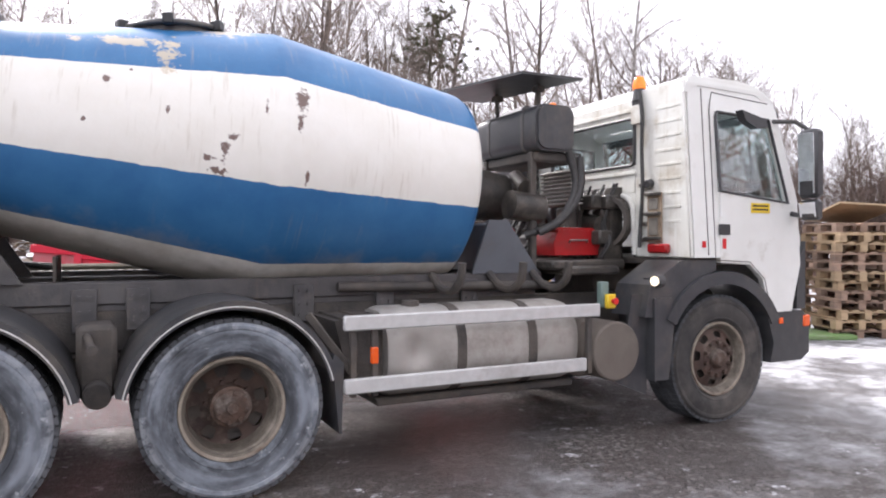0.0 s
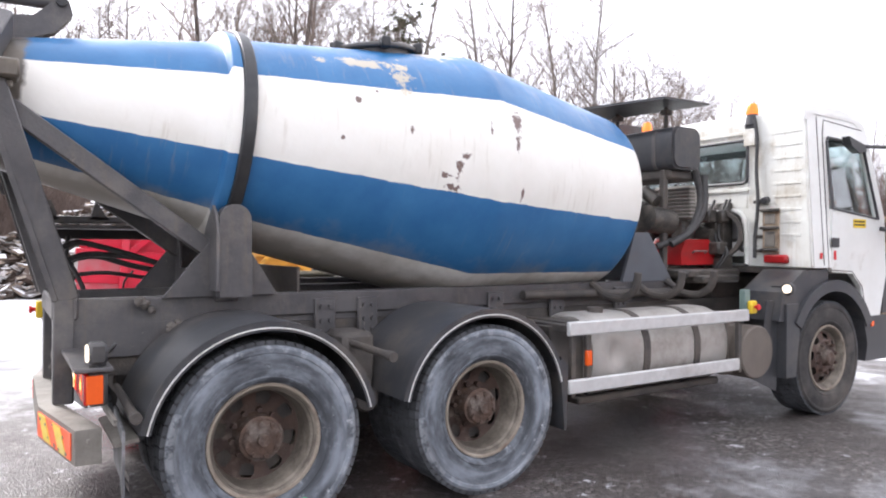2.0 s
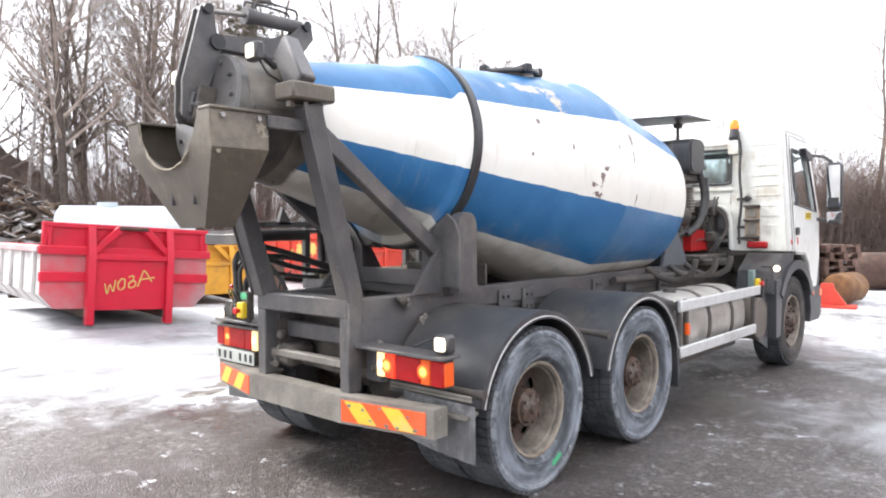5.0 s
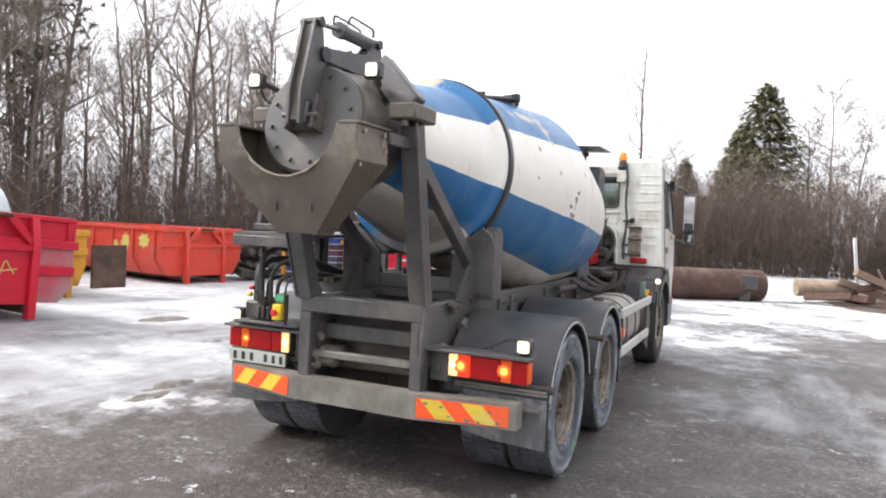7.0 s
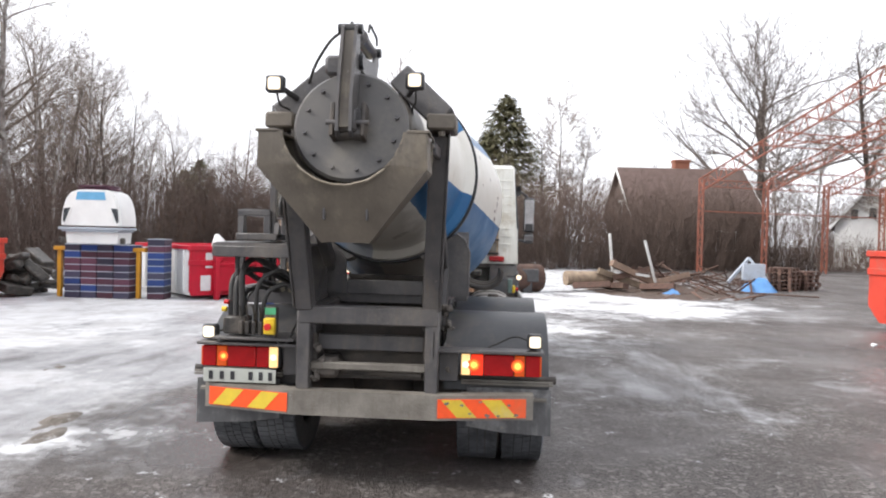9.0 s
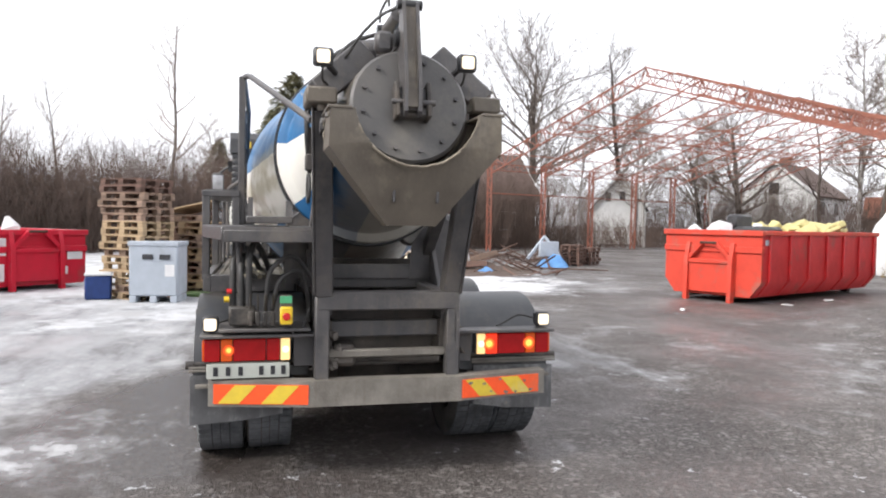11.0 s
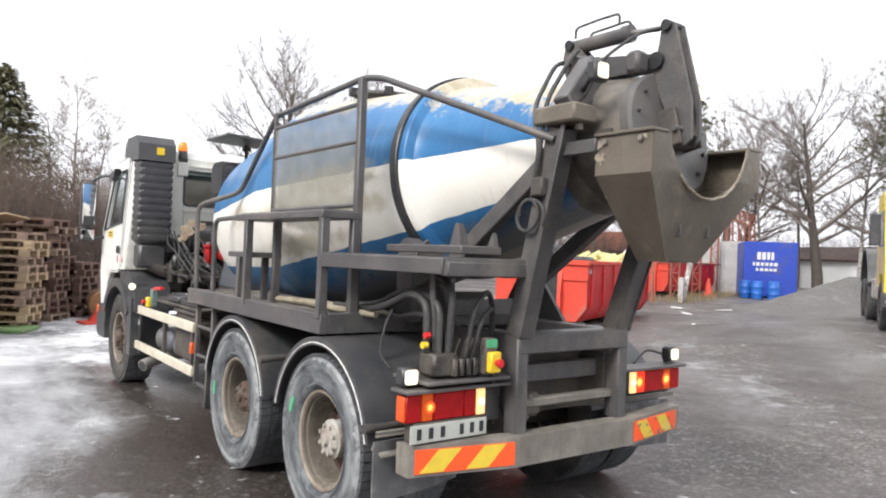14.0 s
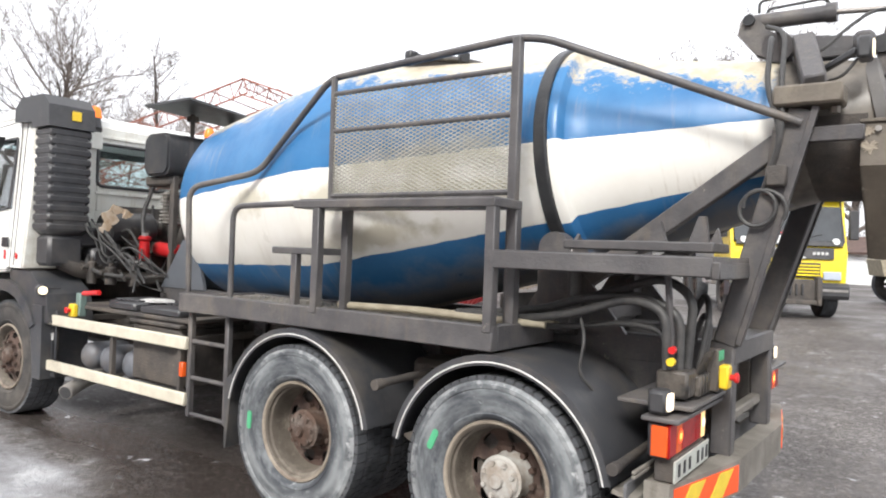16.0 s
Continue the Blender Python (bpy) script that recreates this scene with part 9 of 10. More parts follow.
for i, (x, y, w, d) in enumerate(((7.55, -10.36, 0.20, 0.13), (10.7, -20.6, 0.35, 0.2), (8.36, -12.2, 0.12, 0.1), (6.87, -13.0, 0.1, 0.07), (7.05, -7.45, 0.12, 0.06), (9.9, -17.2, 0.22, 0.1), (11.9, -19.6, 0.25, 0.16))):
    rng = random.Random(90 + i)
    outline_ = [(w * k * math.cos(a), d * k * math.sin(a)) for a, k in ((2 * math.pi * j / 9, rng.uniform(0.6, 1.1)) for j in range(9))]
    lone("paper_scrap", "crumpled white scrap lying on the yard", "litter", G().prism(outline_, "z", 0.005, 0.03), "bag", at_pose(x, y, 37 * i) @ pose(0, 0, 0, 3, 4, 0), "litter")
wall = thing("concrete_wall", "pale grey concrete panel wall behind the steel posts", "wall", pose(21.6, -34.3, 0, 0, 0, -147))
for i in range(3):
    part("panel", G().box(i * 2.0 + 0.02, i * 2.0 + 1.98, -0.08, 0.08, 0, 3.1, 0.02), M["gravelpale"], wall)
house("long_shed", "long low white shed with brown roof at the yard's end", pose(16, -57, 0, 0, 0, 68), 6.0, 34.0, 2.6, 3.5, "whitewall", "roof_tile", [("x", -3.0, y, 1.5, 1.0, 0.9) for y in (-9, -3, 4, 10)])


# ---- yellow truck in the distance ----
yt = thing("yellow_truck", "yellow lorry with black bumper and orange light bar", "truck", at_pose(1.14, -12.96, 26))
# local: front faces +y, x across


def yp(name, g, mat, label=""):
    return part(name, g, M[mat], yt, label)


yp("cab_body", G().prism([(0.0, 0.75), (0.05, 1.45), (-0.02, 1.62), (-0.32, 2.75), (-0.55, 2.88), (-1.65, 2.88), (-1.75, 2.7), (-1.75, 0.9), (-1.1, 0.9), (-0.9, 1.2), (-0.5, 1.15), (-0.3, 0.75)], "x", -1.2, 1.2), "ytruck", "yellow cab")
yp("windscreen", G().prism([(0.0, 1.68), (0.012, 1.69), (-0.295, 2.62), (-0.31, 2.62)], "x", -1.12, 1.12), "pane", "dark windscreen")
yp("windscreen_frame", G().tube([(-1.13, 0.008, 1.68), (-1.13, -0.30, 2.63), (1.13, -0.30, 2.63), (1.13, 0.008, 1.68), (-1.13, 0.008, 1.68)], 0.03, 8), "black")
yp("sun_shield", G().prism([(-0.26, 2.63), (-0.10, 2.60), (-0.16, 2.82), (-0.40, 2.91), (-0.42, 2.84)], "x", -1.17, 1.17), "black", "black sun shield over the windscreen")
yp("lamp_shelf", G().prism([(0.03, 1.58), (0.10, 1.60), (0.08, 1.68), (0.0, 1.68)], "x", -1.1, 1.1), "black")
yp("grille", G().prism([(0.04, 1.30), (0.09, 1.31), (0.06, 1.55), (0.02, 1.55)], "x", -0.92, 0.92), "black", "black upper grille")
yp("lower_grille", G().box(-0.66, 0.66, 0.035, 0.062, 0.90, 1.22, 0.01), "black", "black lower grille")
for z in (0.93, 1.00, 1.07, 1.14):
    yp("grille_bar", G().box(-0.64, 0.64, 0.055, 0.09, z, z + 0.038, 0.008), "ytruck")
yp("chrome_bar", G().beam((-0.34, 0.10, 1.32), (0.34, 0.085, 1.54), 0.03, 0.045), "rail", "bright diagonal bar")
yp("panel_mark", G().box(0.36, 0.86, 0.085, 0.095, 1.38, 1.49, 0.004), "whitewall", "white panel on the grille")
for i in range(4):
    yp("letter", G().box(-0.80 + i * 0.085, -0.74 + i * 0.085, 0.083, 0.088, 1.40, 1.46, 0.001), "paper")
yp("front_bumper", G().prism([(-0.35, 0.44), (0.08, 0.44), (0.15, 0.52), (0.15, 0.72), (0.05, 0.80), (-0.35, 0.80)], "x", -1.23, 1.23), "black", "black front bumper with plough coupling")
for s in (-1, 1):
    yp("bumper_step", G().box(s * 0.62, s * 1.2, 0.145, 0.17, 0.60, 0.66, 0.01), "bare")
yp("plough_plate", G().box(-0.52, 0.52, 0.15, 0.24, 0.36, 0.86, 0.02), "chassis", "dark plough mounting plate")
for x in (-0.24, -0.12, 0.0, 0.12, 0.24):
    yp("plate_rib", G().box(x - 0.02, x + 0.02, 0.24, 0.30, 0.52, 0.76, 0.008), "black")
yp("plough_frame", G().box(-0.60, -0.50, 0.14, 0.42, 0.30, 0.92, 0.02).box(0.50, 0.60, 0.14, 0.42, 0.30, 0.92, 0.02).box(-0.60, 0.60, 0.30, 0.38, 0.32, 0.42, 0.02), "chassis")
yp("dash_board", G().box(-0.30, 0.30, -0.05, -0.045, 1.78, 1.88, 0.002), "redbtn", "red board behind the windscreen")
for x in (-0.27, 0.0, 0.27):
    yp("auxiliary_lamp", G().cyl((x, 0.02, 1.74), (x, 0.14, 1.72), 0.12, n=24, b=0.015), "black", "round auxiliary lamp")
    yp("lamp_glass", G().cyl((x, 0.139, 1.722), (x, 0.147, 1.721), 0.10, n=24), "whitewall", "pale lamp glass")
for s in (-1, 1):
    yp("headlamp", G().box(s * 0.72, s * 1.08, 0.03, 0.08, 0.86, 1.04, 0.03), "ibc", "headlamp")
    yp("corner_lamp", G().cyl((s * 0.95, 0.03, 1.70), (s * 0.95, 0.12, 1.69), 0.07, n=18, b=0.01), "whitewall", "small round lamp")
    yp("mirror", G().box(s * 1.28, s * 1.48, -0.2, -0.1, 1.75, 2.4, 0.03), "black", "black mirror")
    yp("wiper", G().beam((s * 0.1, 0.02, 1.70), (s * 0.7, -0.03, 1.85), 0.02, 0.02), "black")
    yp("side_glass", G().box(s * 1.2, s * 1.21, -1.2, -0.35, 1.75, 2.5, 0.01), "pane")
    for y in (-0.85, -4.3, -5.65):
        w = new("wheel")
        w.parent, w.matrix_basis = yt, pose(s * 1.05, y, 0.508, 0, 0, -90 if s > 0 else 90)
        part("tyre", TYRE_D, None, w)
        part("tread", TREAD, None, w)
        part("rim", RIM_F, None, w)
    yp("mudguard", G().prism(arc_pts((-4.98, 0.52), 1.3, 20, 160, 14) + arc_pts((-4.98, 0.52), 1.24, 160, 20, 14), "x", s * 0.75, s * 1.22), "fender")
yp("light_bar", G().box(-0.95, -0.20, -0.62, -0.38, 2.93, 3.08, 0.03).box(0.62, 0.98, -0.62, -0.38, 2.93, 3.08, 0.03), "beacon", "orange light bar")
yp("light_bar_plate", G().box(-0.20, 0.62, -0.60, -0.40, 2.94, 3.07, 0.02).box(-0.95, 0.98, -0.56, -0.44, 2.88, 2.94, 0.01), "whitewall")
yp("exhaust_stack", G().tube(smooth_path([(-1.05, -1.95, 0.8), (-1.05, -1.95, 3.05), (-1.25, -1.95, 3.2)], 0.12, 6), 0.09, 14), "bare", "bright exhaust stack")
yp("chassis", G().box(-0.45, 0.45, -6.6, -0.5, 0.7, 1.0, 0.02), "chassis")
yp("load_rail", G().box(-0.62, -0.46, -6.6, -2.0, 1.0, 1.18, 0.02).box(0.46, 0.62, -6.6, -2.0, 1.0, 1.18, 0.02), "skipgrey", "muddy grey lift rail")
yp("lift_arm", G().beam((0, -2.5, 1.25), (0, -5.6, 1.25), 0.5, 0.22).beam((0, -2.5, 1.25), (0, -2.3, 2.15), 0.32, 0.25).cyl((-0.25, -5.6, 1.2), (0.25, -5.6, 1.2), 0.16, n=16), "skipgrey", "muddy grey hook arm")
for s in (-1, 1):
    yp("tool_locker", G().box(s * 0.6, s * 1.18, -3.2, -2.2, 0.6, 1.05, 0.03), "skipgrey")


# ---- pale wheel loader beyond it ----
wl2 = thing("wheel_loader", "pale muddy wheel loader parked behind the yellow lorry", "loader", at_pose(-2.1, -23.6, 200))
part("body", G().prism([(-2.4, 0.9), (-0.3, 0.7), (1.3, 0.8), (1.5, 1.5), (0.4, 1.6), (-2.3, 1.75), (-2.5, 1.4)], "y", -0.75, 0.75), M["pipe"], wl2)
part("cab_frame", G().box(-0.5, 0.9, -0.7, 0.7, 1.6, 1.75, 0.02).box(-0.5, 0.9, -0.7, 0.7, 2.75, 2.9, 0.04).box(-0.5, -0.4, -0.7, -0.6, 1.7, 2.8, 0.01).box(0.8, 0.9, -0.7, -0.6, 1.7, 2.8, 0.01).box(-0.5, -0.4, 0.6, 0.7, 1.7, 2.8, 0.01).box(0.8, 0.9, 0.6, 0.7, 1.7, 2.8, 0.01), M["chassis"], wl2, "dark cab frame")
part("cab_glass", G().box(-0.46, 0.86, -0.66, 0.66, 1.75, 2.75, 0.02), M["glass"], wl2)
for s in (-1, 1):
    part("lift_arm", G().beam((1.0, s * 0.5, 1.6), (2.9, s * 0.5, 0.5), 0.12, 0.25), M["pipe"], wl2, "pale lift arm")
    for x in (-1.6, 1.3):
        w = new("wheel")
        w.parent, w.matrix_basis = wl2, pose(x, s * 0.95, 0.62, 0, 0, 0 if s > 0 else 180) @ Matrix.Scale(1.22, 4)
        w.scale = (1.22, 1.22, 1.22)
        part("tyre", TYRE_D, None, w)
        part("tread", TREAD, None, w)
        part("rim", RIM_F, None, w, "pale rim")
        part("rim_lip", LIP_F, None, w)
        part("rim_well", WELL_F, None, w)
part("bucket", G().prism([(2.8, 0.1), (3.6, 0.05), (3.0, 0.2), (2.9, 0.8), (3.1, 1.0), (2.7, 0.8)], "y", -1.2, 1.2), M["skipgrey"], wl2, "worn grey bucket")


# ---- trees ----
def branch(g, p, d, length, r, segs, sides, rng, bend, up):
    pts, rad = [Vector(p)], [r]
    d = Vector(d).normalized()
    for i in range(segs):
        d = (d + Vector((rng.uniform(-1, 1), rng.uniform(-1, 1), rng.uniform(-1, 1))) * bend + Vector((0, 0, up))).normalized()
        pts.append(pts[-1] + d * (length / segs))
        rad.append(r * (1 - 0.8 * (i + 1) / segs))
    v, f = [], []
    ref = Vector((0.3, 0.9, 0.2)) if abs(d.y) < 0.8 else Vector((1, 0.1, 0.2))
    if sides == 2:
        ref = ref + Vector((rng.uniform(-1, 1), rng.uniform(-1, 1), rng.uniform(-1, 1)))
    for i, q in enumerate(pts):
        a = (pts[min(i + 1, segs)] - pts[max(i - 1, 0)]).normalized()
        u = (ref - a * ref.dot(a)).normalized()
        w = a.cross(u)
        for j in range(sides):
            t = 2 * math.pi * j / sides
            v.append(q + rad[i] * (math.cos(t) * u + math.sin(t) * w))
    for i in range(segs):
        for j in range(sides if sides > 2 else 1):
            k = (j + 1) % sides
            f.append((i * sides + j, i * sides + k, (i + 1) * sides + k, (i + 1) * sides + j))
    g.add(v, f)
    return pts, rad


def bare_tree(seed, h, spread, n1, first, bark, twig, lean_up=0.12, kids=(6, 6, 6), thick=0.012, fine=0.56, droop=0.0):
    """A trunk mesh and a crown mesh of limbs, branches and twigs."""
    rng = random.Random(seed)
    trunk, crown = G(), G()
    tp_, tr = branch(trunk, (0, 0, -0.1), (rng.uniform(-0.05, 0.05), rng.uniform(-0.05, 0.05), 1), h, h * thick, 9, 7, rng, 0.08, 0.04)
    for i in range(n1):
        t = first + (0.97 - first) * (i + rng.random()) / n1
        k = min(8, int(t * 9))
        p = tp_[k].lerp(tp_[k + 1], t * 9 - k)
        a = rng.uniform(0, 6.283)
        ln = spread * h * (1.08 - 0.62 * t) * rng.uniform(0.75, 1.15)
        pts, rad = branch(crown, p, (math.cos(a), math.sin(a), 0.35 + 0.75 * t), ln, max(tr[k] * 0.55, 0.02), 5, 4, rng, 0.2, lean_up)
        for j in range(kids[0]):
            t1 = 0.22 + 0.78 * (j + rng.random()) / kids[0]
            k1 = min(4, int(t1 * 5))
            q = pts[k1].lerp(pts[k1 + 1], t1 * 5 - k1)
            dd = (pts[k1 + 1] - pts[k1]).normalized() + Vector((rng.uniform(-1, 1), rng.uniform(-1, 1), rng.uniform(-0.4, 0.8))) * 0.95
            l2 = ln * rng.uniform(0.36, 0.62)
            p2, r2 = branch(crown, q, dd, l2, max(rad[k1] * 0.5, 0.014 * fine), 3, 3, rng, 0.24, 0.05 - droop)
            for m_ in range(kids[1]):
                t2 = 0.15 + 0.85 * (m_ + rng.random()) / kids[1]
                k2 = min(2, int(t2 * 3))
                q2 = p2[k2].lerp(p2[k2 + 1], t2 * 3 - k2)
                d3 = (p2[k2 + 1] - p2[k2]).normalized() + Vector((rng.uniform(-1, 1), rng.uniform(-1, 1), rng.uniform(-0.4, 0.8))) * 0.95
                l3 = l2 * rng.uniform(0.38, 0.68)
                p3, _ = branch(crown, q2, d3, l3, 0.0105 * fine, 2, 2, rng, 0.26, 0.03 - droop)
                for _ in range(kids[2]):
                    q3 = p3[0].lerp(p3[2], rng.uniform(0.25, 1.0))
                    d4 = (p3[2] - p3[0]).normalized() + Vector((rng.uniform(-1, 1), rng.uniform(-1, 1), rng.uniform(-0.6, 0.7))) * 0.9
                    d4 = d4.normalized() * (l3 * rng.uniform(0.4, 0.75))
                    w4 = d4.cross(Vector((rng.uniform(-1, 1), rng.uniform(-1, 1), rng.uniform(-1, 1)))).normalized() * (0.010 * fine)
                    crown.add([q3 - w4, q3 + w4, q3 + d4], [(0, 1, 2)])
    return mesh_of("trunk", trunk, M[bark], 60, False), mesh_of("crown", crown, M[twig], 60, False)


def tree_thing(meshes, m, label, group):
    t = thing("tree", label, "tree", m, group)
    part("trunk", meshes[0], None, t)
    part("crown", meshes[1], None, t)
    return t


KINDS = [bare_tree(11, 13.0, 0.36, 20, 0.25, "bark", "twig"), bare_tree(12, 14.5, 0.31, 21, 0.30, "bark", "twig"), bare_tree(13, 11.5, 0.40, 18, 0.2, "bark", "twig"),
         bare_tree(14, 13.5, 0.26, 20, 0.28, "birch", "twig", 0.02, droop=0.06), bare_tree(15, 9.5, 0.38, 17, 0.15, "bark", "twig"),
         bare_tree(16, 13.5, 0.30, 15, 0.35, "bark", "twig", kids=(5, 4, 6)), bare_tree(17, 12.0, 0.34, 15, 0.30, "bark", "twig", kids=(5, 4, 6)),
         bare_tree(18, 9.0, 0.24, 12, 0.30, "bark", "twig", kids=(4, 4, 6), thick=0.009), bare_tree(19, 10.5, 0.2, 12, 0.35, "birch", "twig", kids=(4, 4, 6), thick=0.009)]
LABELS = ["bare slender tree in the wood behind the yard"] * 7 + ["thin leafless sapling at the wood's edge"] * 2
LABELS[3], LABELS[8] = "white-stemmed bare birch in the wood", "thin white birch sapling at the wood's edge"
PROTOS = [tree_thing(k, pose(0, 0, 0), lab, "wood") for k, lab in zip(KINDS, LABELS)]
rng = random.Random(77)
spots = []
for row, (n, off) in enumerate(((23, 0.0), (23, 5.0), (22, 11.0), (20, 18.0), (46, 1.5), (7, 8.0), (30, 10.0))):
    for i in range(n):
        u = (i + rng.uniform(0.1, 0.9)) / n
        x = -32 + 74 * u if row < 5 else 25 + 19 * u if row < 6 else -4 + 22 * u
        y = 24 - 6.5 * smooth(x, -5, 20) + off + rng.uniform(-2.2, 2.2) + (5 if x < 4 else 0)
        spots.append((row, x, y))
first = set()
for row, x, y in spots:
    k = rng.choices(range(9), ((4, 4, 3, 2, 3, 0, 0, 0, 0), (4, 4, 3, 2, 2, 0, 0, 0, 0), (0, 0, 0, 0, 1, 5, 5, 0, 0), (0, 0, 0, 0, 0, 5, 5, 0, 0), (0, 0, 0, 0, 0, 0, 0, 5, 3), (4, 4, 3, 2, 2, 0, 0, 0, 0), (0, 0, 0, 2, 0, 4, 4, 2, 1))[row])[0]
    m = pose(x, y, ground_height(x, y), 0, 0, rng.uniform(0, 360)) @ Matrix.Scale(rng.uniform(0.82, 1.12) * (0.46 + 0.54 * smooth(math.degrees(math.atan2(y + 0.8, x + 5.5)), 19, 38)), 4)
    if k not in first:
        first.add(k)
        PROTOS[k].matrix_basis = m
    else:
        copy_thing(PROTOS[k], m).scale = m.to_scale()

M["oak_bark"] = surf("dark_oak_bark", (0.085, 0.072, 0.064), (0.055, 0.047, 0.042), 8, 0.95, bump=0.5, spec=0.1)
M["oak_twig"] = surf("dark_oak_twigs", (0.185, 0.16, 0.145), (0.135, 0.115, 0.102), 4, 0.95, bump=0.0, spec=0.1)
OAKS = [bare_tree(31, 12.0, 0.66, 20, 0.24, "oak_bark", "oak_twig", -0.01, (8, 7, 6), 0.031, 1.15), bare_tree(32, 12.0, 0.62, 19, 0.25, "oak_bark", "oak_twig", 0.0, (8, 7, 6), 0.030, 1.15)]
OP = [tree_thing(k, pose(0, 0, 0), "large spreading bare tree beyond the yard", "large bare trees") for k in OAKS]
used = set()
for i, (x, y, s, kind) in enumerate(((57, -23.6, 1.31, 0), (44.5, -33.5, 0.62, 1), (21, -50, 1.12, 0), (16, -53, 1.2, 1), (9, -56, 1.4, 1),
                                     (29, -53, 0.85, 0), (4, -58, 1.1, 0), (45, -38, 0.9, 0))):
    m = pose(x, y, 0, 0, 0, 77 * i) @ Matrix.Scale(s, 4)
    if kind not in used:
        used.add(kind)
        OP[kind].matrix_basis = m
    else:
        copy_thing(OP[kind], m).scale = m.to_scale()
for x, y, s, a, k in ((60, 8.4, 1.35, 40, 5), (31, -55, 1.15, 80, 6), (35.5, -47, 1.15, 130, 5), (32.5, -49.5, 1.2, 210, 6), (40, -47, 1.1, 20, 5), (44, -45, 1.15, 75, 6), (30, -52, 1.1, 300, 5), (63, -6, 1.0, 10, 6), (38, 11.5, 0.74, 60, 6), (36, 13.8, 0.6, 190, 5)):
    m = pose(x, y, 0, 0, 0, a) @ Matrix.Scale(s, 4)
    copy_thing(PROTOS[k], m).scale = m.to_scale()
TB = bare_tree(33, 15.0, 0.30, 17, 0.3, "oak_bark", "oak_twig", 0.03, (6, 6, 6), 0.019, 1.1)
tree_thing(TB, pose(57.6, -33.8, 0, 0, 0, 110) @ Matrix.Scale(1.22, 4), "tall upright bare tree beyond the yard", "large bare trees")
BK = bare_tree(41, 14.5, 0.26, 24, 0.25, "birch", "twig", 0.0, (6, 6, 7), 0.011, 1.1, 0.08)
bt = tree_thing(BK, pose(61, -7.5, 0, 0, 0, 40), "slender pale birch beside the spruce", "birches")
for x, y, s, a in ((64, -9.5, 0.85, 100), (63, 4.5, 0.7, 10), (47, -21.5, 0.8, 33), (49, -25, 0.75, 140), (45, -29, 0.8, 250), (42, -33, 0.7, 310), (50, -31, 0.85, 60), (41, -46, 1.2, 200), (42, -46.8, 0.95, 20), (26.5, -52, 0.95, 300), (20, -54, 1.0, 80)):
    m = pose(x, y, 0, 0, 0, a) @ Matrix.Scale(s, 4)
    copy_thing(bt, m).scale = m.to_scale()


def needles(g, p, d, length, rng, wide=0.25, n=10, drop=0.25):
    """A spray of short flat blades along a twig."""
    p, d = Vector(p), Vector(d).normalized()
    side = d.cross(Vector((0, 0, 1)))
    side = side.normalized() if side.length > 0.05 else Vector((1, 0, 0))
    for i in range(n):
        t = (i + 0.5) / n
        q = p + d * (length * t) + Vector((0, 0, -drop * length * t * t))
        for s in (-1, 1):
            e = q + (side * s + d * 0.6 + Vector((0, 0, rng.uniform(-0.6, 0.2)))).normalized() * wide * (1.1 - 0.7 * t) * rng.uniform(0.7, 1.3)
            w = d * 0.07
            g.add([q - w, q + w, e], [(0, 1, 2)])


def spruce_tree(seed, h, r):
    rng = random.Random(seed)
    trunk, crown = G(), G()
    trunk.cyl((0, 0, 0), (0, 0, h * 0.97), h * 0.016, 0.02, 8)
    z = h * 0.05
    while z < h * 0.99:
        t = z / h
        reach = r * (1 - t) ** 0.84 + 0.10
        for i in range(max(5, int(11 * (1 - t) + 4))):
            a = rng.uniform(0, 6.283)
            d = Vector((math.cos(a), math.sin(a), 0.45 * t - 0.25 * (1 - t)))
            lump = 0.74 + 0.62 * (0.5 + 0.5 * noise.noise((math.cos(a) * 1.4, math.sin(a) * 1.4, z * 0.55 + seed)))
            ln = reach * lump * rng.uniform(0.6, 1.1)
            o = Vector((0, 0, z + rng.uniform(-0.3, 0.3)))
            needles(crown, o, d, ln, rng, 0.30, 14, 0.12)
            for k in (0.4, 0.6, 0.8, 0.95):
                q = o + d.normalized() * ln * k
                for s in (-1, 1):
                    dd = Vector((math.cos(a + s * 0.8), math.sin(a + s * 0.8), rng.uniform(-0.5, 0.1)))
                    needles(crown, q, dd, ln * 0.34 * rng.uniform(0.7, 1.3), rng, 0.24, 8, 0.35)
        z += h * 0.016
    for _ in range(2300):
        t = rng.random() ** 1.4 * 0.97 + 0.02
        a = rng.uniform(0, 6.283)
        rr = (r * (1 - t) ** 0.84 + 0.1) * (0.74 + 0.62 * (0.5 + 0.5 * noise.noise((math.cos(a) * 1.4, math.sin(a) * 1.4, t * h * 0.55 + seed)))) * rng.uniform(0.6, 0.95)
        needles(crown, (rr * math.cos(a), rr * math.sin(a), t * h), (math.cos(a), math.sin(a), rng.uniform(-0.8, 0.5)), rng.uniform(0.4, 0.9), rng, 0.24, 8, 0.2)
    return mesh_of("trunk", trunk, M["bark"], 60, False), mesh_of("crown", crown, M["spruce"], 60, False)


SP = spruce_tree(51, 15.2, 6.6)
s1 = tree_thing(SP, pose(61.5, -2.2, 0, 0, 0, 20), "dark green spruce rising over the shrubs", "spruces")
for x, y, s, a in ((62.2, -0.5, 0.78, 150), (65, 4.5, 0.6, 90), (44, 20, 0.45, 200), (47, 22.5, 0.42, 10)):
    m = pose(x, y, 0, 0, 0, a) @ Matrix.Scale(s, 4)
    copy_thing(s1, m).scale = m.to_scale()


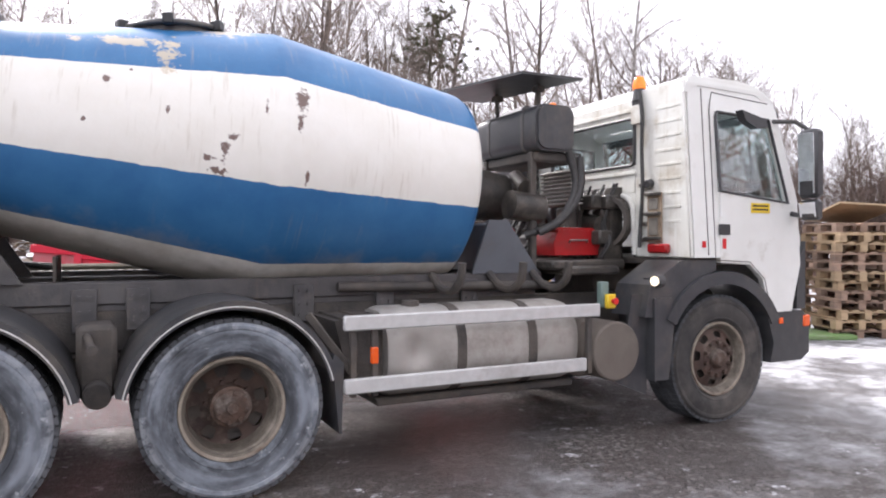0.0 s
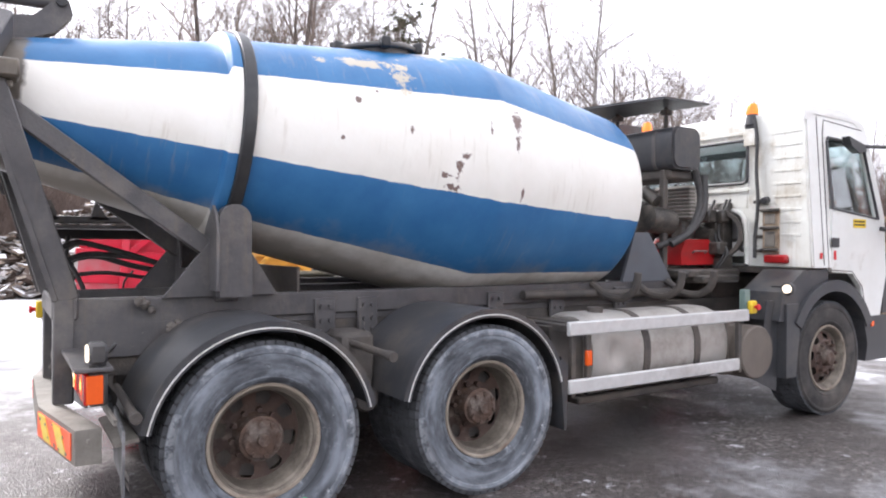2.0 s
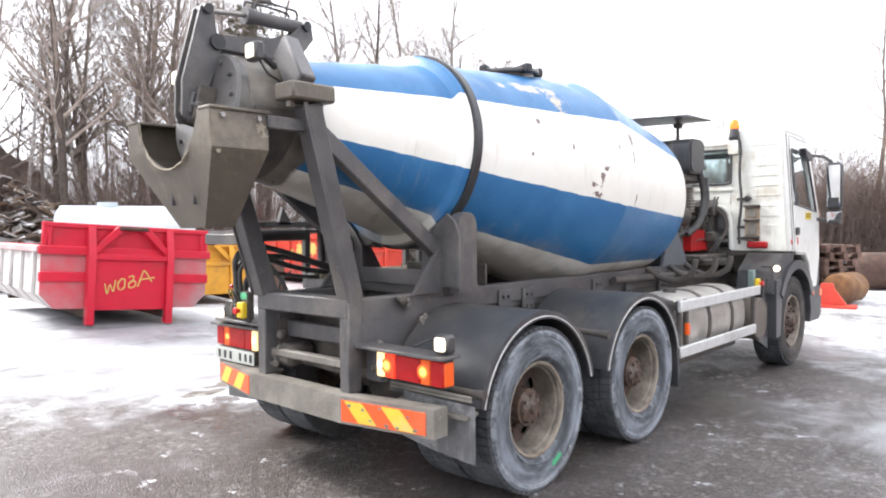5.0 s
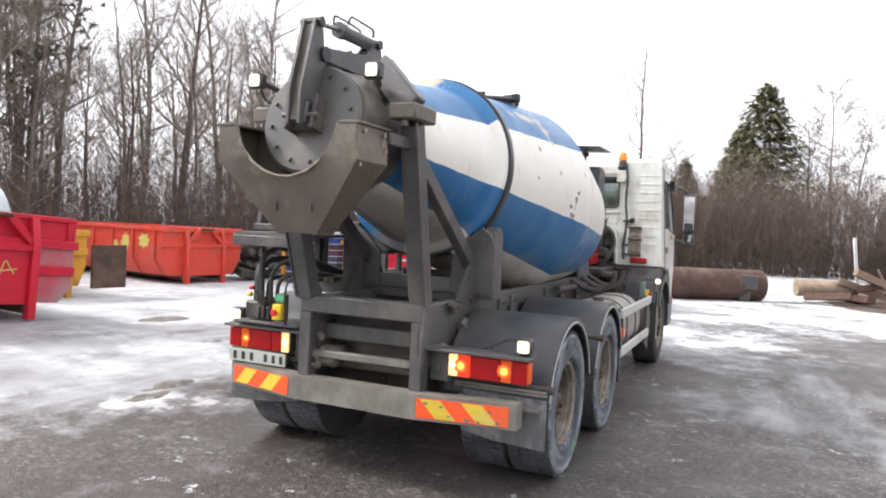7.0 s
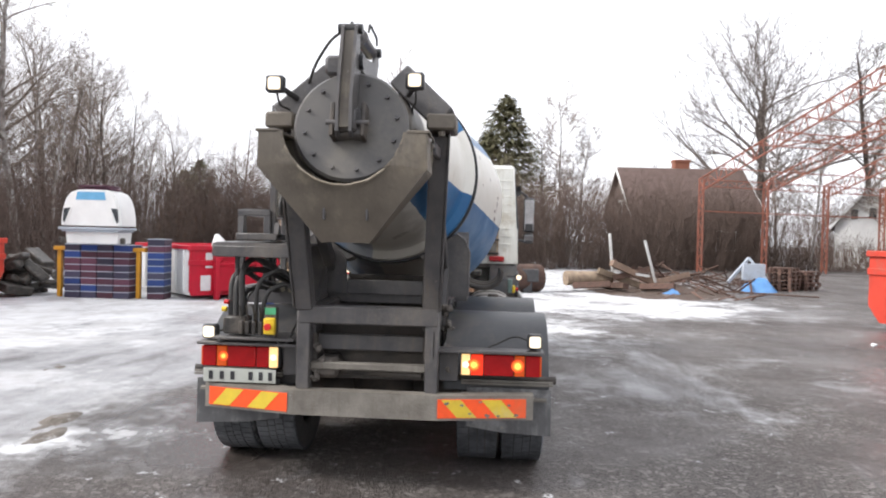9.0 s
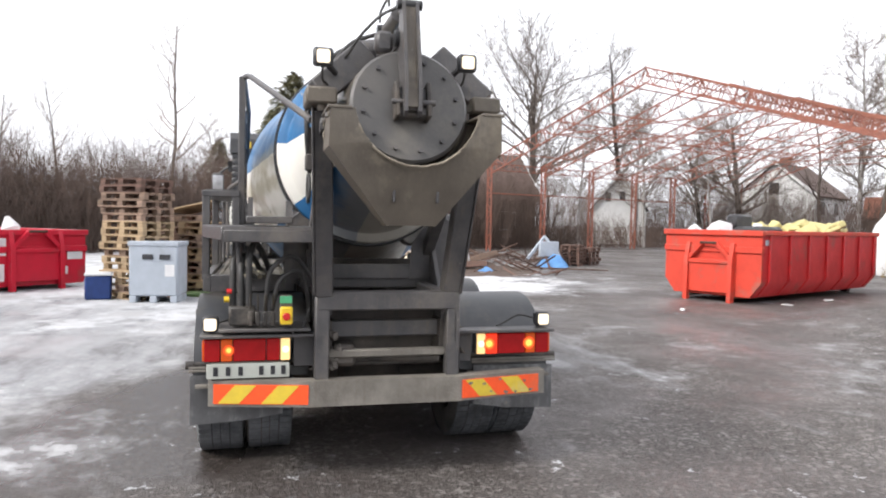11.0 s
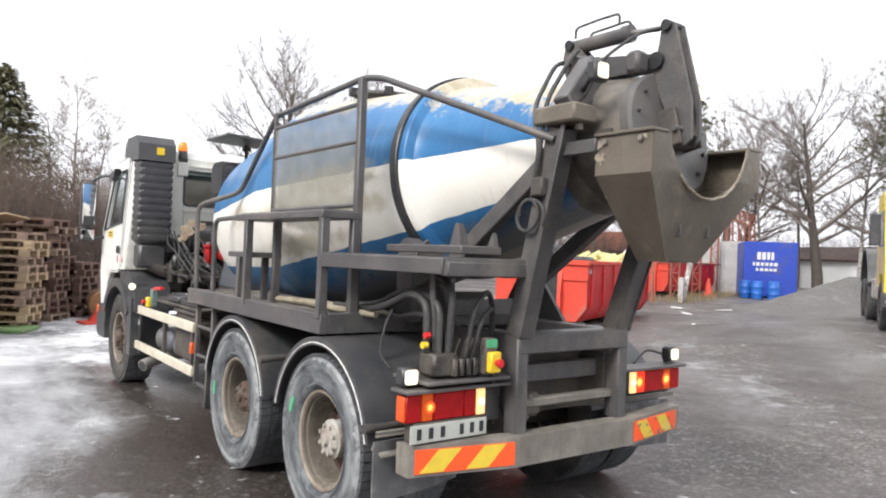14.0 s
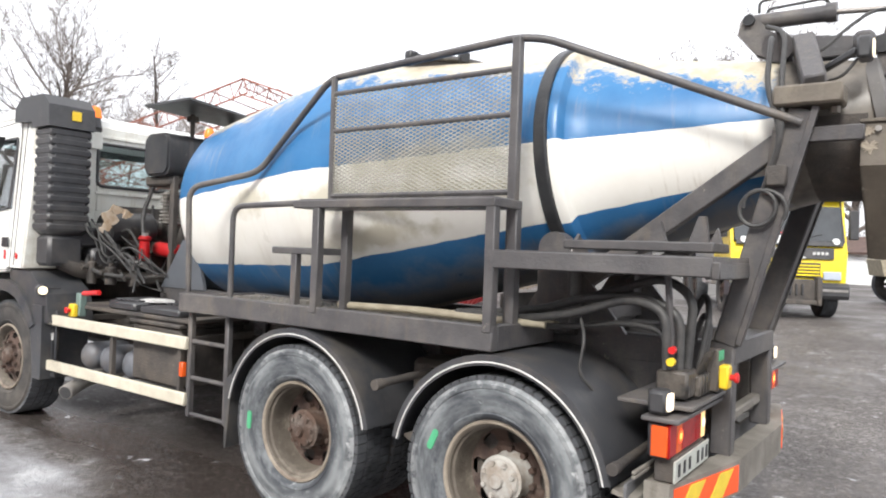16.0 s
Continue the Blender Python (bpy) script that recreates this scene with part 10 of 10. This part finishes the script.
def pine_tree(seed, h):
    rng = random.Random(seed)
    trunk, crown = G(), G()
    pts, rad = branch(trunk, (0, 0, 0), (0.03, 0.02, 1), h, h * 0.016, 8, 7, rng, 0.06, 0.05)
    for i in range(26):
        t = rng.uniform(0.5, 0.99)
        k = min(7, int(t * 8))
        p = pts[k].lerp(pts[k + 1], t * 8 - k)
        a = rng.uniform(0, 6.283)
        ln = h * 0.22 * (1.25 - t) * rng.uniform(0.7, 1.3) + 0.6
        lp, _ = branch(trunk, p, (math.cos(a), math.sin(a), 0.25), ln, 0.06, 3, 4, rng, 0.2, 0.05)
        for _ in range(9):
            c = lp[rng.choice((1, 2, 3))] + Vector((rng.gauss(0, 0.35), rng.gauss(0, 0.35), rng.gauss(0.1, 0.2)))
            for _ in range(16):
                d = Vector((rng.gauss(0, 1), rng.gauss(0, 1), rng.gauss(0.4, 0.8))).normalized()
                w = d.cross(Vector((rng.gauss(0, 1), rng.gauss(0, 1), 0.3))).normalized() * 0.035
                crown.add([c - w, c + w, c + d * rng.uniform(0.2, 0.42)], [(0, 1, 2)])
    return mesh_of("trunk", trunk, M["bark"], 60, False), mesh_of("crown", crown, M["pine"], 60, False)


PN = pine_tree(61, 13.5)
p1 = tree_thing(PN, pose(37.5, -50, 0, 0, 0, 0) @ Matrix.Scale(1.25, 4), "tall pine with clumps of needles", "pines")
for x, y, s, a in ((34.2, -50.5, 1.3, 70), (33.0, -51.5, 1.25, 150), (35.5, -54, 1.2, 250), (38.6, -50.5, 0.7, 30), (13.5, -55, 0.8, 210), (8, -54, 0.7, 280), (26, -57, 0.8, 120), (14.6, -51, 1.25, 15), (16.5, -54, 1.05, 190), (15.5, 26.5, 0.95, 45)):
    m = pose(x, y, 0, 0, 0, a) @ Matrix.Scale(s, 4)
    copy_thing(p1, m).scale = m.to_scale()


# brushwood: thickets of thin stems
def thicket(name, label, path, depth, n, h0, h1, mat, seed):
    rng = random.Random(seed)
    g = G()
    seg = [(Vector(a), Vector(b)) for a, b in zip(path, path[1:])]
    tot = sum((b - a).length for a, b in seg)
    for _ in range(n):
        u = rng.random() * tot
        for a, b in seg:
            ln = (b - a).length
            if u <= ln:
                break
            u -= ln
        p = a.lerp(b, min(1, u / ln))
        nrm = Vector((-(b - a).y, (b - a).x)).normalized()
        p = p + nrm * rng.uniform(-depth, depth)
        hh = rng.uniform(h0, h1) * (0.75 + 0.35 * noise.noise((p.x * 0.25, p.y * 0.25, seed)))
        base_ = Vector((p.x, p.y, ground_height(p.x, p.y)))
        top, _ = branch(g, base_, (rng.uniform(-0.4, 0.4), rng.uniform(-0.4, 0.4), 1), hh, 0.016, 4, 3, rng, 0.20, 0.04)
        for _ in range(14):
            k = rng.choice((0, 1, 2, 2, 3, 3))
            q = top[k].lerp(top[k + 1], rng.random())
            branch(g, q, (rng.uniform(-1, 1), rng.uniform(-1, 1), rng.uniform(0.2, 1.2)), hh * rng.uniform(0.12, 0.34), 0.007, 2, 2, rng, 0.28, 0.02)
    ob = part(name, mesh_of(name, g, M[mat], 60, False), None)
    return tagged(ob, label, "shrubs", kind="stuff")


thicket("brushwood", "dense brown leafless thicket behind the yard", [(30, 14), (35, 4), (38, -4), (42, -14), (44, -20)], 3.2, 4000, 4.2, 7.4, "brush", 1)
thicket("brushwood", "low brown shrubs below the white house", [(44, -20), (47, -30), (46, -38)], 2.4, 900, 1.6, 3.4, "brush", 15)
thicket("brushwood", "dark leafless undergrowth at the wood's edge", [(-20, 29), (0, 27), (12, 20), (30, 18)], 5.0, 6000, 2.2, 5.6, "brush", 2)
thicket("brushwood", "far dense bare wood closing the view", [(-14, 52), (10, 46), (28, 36), (44, 26)], 4.0, 2600, 5.5, 10.5, "brush", 33)
thicket("brushwood", "tall dark saplings crowding behind the soil heap", [(-3, 38), (8, 34.5), (17, 29.5)], 2.6, 620, 5.0, 9.5, "brush", 21)
thicket("brushwood", "tall brown shrubs behind the stacked crates", [(24, 21), (32, 12), (38, 3)], 2.2, 1100, 4.2, 7.0, "brush", 9)
thicket("brushwood", "reddish dry shrubs beyond the pallets", [(38, 20), (42, 8), (44, 0)], 2.5, 900, 3.5, 5.5, "brushred", 3)
thicket("brushwood", "dark hedge behind the shed", [(46, -36), (36, -60), (0, -68)], 3.0, 3200, 3.6, 7.4, "brush", 4)
thicket("brushwood", "brown wood far behind the white house", [(64, -30), (60, -54), (48, -68)], 3.5, 2200, 5.0, 8.5, "brush", 41)
thicket("brushwood", "leafless shrubs before the low shed", [(46, -38), (39, -48), (30, -56)], 2.0, 420, 2.6, 5.0, "brush", 12)
thicket("dry_grass", "tufts of dry yellow grass round the steel posts", [(14, -21), (16, -27), (19, -35)], 1.2, 300, 0.2, 0.5, "grass", 5)
